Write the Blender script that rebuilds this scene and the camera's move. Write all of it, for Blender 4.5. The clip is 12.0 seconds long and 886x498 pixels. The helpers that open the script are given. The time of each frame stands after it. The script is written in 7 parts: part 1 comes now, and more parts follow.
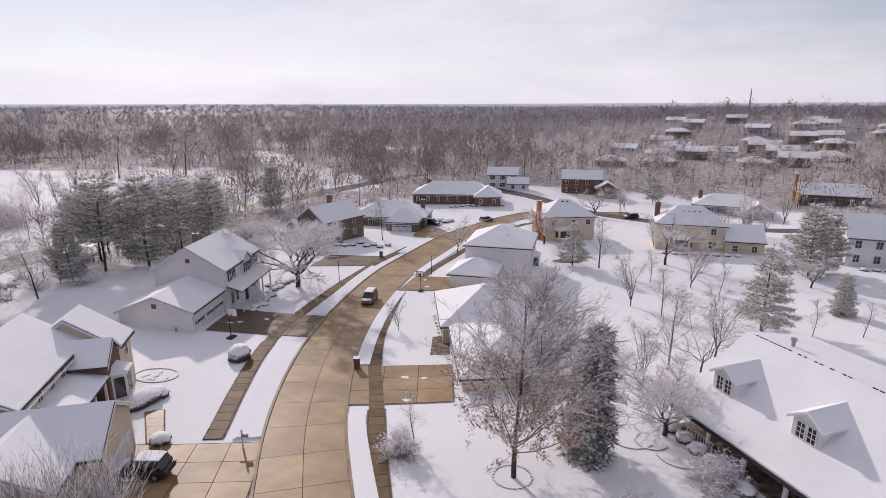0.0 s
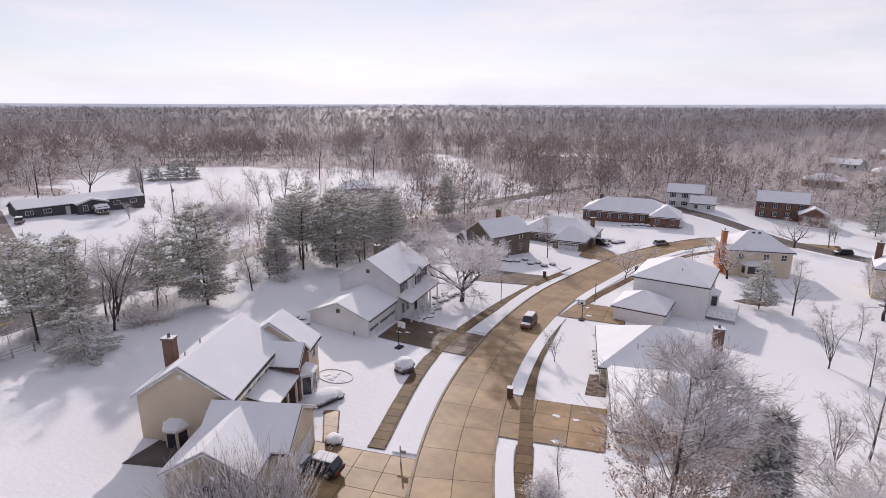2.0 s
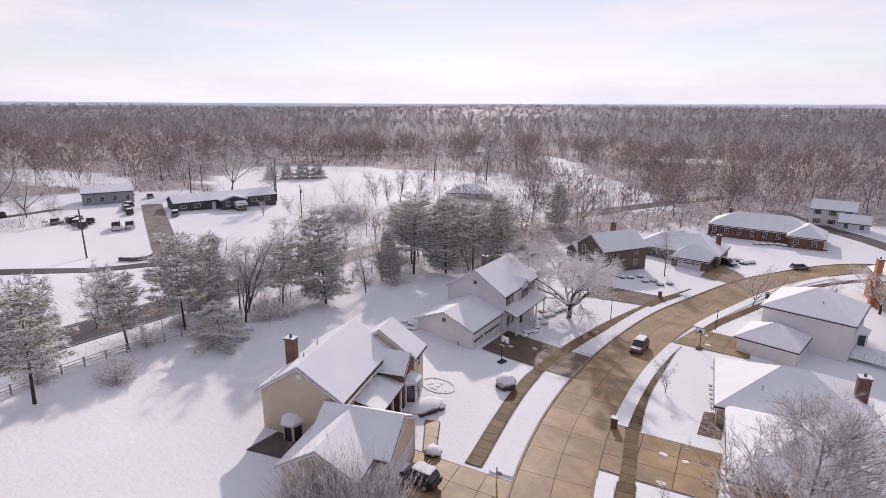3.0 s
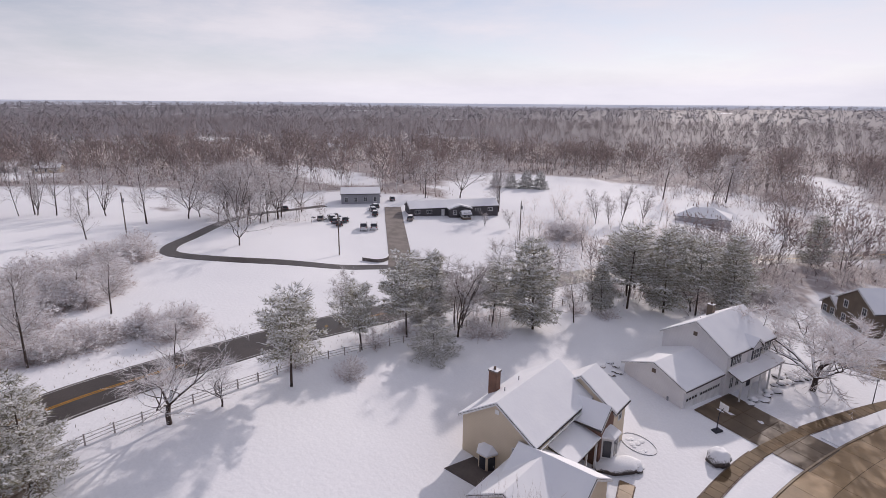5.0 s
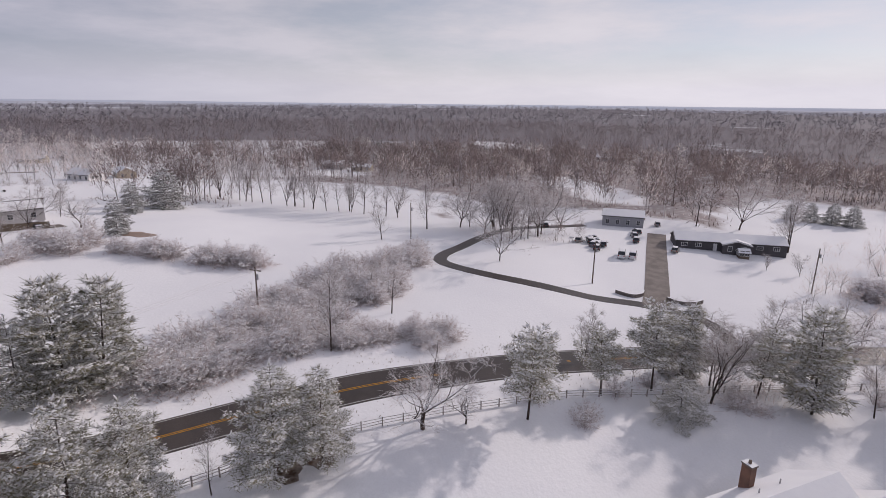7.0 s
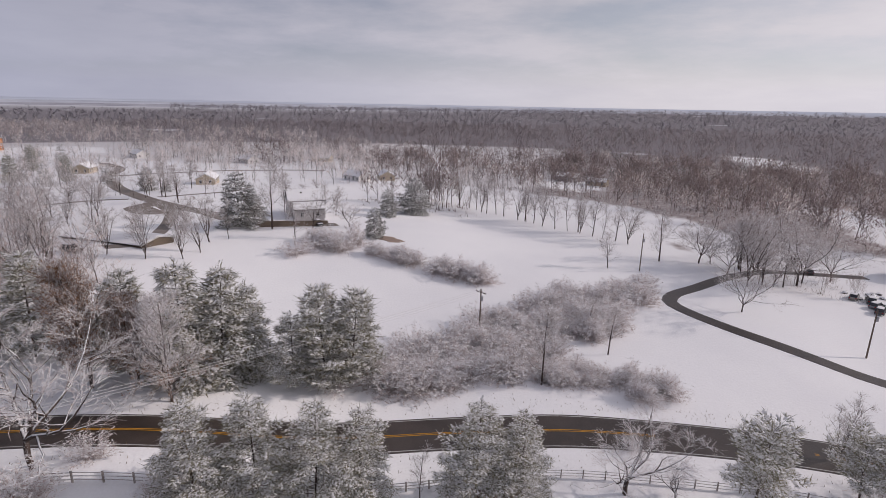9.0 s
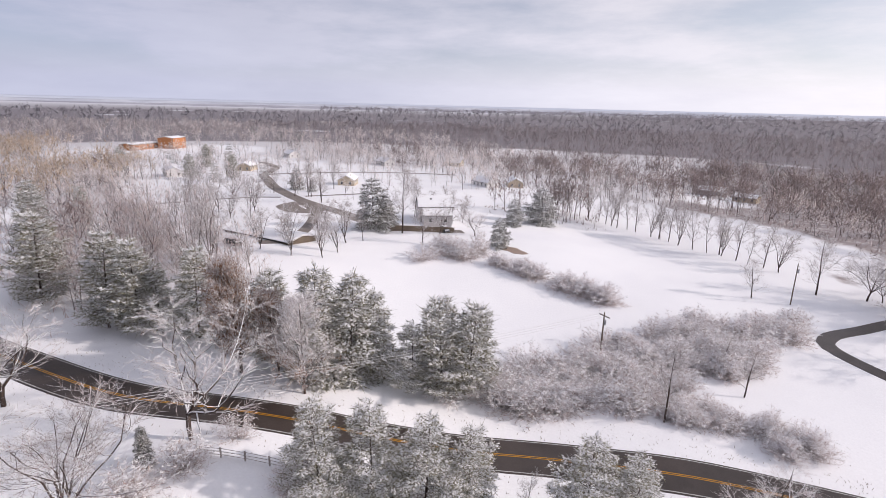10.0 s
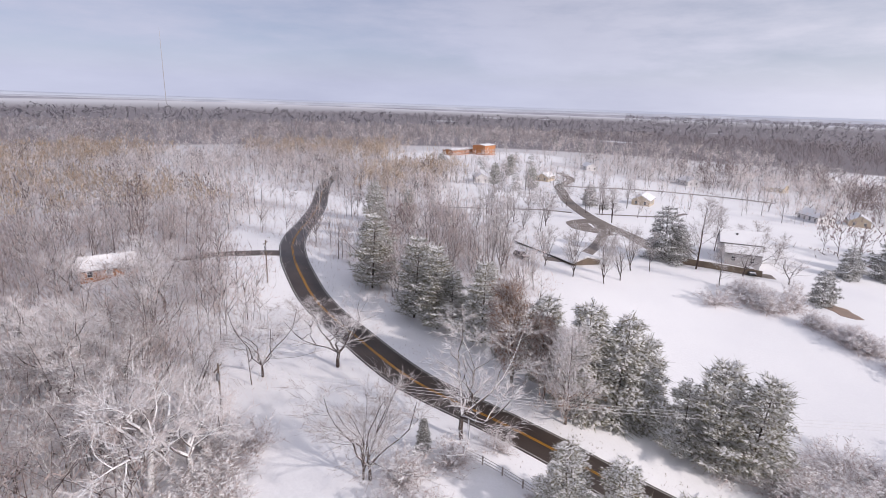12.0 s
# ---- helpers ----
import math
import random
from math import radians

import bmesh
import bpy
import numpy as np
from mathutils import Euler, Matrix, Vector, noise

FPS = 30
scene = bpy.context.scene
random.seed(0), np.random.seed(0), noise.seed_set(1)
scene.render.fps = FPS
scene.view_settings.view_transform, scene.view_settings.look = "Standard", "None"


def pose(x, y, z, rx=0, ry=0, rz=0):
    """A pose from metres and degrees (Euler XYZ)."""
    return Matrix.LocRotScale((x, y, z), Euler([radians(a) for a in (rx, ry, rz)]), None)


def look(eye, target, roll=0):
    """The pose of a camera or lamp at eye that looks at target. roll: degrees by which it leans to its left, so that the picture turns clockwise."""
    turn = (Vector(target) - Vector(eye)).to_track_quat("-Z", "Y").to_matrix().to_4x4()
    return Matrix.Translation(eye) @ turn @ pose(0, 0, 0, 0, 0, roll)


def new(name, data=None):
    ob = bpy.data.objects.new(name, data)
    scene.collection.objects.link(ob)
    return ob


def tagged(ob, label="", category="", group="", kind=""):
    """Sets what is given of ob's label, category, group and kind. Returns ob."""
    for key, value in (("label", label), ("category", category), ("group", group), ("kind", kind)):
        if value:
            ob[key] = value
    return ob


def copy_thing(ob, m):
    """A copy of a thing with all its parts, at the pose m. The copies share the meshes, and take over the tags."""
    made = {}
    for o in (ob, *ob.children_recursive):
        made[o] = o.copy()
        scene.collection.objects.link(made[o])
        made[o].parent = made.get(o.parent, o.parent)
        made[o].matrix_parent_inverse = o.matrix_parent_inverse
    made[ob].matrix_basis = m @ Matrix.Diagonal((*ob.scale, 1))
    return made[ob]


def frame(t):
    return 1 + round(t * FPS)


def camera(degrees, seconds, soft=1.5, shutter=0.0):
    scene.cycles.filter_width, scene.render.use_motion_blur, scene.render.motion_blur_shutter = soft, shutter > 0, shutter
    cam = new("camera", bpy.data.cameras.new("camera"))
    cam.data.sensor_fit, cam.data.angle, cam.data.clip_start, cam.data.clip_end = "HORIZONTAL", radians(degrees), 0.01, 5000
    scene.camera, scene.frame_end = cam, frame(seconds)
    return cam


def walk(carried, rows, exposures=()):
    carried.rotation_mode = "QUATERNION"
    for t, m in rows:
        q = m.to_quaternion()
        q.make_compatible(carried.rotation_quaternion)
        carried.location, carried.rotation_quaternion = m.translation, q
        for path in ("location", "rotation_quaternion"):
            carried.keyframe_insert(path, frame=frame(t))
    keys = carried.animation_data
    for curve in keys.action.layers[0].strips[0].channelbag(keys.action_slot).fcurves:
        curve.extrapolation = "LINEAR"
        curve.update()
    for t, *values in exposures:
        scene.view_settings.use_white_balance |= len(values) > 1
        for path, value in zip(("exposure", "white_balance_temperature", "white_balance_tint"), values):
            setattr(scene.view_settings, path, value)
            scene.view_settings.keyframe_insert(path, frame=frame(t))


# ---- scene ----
cam = camera(78.97, 12.0, soft=0.5)
# seconds, metres east, north and up, degrees of yaw, pitch and roll
ROWS = [
    (0.0, -0.00, -0.00, 28.00, 0.00, -14.77, -0.17),
    (0.5, 0.02, -0.11, 29.00, 2.92, -14.77, -0.12),
    (1.0, 0.07, -0.19, 30.02, 7.18, -14.75, -0.04),
    (1.5, 0.14, -0.22, 31.05, 12.36, -14.74, 0.05),
    (2.0, 0.19, -0.21, 32.09, 18.08, -14.76, 0.09),
    (2.5, 0.21, -0.15, 33.16, 24.46, -14.81, 0.14),
    (4.5, 0.13, 0.24, 37.74, 46.38, -14.99, 0.43),
    (5.0, 0.14, 0.30, 39.02, 53.46, -14.97, 0.48),
    (5.5, 0.20, 0.30, 40.36, 59.68, -14.97, 0.51),
    (6.0, 0.31, 0.27, 41.74, 66.51, -14.98, 0.55),
    (6.5, 0.41, 0.27, 43.13, 73.32, -14.98, 0.60),
    (7.0, 0.45, 0.28, 44.49, 81.13, -14.98, 0.67),
    (9.0, 0.51, 0.36, 49.67, 105.61, -14.95, 1.09),
    (9.5, 0.56, 0.39, 50.83, 112.25, -14.98, 1.26),
    (10.0, 0.61, 0.41, 51.92, 119.20, -14.95, 1.43),
    (10.5, 0.65, 0.41, 52.91, 125.76, -14.99, 1.51),
    (11.0, 0.69, 0.39, 53.86, 134.22, -15.01, 1.58),
    (11.5, 0.72, 0.37, 54.80, 142.22, -15.01, 1.73),
    (12.0, 0.73, 0.34, 55.72, 149.79, -15.03, 1.88),
]
EXPOSURES = [(0.0, -0.04, 6480, 20), (2.5, 0.06, 6480, 20), (5.5, -0.15, 6440, 20), (7.0, -0.28, 6500, 20), (9.0, -0.31, 6600, 19), (9.5, -0.10, 6620, 18), (10.5, 0.46, 6440, 18), (11.0, 0.47, 6420, 16), (12.0, 0.22, 6420, 18)]
walk(cam, [(t, pose(x, y, z, 90 + pitch, 0, yaw) @ pose(0, 0, 0, 0, 0, roll)) for t, x, y, z, yaw, pitch, roll in ROWS], EXPOSURES)

# ---- sky and sun ----
SUN_AZ, SUN_EL = 26.0, 25.0  # degrees to the left of north, and up
world = bpy.data.worlds.new("winter_sky")
scene.world = world
world.use_nodes = True
wn, wl = world.node_tree.nodes, world.node_tree.links
wn.clear()
w_out = wn.new("ShaderNodeOutputWorld")
w_bg = wn.new("ShaderNodeBackground")
w_sky = wn.new("ShaderNodeTexSky")
w_sky.sky_type, w_sky.sun_disc = "NISHITA", False
w_sky.sun_elevation, w_sky.sun_rotation = radians(SUN_EL), radians(-SUN_AZ)
w_sky.air_density, w_sky.dust_density, w_sky.ozone_density = 1.0, 0.15, 2.0
w_tc = wn.new("ShaderNodeTexCoord")
w_map = wn.new("ShaderNodeMapping")
w_map.inputs["Scale"].default_value = (1.3, 1.3, 6.0)
w_noise = wn.new("ShaderNodeTexNoise")
w_noise.inputs["Scale"].default_value, w_noise.inputs["Detail"].default_value, w_noise.inputs["Roughness"].default_value = 1.7, 7.0, 0.6
w_ramp = wn.new("ShaderNodeMapRange")
w_ramp.inputs["From Min"].default_value, w_ramp.inputs["From Max"].default_value = 0.36, 0.6
w_ramp.inputs["To Min"].default_value, w_ramp.inputs["To Max"].default_value = 0.6, 0.97
w_cloud = wn.new("ShaderNodeMixRGB")
w_mix = wn.new("ShaderNodeMixRGB")
w_cloud.inputs["Color1"].default_value = (5.7, 5.9, 6.6, 1)
w_cloud.inputs["Color2"].default_value = (10.0, 10.0, 10.05, 1)
w_bg.inputs["Strength"].default_value = 0.1
wl.new(w_tc.outputs["Generated"], w_map.inputs["Vector"])
wl.new(w_map.outputs["Vector"], w_noise.inputs["Vector"])
wl.new(w_noise.outputs["Fac"], w_ramp.inputs["Value"])
wl.new(w_noise.outputs["Fac"], w_cloud.inputs["Fac"])
w_low = wn.new("ShaderNodeMapRange")  # the haze closes up towards the horizon
w_low.inputs["From Min"].default_value, w_low.inputs["From Max"].default_value = 0.03, 0.2
w_low.inputs["To Min"].default_value, w_low.inputs["To Max"].default_value = 1.0, 0.0
w_zed = wn.new("ShaderNodeSeparateXYZ")
w_max = wn.new("ShaderNodeMath")
w_max.operation = "MAXIMUM"
wl.new(w_tc.outputs["Generated"], w_zed.inputs[0])
wl.new(w_zed.outputs["Z"], w_low.inputs["Value"])
wl.new(w_low.outputs["Result"], w_max.inputs[0])
wl.new(w_ramp.outputs["Result"], w_max.inputs[1])
wl.new(w_max.outputs[0], w_mix.inputs["Fac"])
wl.new(w_sky.outputs["Color"], w_mix.inputs["Color1"])
wl.new(w_cloud.outputs["Color"], w_mix.inputs["Color2"])
w_sep = wn.new("ShaderNodeSeparateXYZ")
w_fall = wn.new("ShaderNodeMapRange")
w_fall.inputs["From Min"].default_value, w_fall.inputs["From Max"].default_value = 0.02, 0.3
w_fall.inputs["To Min"].default_value, w_fall.inputs["To Max"].default_value = 1.0, 0.76
w_scale = wn.new("ShaderNodeVectorMath")
w_scale.operation = "SCALE"
wl.new(w_tc.outputs["Generated"], w_sep.inputs[0])
wl.new(w_sep.outputs["Z"], w_fall.inputs["Value"])
w_dir = wn.new("ShaderNodeVectorMath")  # thin cloud is brighter round the sun
w_dir.operation = "DOT_PRODUCT"
w_dir.inputs[1].default_value = (-math.sin(radians(SUN_AZ)), math.cos(radians(SUN_AZ)), 0.3)
w_side = wn.new("ShaderNodeMapRange")
w_side.inputs["From Min"].default_value, w_side.inputs["From Max"].default_value = -0.35, 1.0
w_side.inputs["To Min"].default_value, w_side.inputs["To Max"].default_value = 0.67, 1.14
w_both = wn.new("ShaderNodeMath")
w_both.operation = "MULTIPLY"
wl.new(w_tc.outputs["Generated"], w_dir.inputs[0])
wl.new(w_dir.outputs["Value"], w_side.inputs["Value"])
wl.new(w_side.outputs["Result"], w_both.inputs[0])
wl.new(w_fall.outputs["Result"], w_both.inputs[1])
wl.new(w_both.outputs[0], w_scale.inputs["Scale"])
w_turn = wn.new("ShaderNodeMapRange")  # away from the sun the sky is bluer
w_turn.inputs["From Min"].default_value, w_turn.inputs["From Max"].default_value = -0.5, 0.5
w_tint = wn.new("ShaderNodeMixRGB")
w_tint.inputs["Color1"].default_value, w_tint.inputs["Color2"].default_value = (0.89, 0.955, 1.12, 1), (1, 1, 1, 1)
w_mult = wn.new("ShaderNodeVectorMath")
w_mult.operation = "MULTIPLY"
wl.new(w_dir.outputs["Value"], w_turn.inputs["Value"])
wl.new(w_turn.outputs["Result"], w_tint.inputs["Fac"])
wl.new(w_mix.outputs["Color"], w_mult.inputs[0])
wl.new(w_tint.outputs["Color"], w_mult.inputs[1])
wl.new(w_mult.outputs["Vector"], w_scale.inputs[0])
wl.new(w_scale.outputs["Vector"], w_bg.inputs["Color"])
wl.new(w_bg.outputs["Background"], w_out.inputs["Surface"])
sun = new("sun", bpy.data.lights.new("sun", "SUN"))
sun.data.energy, sun.data.angle, sun.data.color = 2.5, radians(1.5), (1.0, 0.93, 0.84)
SUN_WAY = Vector((-math.sin(radians(SUN_AZ)) * math.cos(radians(SUN_EL)), math.cos(radians(SUN_AZ)) * math.cos(radians(SUN_EL)), math.sin(radians(SUN_EL))))
sun.matrix_world = look((0, 0, 300), Vector((0, 0, 300)) - SUN_WAY)

# ---- materials ----
SNOW = (0.90, 0.90, 0.915)


def mat(name, col, col2=None, scale=0.5, rough=0.8, fine=None, amp=0.18, bump=0.0, bump_scale=8.0, snow=None, island=0.0, metal=0.0, stripes=None, spec=0.3, each=0.0, thin=0.0):
    """A surface with large-scale variation to col2, fine grain, relief, and snow on what faces up (snow: from, to of the normal's z)."""
    m = bpy.data.materials.new(name)
    m.use_nodes = True
    n, l = m.node_tree.nodes, m.node_tree.links
    b = n["Principled BSDF"]
    b.inputs["Roughness"].default_value, b.inputs["Metallic"].default_value = rough, metal
    b.inputs["Specular IOR Level"].default_value = spec
    geo = n.new("ShaderNodeNewGeometry")
    big = n.new("ShaderNodeTexNoise")
    big.inputs["Scale"].default_value, big.inputs["Detail"].default_value = scale, 5.0
    l.new(geo.outputs["Position"], big.inputs["Vector"])
    mix = n.new("ShaderNodeMixRGB")
    mix.inputs["Color1"].default_value = (*col, 1)
    mix.inputs["Color2"].default_value = (*(col2 or [c * 0.8 for c in col]), 1)
    rng = n.new("ShaderNodeMapRange")
    rng.inputs["From Min"].default_value, rng.inputs["From Max"].default_value = 0.35, 0.65
    l.new(big.outputs["Fac"], rng.inputs["Value"])
    l.new(rng.outputs["Result"], mix.inputs["Fac"])
    last = mix.outputs["Color"]
    if fine:
        f = n.new("ShaderNodeTexNoise")
        f.inputs["Scale"].default_value, f.inputs["Detail"].default_value = fine, 3.0
        l.new(geo.outputs["Position"], f.inputs["Vector"])
        g = n.new("ShaderNodeMapRange")
        g.inputs["To Min"].default_value, g.inputs["To Max"].default_value = 1 - amp, 1 + amp
        l.new(f.outputs["Fac"], g.inputs["Value"])
        h = n.new("ShaderNodeVectorMath")
        h.operation = "SCALE"
        l.new(last, h.inputs[0])
        l.new(g.outputs["Result"], h.inputs["Scale"])
        last = h.outputs["Vector"]
    if each:
        info = n.new("ShaderNodeObjectInfo")
        g = n.new("ShaderNodeMapRange")
        g.inputs["To Min"].default_value, g.inputs["To Max"].default_value = 1 - each, 1 + each
        l.new(info.outputs["Random"], g.inputs["Value"])
        h = n.new("ShaderNodeVectorMath")
        h.operation = "SCALE"
        l.new(last, h.inputs[0])
        l.new(g.outputs["Result"], h.inputs["Scale"])
        last = h.outputs["Vector"]
    if stripes:  # courses of siding or brick: height of a course, and how dark the joint is
        sep = n.new("ShaderNodeSeparateXYZ")
        l.new(geo.outputs["Position"], sep.inputs[0])
        div = n.new("ShaderNodeMath")
        div.operation, div.inputs[1].default_value = "DIVIDE", stripes[0]
        l.new(sep.outputs["Z"], div.inputs[0])
        fr = n.new("ShaderNodeMath")
        fr.operation = "FRACT"
        l.new(div.outputs[0], fr.inputs[0])
        st = n.new("ShaderNodeMapRange")
        st.inputs["From Min"].default_value, st.inputs["From Max"].default_value = 0.0, 0.25
        st.inputs["To Min"].default_value, st.inputs["To Max"].default_value = stripes[1], 1.0
        l.new(fr.outputs[0], st.inputs["Value"])
        h = n.new("ShaderNodeVectorMath")
        h.operation = "SCALE"
        l.new(last, h.inputs[0])
        l.new(st.outputs["Result"], h.inputs["Scale"])
        last = h.outputs["Vector"]
    if island:  # some pieces wear frost or snow
        th = n.new("ShaderNodeMapRange")
        th.inputs["From Min"].default_value, th.inputs["From Max"].default_value = 0.5 - island, 1.3 - island
        l.new(geo.outputs["Random Per Island"], th.inputs["Value"])
        fm = n.new("ShaderNodeMixRGB")
        fm.inputs["Color2"].default_value = (*SNOW, 1)
        l.new(th.outputs["Result"], fm.inputs["Fac"])
        l.new(last, fm.inputs["Color1"])
        last = fm.outputs["Color"]
    if snow:
        sep = n.new("ShaderNodeSeparateXYZ")
        l.new(geo.outputs["Normal"], sep.inputs[0])
        th = n.new("ShaderNodeMapRange")
        th.inputs["From Min"].default_value, th.inputs["From Max"].default_value = snow
        patchy = n.new("ShaderNodeTexNoise")
        patchy.inputs["Scale"].default_value, patchy.inputs["Detail"].default_value = 7.0, 3.0
        l.new(geo.outputs["Position"], patchy.inputs["Vector"])
        ragged = n.new("ShaderNodeMath")
        ragged.operation, ragged.inputs[1].default_value, ragged.inputs[2].default_value = "MULTIPLY_ADD", 1.1, -0.55
        l.new(patchy.outputs["Fac"], ragged.inputs[0])
        tilt = n.new("ShaderNodeMath")
        l.new(sep.outputs["Z"], tilt.inputs[0])
        l.new(ragged.outputs[0], tilt.inputs[1])
        l.new(tilt.outputs[0], th.inputs["Value"])
        fm = n.new("ShaderNodeMixRGB")
        fm.inputs["Color2"].default_value = (*SNOW, 1)
        l.new(th.outputs["Result"], fm.inputs["Fac"])
        l.new(last, fm.inputs["Color1"])
        last = fm.outputs["Color"]
    l.new(last, b.inputs["Base Color"])
    if bump:
        f = n.new("ShaderNodeTexNoise")
        f.inputs["Scale"].default_value, f.inputs["Detail"].default_value = bump_scale, 4.0
        l.new(geo.outputs["Position"], f.inputs["Vector"])
        bp = n.new("ShaderNodeBump")
        bp.inputs["Strength"].default_value, bp.inputs["Distance"].default_value = bump, 0.05
        l.new(f.outputs["Fac"], bp.inputs["Height"])
        l.new(bp.outputs["Normal"], b.inputs["Normal"])
    if thin:  # fine twigs, needles and frost pass light on to their other side
        through_it = n.new("ShaderNodeBsdfTranslucent")
        both = n.new("ShaderNodeMixShader")
        both.inputs["Fac"].default_value = thin
        l.new(last, through_it.inputs["Color"])
        l.new(b.outputs["BSDF"], both.inputs[1])
        l.new(through_it.outputs["BSDF"], both.inputs[2])
        l.new(both.outputs["Shader"], n["Material Output"].inputs["Surface"])
    return m


M_SNOW = mat("snow", SNOW, (0.85, 0.85, 0.875), 0.05, 0.8, fine=3.0, amp=0.05, bump=0.6, bump_scale=2.5, spec=0.08)
M_ROOFSNOW = mat("roof_snow", SNOW, (0.86, 0.86, 0.885), 0.4, 0.7, bump=0.3, bump_scale=2.5)
M_SLAB = mat("wet_concrete", (0.37, 0.245, 0.128), (0.25, 0.16, 0.075), 0.22, 0.52, fine=0.9, amp=0.3, bump=0.15, bump_scale=5, each=0.12, spec=0.35)
M_DARKSLAB = mat("wet_dark_concrete", (0.16, 0.115, 0.075), (0.10, 0.07, 0.045), 0.3, 0.45, fine=0.9, amp=0.3, bump=0.15, bump_scale=5, each=0.12, spec=0.3)
M_CHARCOAL = mat("charcoal_siding", (0.11, 0.10, 0.105), (0.08, 0.075, 0.08), 0.5, 0.7, stripes=(0.2, 0.85))
M_JOINT = mat("joint_filler", (0.12, 0.078, 0.045), None, 1.0, 0.8)
M_CURB = mat("kerb_concrete", (0.33, 0.26, 0.19), (0.22, 0.16, 0.1), 0.6, 0.6, fine=5)
M_ASPHALT = mat("wet_asphalt", (0.06, 0.045, 0.039), (0.038, 0.028, 0.024), 0.3, 0.4, fine=4, bump=0.2, bump_scale=20, spec=0.5)
M_LANE = mat("old_asphalt", (0.15, 0.125, 0.115), (0.09, 0.075, 0.07), 0.3, 0.6, fine=4)
M_YELLOW = mat("yellow_paint", (0.55, 0.27, 0.03), None, 2.0, 0.6)
M_WHITEPAINT = mat("white_line_paint", (0.6, 0.6, 0.58), (0.4, 0.4, 0.4), 3.0, 0.6)
M_CREAM = mat("cream_siding", (0.66, 0.555, 0.42), (0.60, 0.50, 0.37), 0.3, 0.7, stripes=(0.18, 0.88))
M_WHITE = mat("white_siding", (0.78, 0.76, 0.75), (0.70, 0.68, 0.68), 0.3, 0.7, stripes=(0.18, 0.88))
M_BEIGE = mat("beige_siding", (0.60, 0.50, 0.38), (0.54, 0.45, 0.34), 0.3, 0.7, stripes=(0.18, 0.87))
M_GREY = mat("grey_siding", (0.36, 0.36, 0.38), (0.30, 0.30, 0.32), 0.3, 0.7, stripes=(0.18, 0.85))
M_BROWN = mat("brown_siding", (0.18, 0.14, 0.105), (0.135, 0.105, 0.08), 0.5, 0.7, stripes=(0.2, 0.8))
M_BRICK = mat("brown_brick", (0.22, 0.12, 0.085), (0.15, 0.085, 0.065), 1.2, 0.8, fine=9, stripes=(0.085, 0.75))
M_ORANGE = mat("orange_brick", (0.52, 0.23, 0.10), (0.42, 0.18, 0.08), 1.2, 0.8, fine=9, stripes=(0.085, 0.8))
M_OCHRE = mat("ochre_siding", (0.58, 0.34, 0.10), (0.5, 0.28, 0.08), 0.6, 0.7, stripes=(0.2, 0.85))
M_TRIM = mat("white_trim", (0.78, 0.77, 0.76), None, 1.0, 0.6)
M_SHINGLE = mat("roof_shingle", (0.09, 0.075, 0.07), (0.06, 0.05, 0.05), 1.0, 0.85, fine=6)
M_GLASS = mat("window_glass", (0.03, 0.032, 0.04), (0.05, 0.05, 0.06), 0.8, 0.08, spec=0.6)
M_DARK = mat("dark_shutter", (0.035, 0.035, 0.045), None, 1.0, 0.6)
M_BARK = mat("bark", (0.085, 0.06, 0.05), (0.05, 0.036, 0.032), 1.5, 0.9, fine=6, snow=(0.25, 0.65))
M_TWIG = mat("frosted_twigs", (0.34, 0.265, 0.24), (0.23, 0.175, 0.16), 0.2, 0.9, island=0.40, spec=0.1, thin=0.25)
M_TWIG2 = mat("thickly_frosted_twigs", (0.68, 0.58, 0.55), (0.50, 0.415, 0.39), 0.1, 0.9, island=0.55, spec=0.1, thin=0.2)
M_LEAF = mat("dry_leaves", (0.36, 0.20, 0.11), (0.27, 0.155, 0.09), 0.6, 0.9, island=0.12, spec=0.1, thin=0.3)
M_NEEDLE = mat("pine_needles", (0.33, 0.305, 0.205), (0.20, 0.195, 0.135), 0.4, 0.8, island=0.22, spec=0.1, thin=0.45)
M_NEEDLE_DARK = mat("dark_fir_needles", (0.17, 0.165, 0.13), (0.105, 0.105, 0.085), 0.4, 0.8, island=0.15, spec=0.1, thin=0.35)
M_SNOWTUFT = mat("snow_on_boughs", (0.94, 0.93, 0.94), (0.88, 0.87, 0.885), 0.8, 0.8, spec=0.1, thin=0.35)
M_WOOD = mat("grey_fence_wood", (0.36, 0.32, 0.29), (0.26, 0.22, 0.20), 1.0, 0.85, snow=(0.0, 0.5))
M_POLE = mat("utility_pole_wood", (0.17, 0.13, 0.105), None, 1.0, 0.9)
M_METAL = mat("galvanised_metal", (0.4, 0.4, 0.42), None, 2.0, 0.4, metal=0.8)
M_TYRE = mat("tyre_rubber", (0.02, 0.02, 0.02), None, 3.0, 0.8)
M_STONE = mat("edging_stone", (0.20, 0.17, 0.155), (0.12, 0.10, 0.09), 2.0, 0.9, snow=(0.1, 0.5))
M_MULCH = mat("bare_mulch", (0.10, 0.06, 0.04), (0.3, 0.25, 0.22), 1.5, 0.95, fine=5)
M_WOODS_N = mat("bare_woodland", (0.38, 0.31, 0.30), (0.26, 0.21, 0.205), 0.05, 0.95, island=0.0, spec=0.0, thin=0.3)
M_WOODS_S = mat("frosted_woodland", (0.93, 0.85, 0.82), (0.80, 0.69, 0.655), 0.06, 0.95, island=0.12, spec=0.0, thin=0.5)
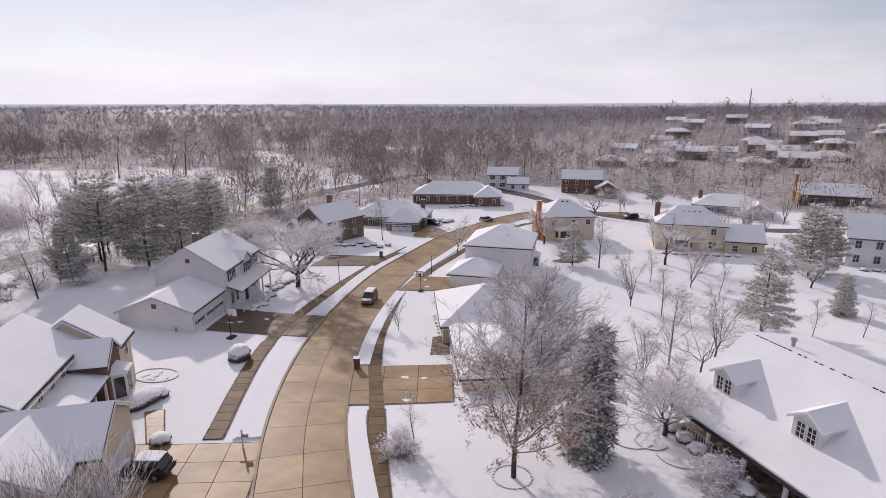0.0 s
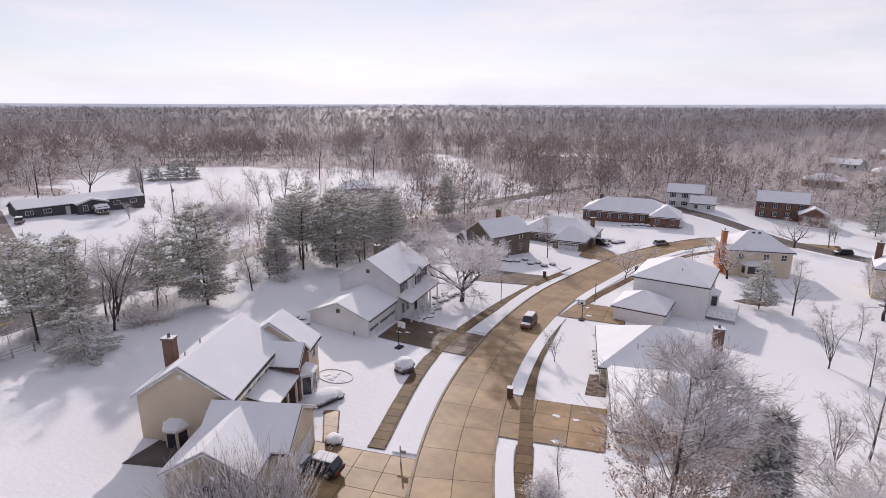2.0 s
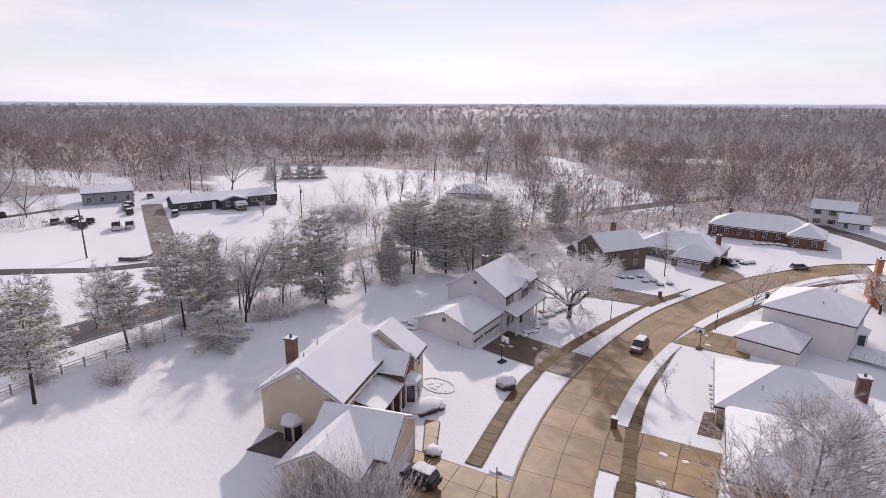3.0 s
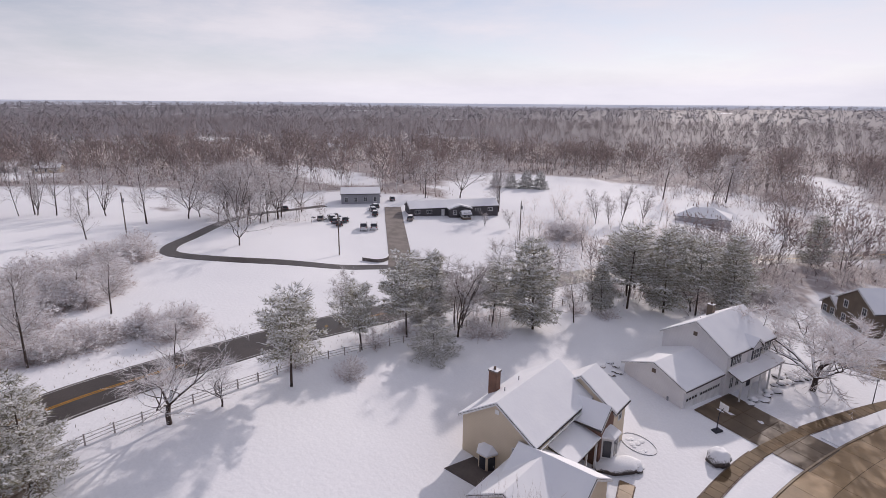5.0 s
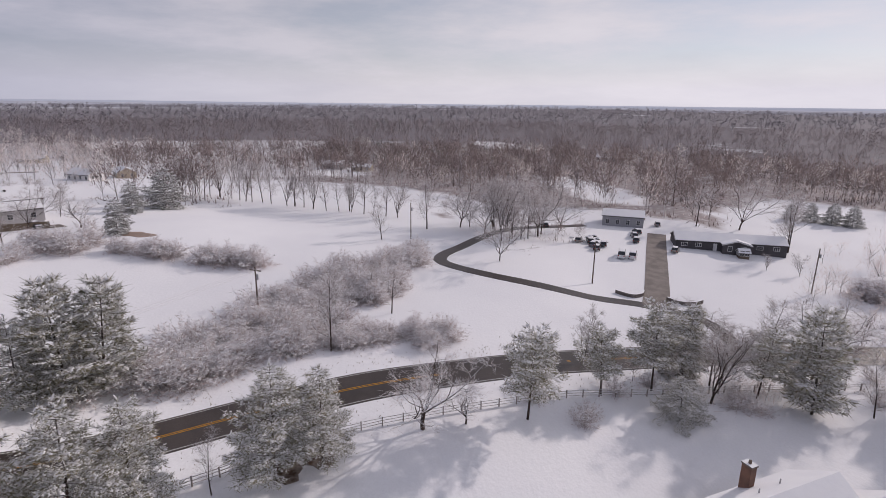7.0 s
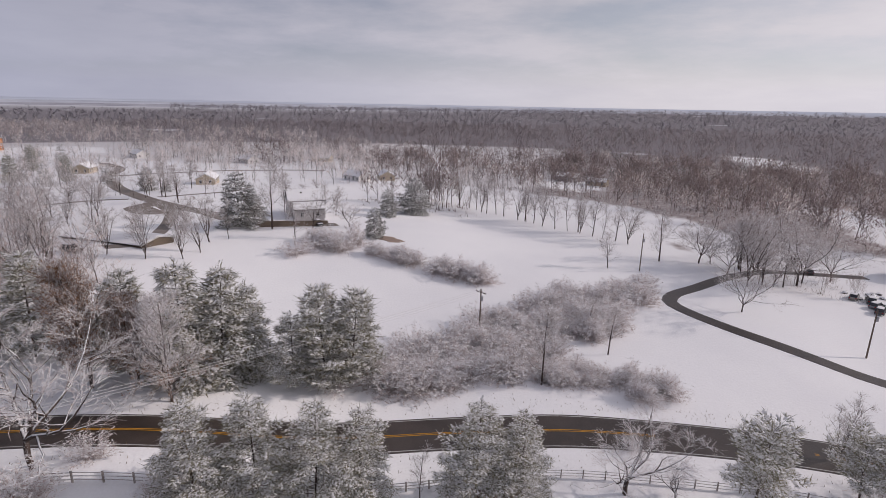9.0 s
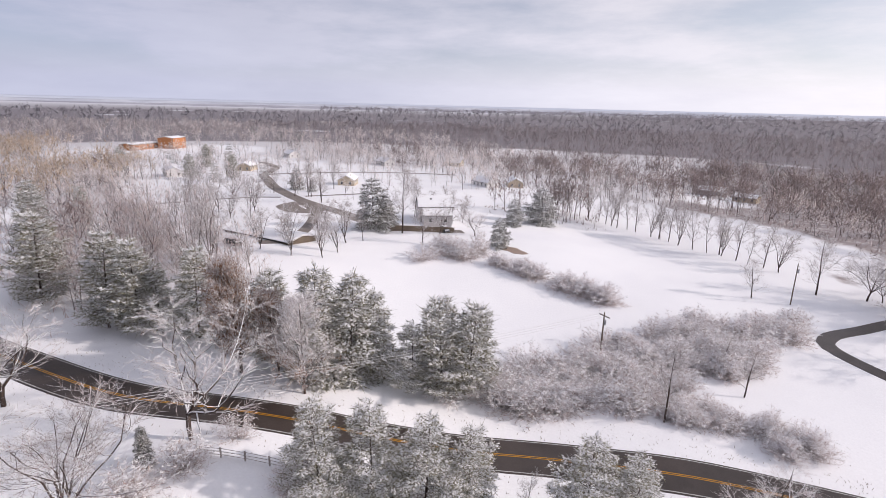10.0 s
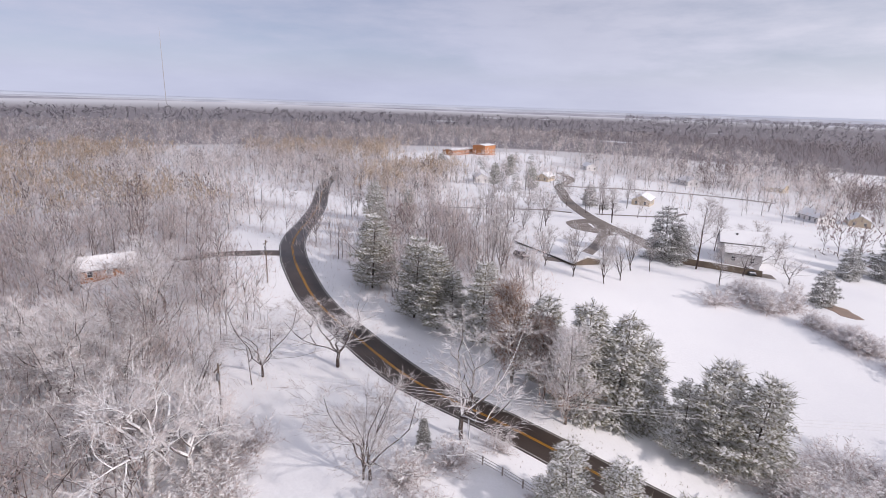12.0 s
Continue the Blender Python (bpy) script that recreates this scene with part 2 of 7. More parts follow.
# distance haze is put into this colour, bluer and paler than the near woods
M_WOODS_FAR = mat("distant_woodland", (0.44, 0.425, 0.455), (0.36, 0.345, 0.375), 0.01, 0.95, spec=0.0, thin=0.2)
M_WOODS_SB = mat("brown_frosted_woodland", (0.74, 0.615, 0.575), (0.56, 0.45, 0.42), 0.07, 0.95, island=0.10, spec=0.0, thin=0.5)
M_WOODS_TAN = mat("tan_budded_woodland", (0.74, 0.56, 0.38), (0.60, 0.46, 0.33), 0.05, 0.95, island=0.04, spec=0.0, thin=0.5)
# bare woods farther out, with some of the haze painted into the colour
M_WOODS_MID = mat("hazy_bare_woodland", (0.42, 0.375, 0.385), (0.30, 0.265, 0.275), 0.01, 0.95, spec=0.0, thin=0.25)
# holds the shade on the southern white house's walls; elsewhere plain pale grey
M_PALE = mat("pale_grey_siding", (0.50, 0.48, 0.48), (0.44, 0.42, 0.43), 0.3, 0.7, stripes=(0.18, 0.88))
M_GRAVEL = mat("grey_gravel", (0.27, 0.235, 0.215), (0.19, 0.165, 0.15), 0.4, 0.85, fine=3, bump=0.2, bump_scale=12)
M_WALK = mat("wet_brown_pavement", (0.19, 0.125, 0.066), (0.135, 0.088, 0.046), 0.5, 0.6, fine=1.6, each=0.2, spec=0.12)
# frosted woods, greyed by haze that is painted into the colour
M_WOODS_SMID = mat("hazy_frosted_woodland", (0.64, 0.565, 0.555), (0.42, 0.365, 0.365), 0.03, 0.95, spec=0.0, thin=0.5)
# haze is painted into the ridge colours, paler and bluer with each distance
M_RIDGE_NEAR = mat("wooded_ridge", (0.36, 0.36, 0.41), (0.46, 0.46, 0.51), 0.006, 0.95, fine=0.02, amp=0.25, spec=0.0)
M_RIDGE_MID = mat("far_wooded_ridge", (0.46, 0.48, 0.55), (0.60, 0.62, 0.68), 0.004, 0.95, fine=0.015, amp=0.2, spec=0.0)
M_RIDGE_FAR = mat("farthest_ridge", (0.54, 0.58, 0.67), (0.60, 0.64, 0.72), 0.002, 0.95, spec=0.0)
M_STEMS = mat("woodland_trunks", (0.17, 0.13, 0.12), (0.10, 0.075, 0.07), 0.3, 0.95, island=0.1, spec=0.0, thin=0.2)
M_EVERGREEN = mat("dark_evergreen_wood", (0.24, 0.235, 0.21), (0.18, 0.18, 0.165), 0.05, 0.95, island=0.1, spec=0.0, thin=0.3)
M_BARK_SNOWY = mat("snow_lined_bark", (0.085, 0.06, 0.05), (0.05, 0.036, 0.032), 1.5, 0.9, fine=6, snow=(-0.25, 0.15))
M_BRAMBLE = mat("frosted_brambles", (0.52, 0.40, 0.365), (0.33, 0.245, 0.22), 0.35, 0.9, island=0.42, spec=0.1, thin=0.2)

# ---- the lie of the land ----
SPOTS_NEAR = [  # x, y, height of the ground round the street and the back road
    (-22.4, 35.8, 0), (-40.3, 32.5, 1.57), (-17.9, 43.3, 0), (-10.4, 57.1, -1.68), (-24.1, 58.2, -0.67), (-19, 78.4, -2.24),
    (-4.5, 87.4, -2.91), (-11.2, 82.9, -3.14), (0, 112, -3.92), (16.6, 90, -2.58), (26.9, 93, -3.81), (-5.6, 162.4, -4.48),
    (54.9, 181.4, -5.6), (87.4, 179.2, -5.6), (72.8, 268.8, -1.12), (22.4, 199.4, -2.8), (-60.5, 73.9, 1.57), (-56, 56, 3.25),
    (-57.1, 20.2, 6.94), (-54.9, 6.7, 7.95), (-101.9, 60.5, 4.48), (-118.7, 32.5, 8.74), (-119.8, 19, 9.63), (-90.7, 5.6, 8.62),
]
SPOTS_FAR = [
    (-71.7, -4.5, 9.86), (-117.6, -16.8, 10.53), (-187, -17.9, 9.41), (-132.2, -51.5, 14.56), (-124.3, -94.1, 16.35), (-127.7, -133.3, 16.8),
    (-84, -106.4, 18.48), (-30.2, -48.2, 16.58), (-24.6, -76.2, 14.34), (-23.5, -87.4, 15.68), (-29.1, -129.9, 19.04), (-263.2, -380.8, 12.32),
    (-339.4, -15.7, 4.48), (22.4, 33.6, 0.34), (280, 504, 14.56), (0, 470.4, -3.36), (-168, 89.6, 6.16), (-336, 392, -6.72),
    (0, -11.2, 8.96),
]
SPOTS = np.array(SPOTS_NEAR + SPOTS_FAR, float)


def ground(x, y):
    """The height of the ground at a place, or at arrays of places."""
    x, y = np.asarray(x, float), np.asarray(y, float)
    w = 1 / ((x[..., None] - SPOTS[:, 0]) ** 2 + (y[..., None] - SPOTS[:, 1]) ** 2 + 250) ** 1.6
    near = (w * SPOTS[:, 2]).sum(-1) / w.sum(-1)
    far = np.clip((np.hypot(x, y) - 700) / 2200, 0, 1)  # the country evens out, then climbs to the ridges
    return near * (1 - far) + far * (2 + 22 * far * (1 + 0.3 * np.sin(x * 0.0021 + y * 0.0013)))


def gz(x, y):
    return float(ground(x, y))


# ---- mesh helpers ----
class Shape:
    """Vertices and faces that become one mesh."""

    def __init__(self):
        self.v, self.f = [], []

    def add(self, verts, faces):
        k = len(self.v)
        self.v += [tuple(p) for p in verts]
        self.f += [tuple(i + k for i in q) for q in faces]
        return self

    def box(self, x0, x1, y0, y1, z0, z1):
        return self.add([(x0, y0, z0), (x1, y0, z0), (x1, y1, z0), (x0, y1, z0), (x0, y0, z1), (x1, y0, z1), (x1, y1, z1), (x0, y1, z1)],
                        [(0, 3, 2, 1), (4, 5, 6, 7), (0, 1, 5, 4), (1, 2, 6, 5), (2, 3, 7, 6), (3, 0, 4, 7)])

    def extrude(self, poly, axis, a, b):
        """A closed outline, extruded along x or y from a to b; outline points are (across, z)."""
        n = len(poly)
        at = (lambda p, t: (t, p[0], p[1])) if axis == "x" else (lambda p, t: (p[0], t, p[1]))
        vs = [at(p, a) for p in poly] + [at(p, b) for p in poly]
        return self.add(vs, [tuple(range(n))[::-1], tuple(range(n, 2 * n))] + [(i, (i + 1) % n, n + (i + 1) % n, n + i) for i in range(n)])

    def tube(self, points, radii, sides=6):
        """A tapered tube along points."""
        k = len(points)
        vs = []
        for i, p in enumerate(points):
            d = (Vector(points[min(i + 1, k - 1)]) - Vector(points[max(i - 1, 0)])).normalized()
            u = d.orthogonal().normalized()
            w = d.cross(u)
            for j in range(sides):
                a = 2 * math.pi * j / sides
                vs.append(Vector(p) + radii[i] * (math.cos(a) * u + math.sin(a) * w))
        fs = [(i * sides + j, i * sides + (j + 1) % sides, (i + 1) * sides + (j + 1) % sides, (i + 1) * sides + j) for i in range(k - 1) for j in range(sides)]
        return self.add(vs, fs + [tuple(range(sides))[::-1], tuple((k - 1) * sides + j for j in range(sides))])

    def move(self, m):
        self.v = [tuple(m @ Vector(p)) for p in self.v]
        return self

    def mesh(self, name):
        me = bpy.data.meshes.new(name)
        me.from_pydata(self.v, [], self.f)
        bm = bmesh.new()
        bm.from_mesh(me)
        bmesh.ops.recalc_face_normals(bm, faces=bm.faces)
        bm.to_mesh(me)
        bm.free()
        return me


def part(name, shape, material, parent, label="", smooth=False):
    me = shape.mesh(name) if isinstance(shape, Shape) else shape
    if material and not me.materials:
        me.materials.append(material)
    if smooth:
        me.shade_smooth()
    ob = new(name, me)
    ob.parent = parent
    return tagged(ob, label=label)


def thing(name, label, category, m, group="", kind=""):
    ob = new(name)
    ob.matrix_world = m
    return tagged(ob, label, category, group, kind)


def solo(name, shape, material, label, category, m=None, group="", kind=""):
    me = shape.mesh(name) if isinstance(shape, Shape) else shape
    me.materials.append(material)
    ob = new(name, me)
    if m is not None:
        ob.matrix_world = m
    return tagged(ob, label, category, group, kind)


def raw_mesh(name, verts, loops, sizes, material):
    """A mesh from arrays: corners face by face, and the number of corners of each face."""
    me = bpy.data.meshes.new(name)
    verts, loops, sizes = np.asarray(verts, np.float32), np.asarray(loops, np.int32), np.asarray(sizes, np.int32)
    me.vertices.add(len(verts))
    me.vertices.foreach_set("co", verts.ravel())
    me.loops.add(len(loops))
    me.loops.foreach_set("vertex_index", loops)
    me.polygons.add(len(sizes))
    me.polygons.foreach_set("loop_start", np.r_[0, np.cumsum(sizes)[:-1]].astype(np.int32))
    me.update(calc_edges=True)
    me.materials.append(material)
    return me


# ---- ground ----
def inside(x, y, ellipses):
    hit = np.zeros(len(x), bool)
    for cx, cy, rx, ry, turn in ellipses:
        c, s = math.cos(radians(turn)), math.sin(radians(turn))
        u, v = (x - cx) * c + (y - cy) * s, -(x - cx) * s + (y - cy) * c
        hit |= (u / rx) ** 2 + (v / ry) ** 2 < 1
    return hit


# open ground: the neighbourhood, the farm fields, the yards in the south, far clearings
OPEN = [(0, 60, 75, 60, 0), (30, 130, 70, 75, 0), (75, 110, 60, 80, 0), (-110, 20, 62, 60, 0), (-125, 75, 75, 50, 10), (-120, -45, 75, 55, 20), (-135, -100, 60, 70, 0), (-40, -40, 40, 60, 20),
        (-64, 250, 17, 60, 36), (-110, 335, 12, 45, 30), (-145, 185, 70, 48, 0), (-115, 225, 40, 30, 0), (-228, -20, 80, 34, 58), (-332, -10, 24, 16, 0), (-240, -100, 45, 40, 0), (-60, 190, 16, 22, 0), (-130, 160, 70, 42, 0), (-205, -200, 105, 75, 40), (-262, -395, 85, 60, 0), (-225, -300, 60, 90, 10), (-300, -160, 70, 30, 30), (-60, 30, 30, 60, 0), (-30, -110, 12, 60, 8), (42, 182, 52, 36, 0), (-68, -225, 14, 110, 20), (-50, -170, 16, 40, 10), (7, -126, 8, 14, 0),
        (-184, -8, 16, 34, -15), (-560, 150, 70, 25, 0), (-520, -200, 60, 30, 0), (-40, 420, 40, 22, 30), (-250, 110, 50, 16, 0)]
HOMES = [(190, 330, 150, 150, 0)]


def build_ground():
    radii = np.r_[0.0, np.geomspace(3, 4700, 190)]
    segs = 200
    ang = np.arange(segs) * 2 * math.pi / segs
    x = radii[1:, None] * np.cos(ang)
    y = radii[1:, None] * np.sin(ang)
    z = ground(x, y)
    verts = np.concatenate([[[0, 0, gz(0, 0)]], np.stack([x, y, z], -1).reshape(-1, 3)])
    n = len(radii) - 1
    i, j = np.meshgrid(np.arange(n - 1), np.arange(segs), indexing="ij")
    a = 1 + i * segs + j
    b = 1 + i * segs + (j + 1) % segs
    quads = np.stack([a, a + segs, b + segs, b], -1).reshape(-1, 4)
    fan = np.stack([np.zeros(segs, int), 1 + np.arange(segs), 1 + (np.arange(segs) + 1) % segs], -1)
    me = raw_mesh("ground", verts, np.r_[quads.ravel(), fan.ravel()], np.r_[np.full(len(quads), 4), np.full(segs, 3)], M_GROUND)
    me.shade_smooth()
    vx, vy = verts[:, 0], verts[:, 1]
    litter = ~inside(vx, vy, OPEN) & (np.hypot(vx, vy) > 110)  # leaves and brush lie on the snow in the woods
    litter = litter * np.where((vy < -30) & (np.hypot(vx, vy) < 600), 0.35, 1.0)  # the southern woods are deeper in snow
    me.attributes.new("litter", "FLOAT", "POINT").data.foreach_set("value", litter.astype(np.float32))
    tagged(new("ground", me), "snow-covered lawns, fields and rolling far country", "ground", kind="structure")


def ground_material():
    m = mat("snow_ground", SNOW, (0.85, 0.85, 0.875), 0.05, 0.7, fine=4.0, amp=0.07, bump=1.0, bump_scale=2.0, spec=0.06)
    n, l = m.node_tree.nodes, m.node_tree.links
    b = n["Principled BSDF"]
    before = b.inputs["Base Color"].links[0].from_socket
    geo = n.new("ShaderNodeNewGeometry")
    ln = n.new("ShaderNodeVectorMath")
    ln.operation = "LENGTH"
    l.new(geo.outputs["Position"], ln.inputs[0])
    far = n.new("ShaderNodeMapRange")
    far.inputs["From Min"].default_value, far.inputs["From Max"].default_value = 330, 620
    l.new(ln.outputs["Value"], far.inputs["Value"])
    patch = n.new("ShaderNodeTexNoise")
    patch.inputs["Scale"].default_value, patch.inputs["Detail"].default_value = 0.004, 6
    l.new(geo.outputs["Position"], patch.inputs["Vector"])
    field = n.new("ShaderNodeMapRange")
    field.inputs["From Min"].default_value, field.inputs["From Max"].default_value = 0.66, 0.70
    l.new(patch.outputs["Fac"], field.inputs["Value"])
    wood = n.new("ShaderNodeMixRGB")
    wood.inputs["Color1"].default_value = (0.25, 0.23, 0.245, 1)
    wood.inputs["Color2"].default_value = (0.70, 0.71, 0.75, 1)
    plain = n.new("ShaderNodeMapRange")  # open snowy country out beyond the woods, haze painted into its blue-grey
    plain.inputs["From Min"].default_value, plain.inputs["From Max"].default_value = 2000, 2800
    plain.inputs["To Max"].default_value = 0.8
    l.new(ln.outputs["Value"], plain.inputs["Value"])
    wide = n.new("ShaderNodeMath")
    wide.operation = "MAXIMUM"
    l.new(field.outputs["Result"], wide.inputs[0])
    lat = n.new("ShaderNodeSeparateXYZ")
    low_land = n.new("ShaderNodeMapRange")  # the river plain lies to the south
    low_land.inputs["From Min"].default_value, low_land.inputs["From Max"].default_value = -300, -1100
    l.new(geo.outputs["Position"], lat.inputs[0])
    l.new(lat.outputs["Y"], low_land.inputs["Value"])
    both = n.new("ShaderNodeMath")
    both.operation = "MULTIPLY"
    l.new(plain.outputs["Result"], both.inputs[0])
    l.new(low_land.outputs["Result"], both.inputs[1])
    l.new(both.outputs[0], wide.inputs[1])
    l.new(wide.outputs[0], wood.inputs["Fac"])
    mix = n.new("ShaderNodeMixRGB")
    cover = n.new("ShaderNodeAttribute")
    cover.attribute_name = "litter"
    strewn = n.new("ShaderNodeTexNoise")
    strewn.inputs["Scale"].default_value, strewn.inputs["Detail"].default_value = 0.35, 5
    l.new(geo.outputs["Position"], strewn.inputs["Vector"])
    some = n.new("ShaderNodeMath")
    some.operation = "MULTIPLY"
    l.new(cover.outputs["Fac"], some.inputs[0])
    dense = n.new("ShaderNodeMath")
    dense.operation = "MULTIPLY"
    l.new(far.outputs["Result"], dense.inputs[0])
    l.new(cover.outputs["Fac"], dense.inputs[1])
    l.new(dense.outputs[0], mix.inputs["Fac"])
    l.new(strewn.outputs["Fac"], some.inputs[1])
    floor = n.new("ShaderNodeMixRGB")
    floor.inputs["Color2"].default_value = (0.34, 0.285, 0.275, 1)
    most = n.new("ShaderNodeMapRange")
    most.inputs["From Min"].default_value, most.inputs["From Max"].default_value = 0.1, 0.5
    most.inputs["To Max"].default_value = 0.9
    l.new(some.outputs[0], most.inputs["Value"])
    l.new(most.outputs["Result"], floor.inputs["Fac"])
    l.new(before, floor.inputs["Color1"])
    l.new(floor.outputs["Color"], mix.inputs["Color1"])
    l.new(wood.outputs["Color"], mix.inputs["Color2"])
    l.new(mix.outputs["Color"], b.inputs["Base Color"])
    return m


M_GROUND = ground_material()
build_ground()


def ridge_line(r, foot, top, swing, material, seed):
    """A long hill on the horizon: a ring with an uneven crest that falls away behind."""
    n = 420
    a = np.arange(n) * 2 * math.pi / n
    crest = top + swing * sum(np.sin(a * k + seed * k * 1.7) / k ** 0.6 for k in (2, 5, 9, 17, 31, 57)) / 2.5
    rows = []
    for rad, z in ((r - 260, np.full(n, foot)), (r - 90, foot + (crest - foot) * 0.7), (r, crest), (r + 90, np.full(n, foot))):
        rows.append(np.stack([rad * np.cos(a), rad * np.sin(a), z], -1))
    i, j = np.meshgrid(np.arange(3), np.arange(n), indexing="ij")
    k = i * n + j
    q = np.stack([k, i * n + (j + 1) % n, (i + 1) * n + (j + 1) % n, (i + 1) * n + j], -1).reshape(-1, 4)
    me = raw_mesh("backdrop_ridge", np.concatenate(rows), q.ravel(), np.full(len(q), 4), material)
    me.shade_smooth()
    tagged(new("backdrop_ridge", me), "distant wooded ridge with winter haze painted in", "backdrop", kind="structure")


# the farther the ring, the more haze its colour holds
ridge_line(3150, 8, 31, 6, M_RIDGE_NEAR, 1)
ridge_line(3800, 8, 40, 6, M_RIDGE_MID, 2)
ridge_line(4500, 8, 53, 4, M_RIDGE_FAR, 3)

# ---- ways: strips that follow the ground ----
def smooth_line(points, step=2.0):
    """A Catmull-Rom line through plan points, at even steps."""
    p = [np.array(q, float) for q in points]
    p = [2 * p[0] - p[1]] + p + [2 * p[-1] - p[-2]]
    out = []
    for i in range(1, len(p) - 2):
        for t in np.linspace(0, 1, 24, endpoint=False):
            a, b, c, d = p[i - 1:i + 3]
            out.append(0.5 * (2 * b + (c - a) * t + (2 * a - 5 * b + 4 * c - d) * t**2 + (3 * b - a - 3 * c + d) * t**3))
    out = np.array(out + [p[-2]])
    s = np.r_[0, np.cumsum(np.hypot(*np.diff(out, axis=0).T))]
    at = np.linspace(0, s[-1], max(2, int(s[-1] / step) + 1))
    return np.stack([np.interp(at, s, out[:, 0]), np.interp(at, s, out[:, 1])], -1)


def normals(line):
    d = np.gradient(line, axis=0)
    d /= np.linalg.norm(d, axis=1)[:, None]
    return np.stack([d[:, 1], -d[:, 0]], -1)  # to the right of the way


def strip(line, left, right, low, high, z_line=None):
    """A slab along a line, from left to right of it (metres to the right), between two heights over the ground."""
    s = Shape()
    nr = normals(line)
    a, b = line + nr * left, line + nr * right
    za, zb = (ground(a[:, 0], a[:, 1]), ground(b[:, 0], b[:, 1])) if z_line is None else (z_line, z_line)
    vs, fs = [], []
    for i in range(len(line)):
        vs += [(*a[i], za[i] + low), (*b[i], zb[i] + low), (*b[i], zb[i] + high), (*a[i], za[i] + high)]
    for i in range(len(line) - 1):
        k = 4 * i
        fs += [(k + j, k + (j + 1) % 4, k + 4 + (j + 1) % 4, k + 4 + j) for j in range(4)]
    k = 4 * (len(line) - 1)
    return s.add(vs, fs + [(0, 3, 2, 1), (k, k + 1, k + 2, k + 3)])


def patch(points, low, high):
    """A flat-sided area on the ground with the given outline, finely divided along its rim only."""
    n = len(points)
    vs = [(x, y, gz(x, y) + low) for x, y in points] + [(x, y, gz(x, y) + high) for x, y in points]
    return Shape().add(vs, [tuple(range(n))[::-1], tuple(range(n, 2 * n))] + [(i, (i + 1) % n, n + (i + 1) % n, n + i) for i in range(n)])


STREET = smooth_line([(-6.5, 14), (-8.6, 26), (-10.8, 35.3), (-12.2, 41.5), (-13.2, 48), (-13.9, 56), (-14.0, 66), (-13.3, 78), (-10.8, 92.5), (-6.3, 108.3), (1.0, 126), (9.5, 141), (19, 154), (30, 163), (44, 168), (60, 168)], 1.5)
HALF = 3.5


def build_street():
    root = solo("street", strip(STREET, -HALF, HALF, -0.3, 0.05), M_JOINT, "wet tan concrete residential street with dark joints", "road", kind="structure")
    k = 3
    for i in range(2, len(STREET) - 1, k):
        seg = STREET[i:i + k + 1]
        if len(seg) < 3:
            break
        seg = seg.copy()
        seg[-1] += (seg[-2] - seg[-1]) * 0.03
        nr = normals(STREET)[i:i + len(seg)]
        for side in (-1, 1):
            a, b = (-HALF + 0.02, -0.03) if side < 0 else (0.03, HALF - 0.02)
            s = Shape()
            l, r = seg + nr * a, seg + nr * b
            vs = []
            for p, q in zip(l, r):
                vs += [(*p, gz(*p) + 0.03), (*q, gz(*q) + 0.03), (*q, gz(*q) + 0.075), (*p, gz(*p) + 0.075)]
            m = len(seg) - 1
            fs = [(4 * e + j, 4 * e + (j + 1) % 4, 4 * e + 4 + (j + 1) % 4, 4 * e + 4 + j) for e in range(m) for j in range(4)]
            s.add(vs, fs + [(0, 3, 2, 1), (4 * m, 4 * m + 1, 4 * m + 2, 4 * m + 3)])
            part("slab", s, M_SLAB, root)
    for side in (-1, 1):
        a, b = sorted((side * HALF, side * (HALF + 0.22)))
        solo("kerb", strip(STREET, a, b, -0.3, 0.17), M_CURB, "concrete kerb along the street", "kerb", kind="structure")


build_street()


def walkway(name, line, half, label, slab=None, material=M_WALK):
    """A pavement of single slabs."""
    root = solo(name, strip(line, -half, half, -0.2, 0.06), M_JOINT, label, "pavement", kind="structure")
    nr = normals(line)
    for i in range(len(line) - 1):
        d = (line[i + 1] - line[i]) * 0.02
        vs = []
        for p, w in ((line[i] + d, nr[i]), (line[i + 1] - d, nr[i + 1])):
            l, r = p - w * (half - 0.02), p + w * (half - 0.02)
            vs += [(*l, gz(*l) + 0.03), (*r, gz(*r) + 0.03), (*r, gz(*r) + 0.11), (*l, gz(*l) + 0.11)]
        part("slab", Shape().add(vs, [(0, 3, 2, 1), (4, 5, 6, 7)] + [(j, (j + 1) % 4, 4 + (j + 1) % 4, 4 + j) for j in range(4)]), material, root)
    return root


WALK_L = smooth_line([(-20.0, 40.9), (-20.25, 43), (-21.2, 50), (-22, 58), (-22.1, 66), (-21.2, 76), (-18.8, 88), (-15.6, 99), (-13.0, 108), (-8, 120)], 1.5)
WALK_R = smooth_line([(-4.6, 33), (-5.6, 39.5), (-6.9, 49.6), (-8.1, 58), (-8.6, 66), (-8.4, 74), (-7.6, 86)], 1.5)
WALK_R2 = smooth_line([(-4.0, 96), (-1.2, 104), (3.5, 115), (9.5, 127), (17, 139), (27, 149), (40, 156)], 1.5)
walkway("pavement", WALK_L, 0.75, "tan concrete pavement between snowy lawn and verge")
walkway("pavement", WALK_R, 0.75, "tan concrete pavement between snowy lawn and verge")
walkway("pavement", WALK_R2, 0.75, "tan concrete pavement past the far houses")


def turf_edge(line, a, b, off):
    """The dark wet gap between pavement and lawn snow."""
    seg = line[a:b]
    solo("turf_edge", strip(seg, *sorted((off, off + math.copysign(0.13, off))), -0.2, 0.085), M_MULCH, "dark wet soil edge between pavement and lawn snow", "turf edge", kind="structure")


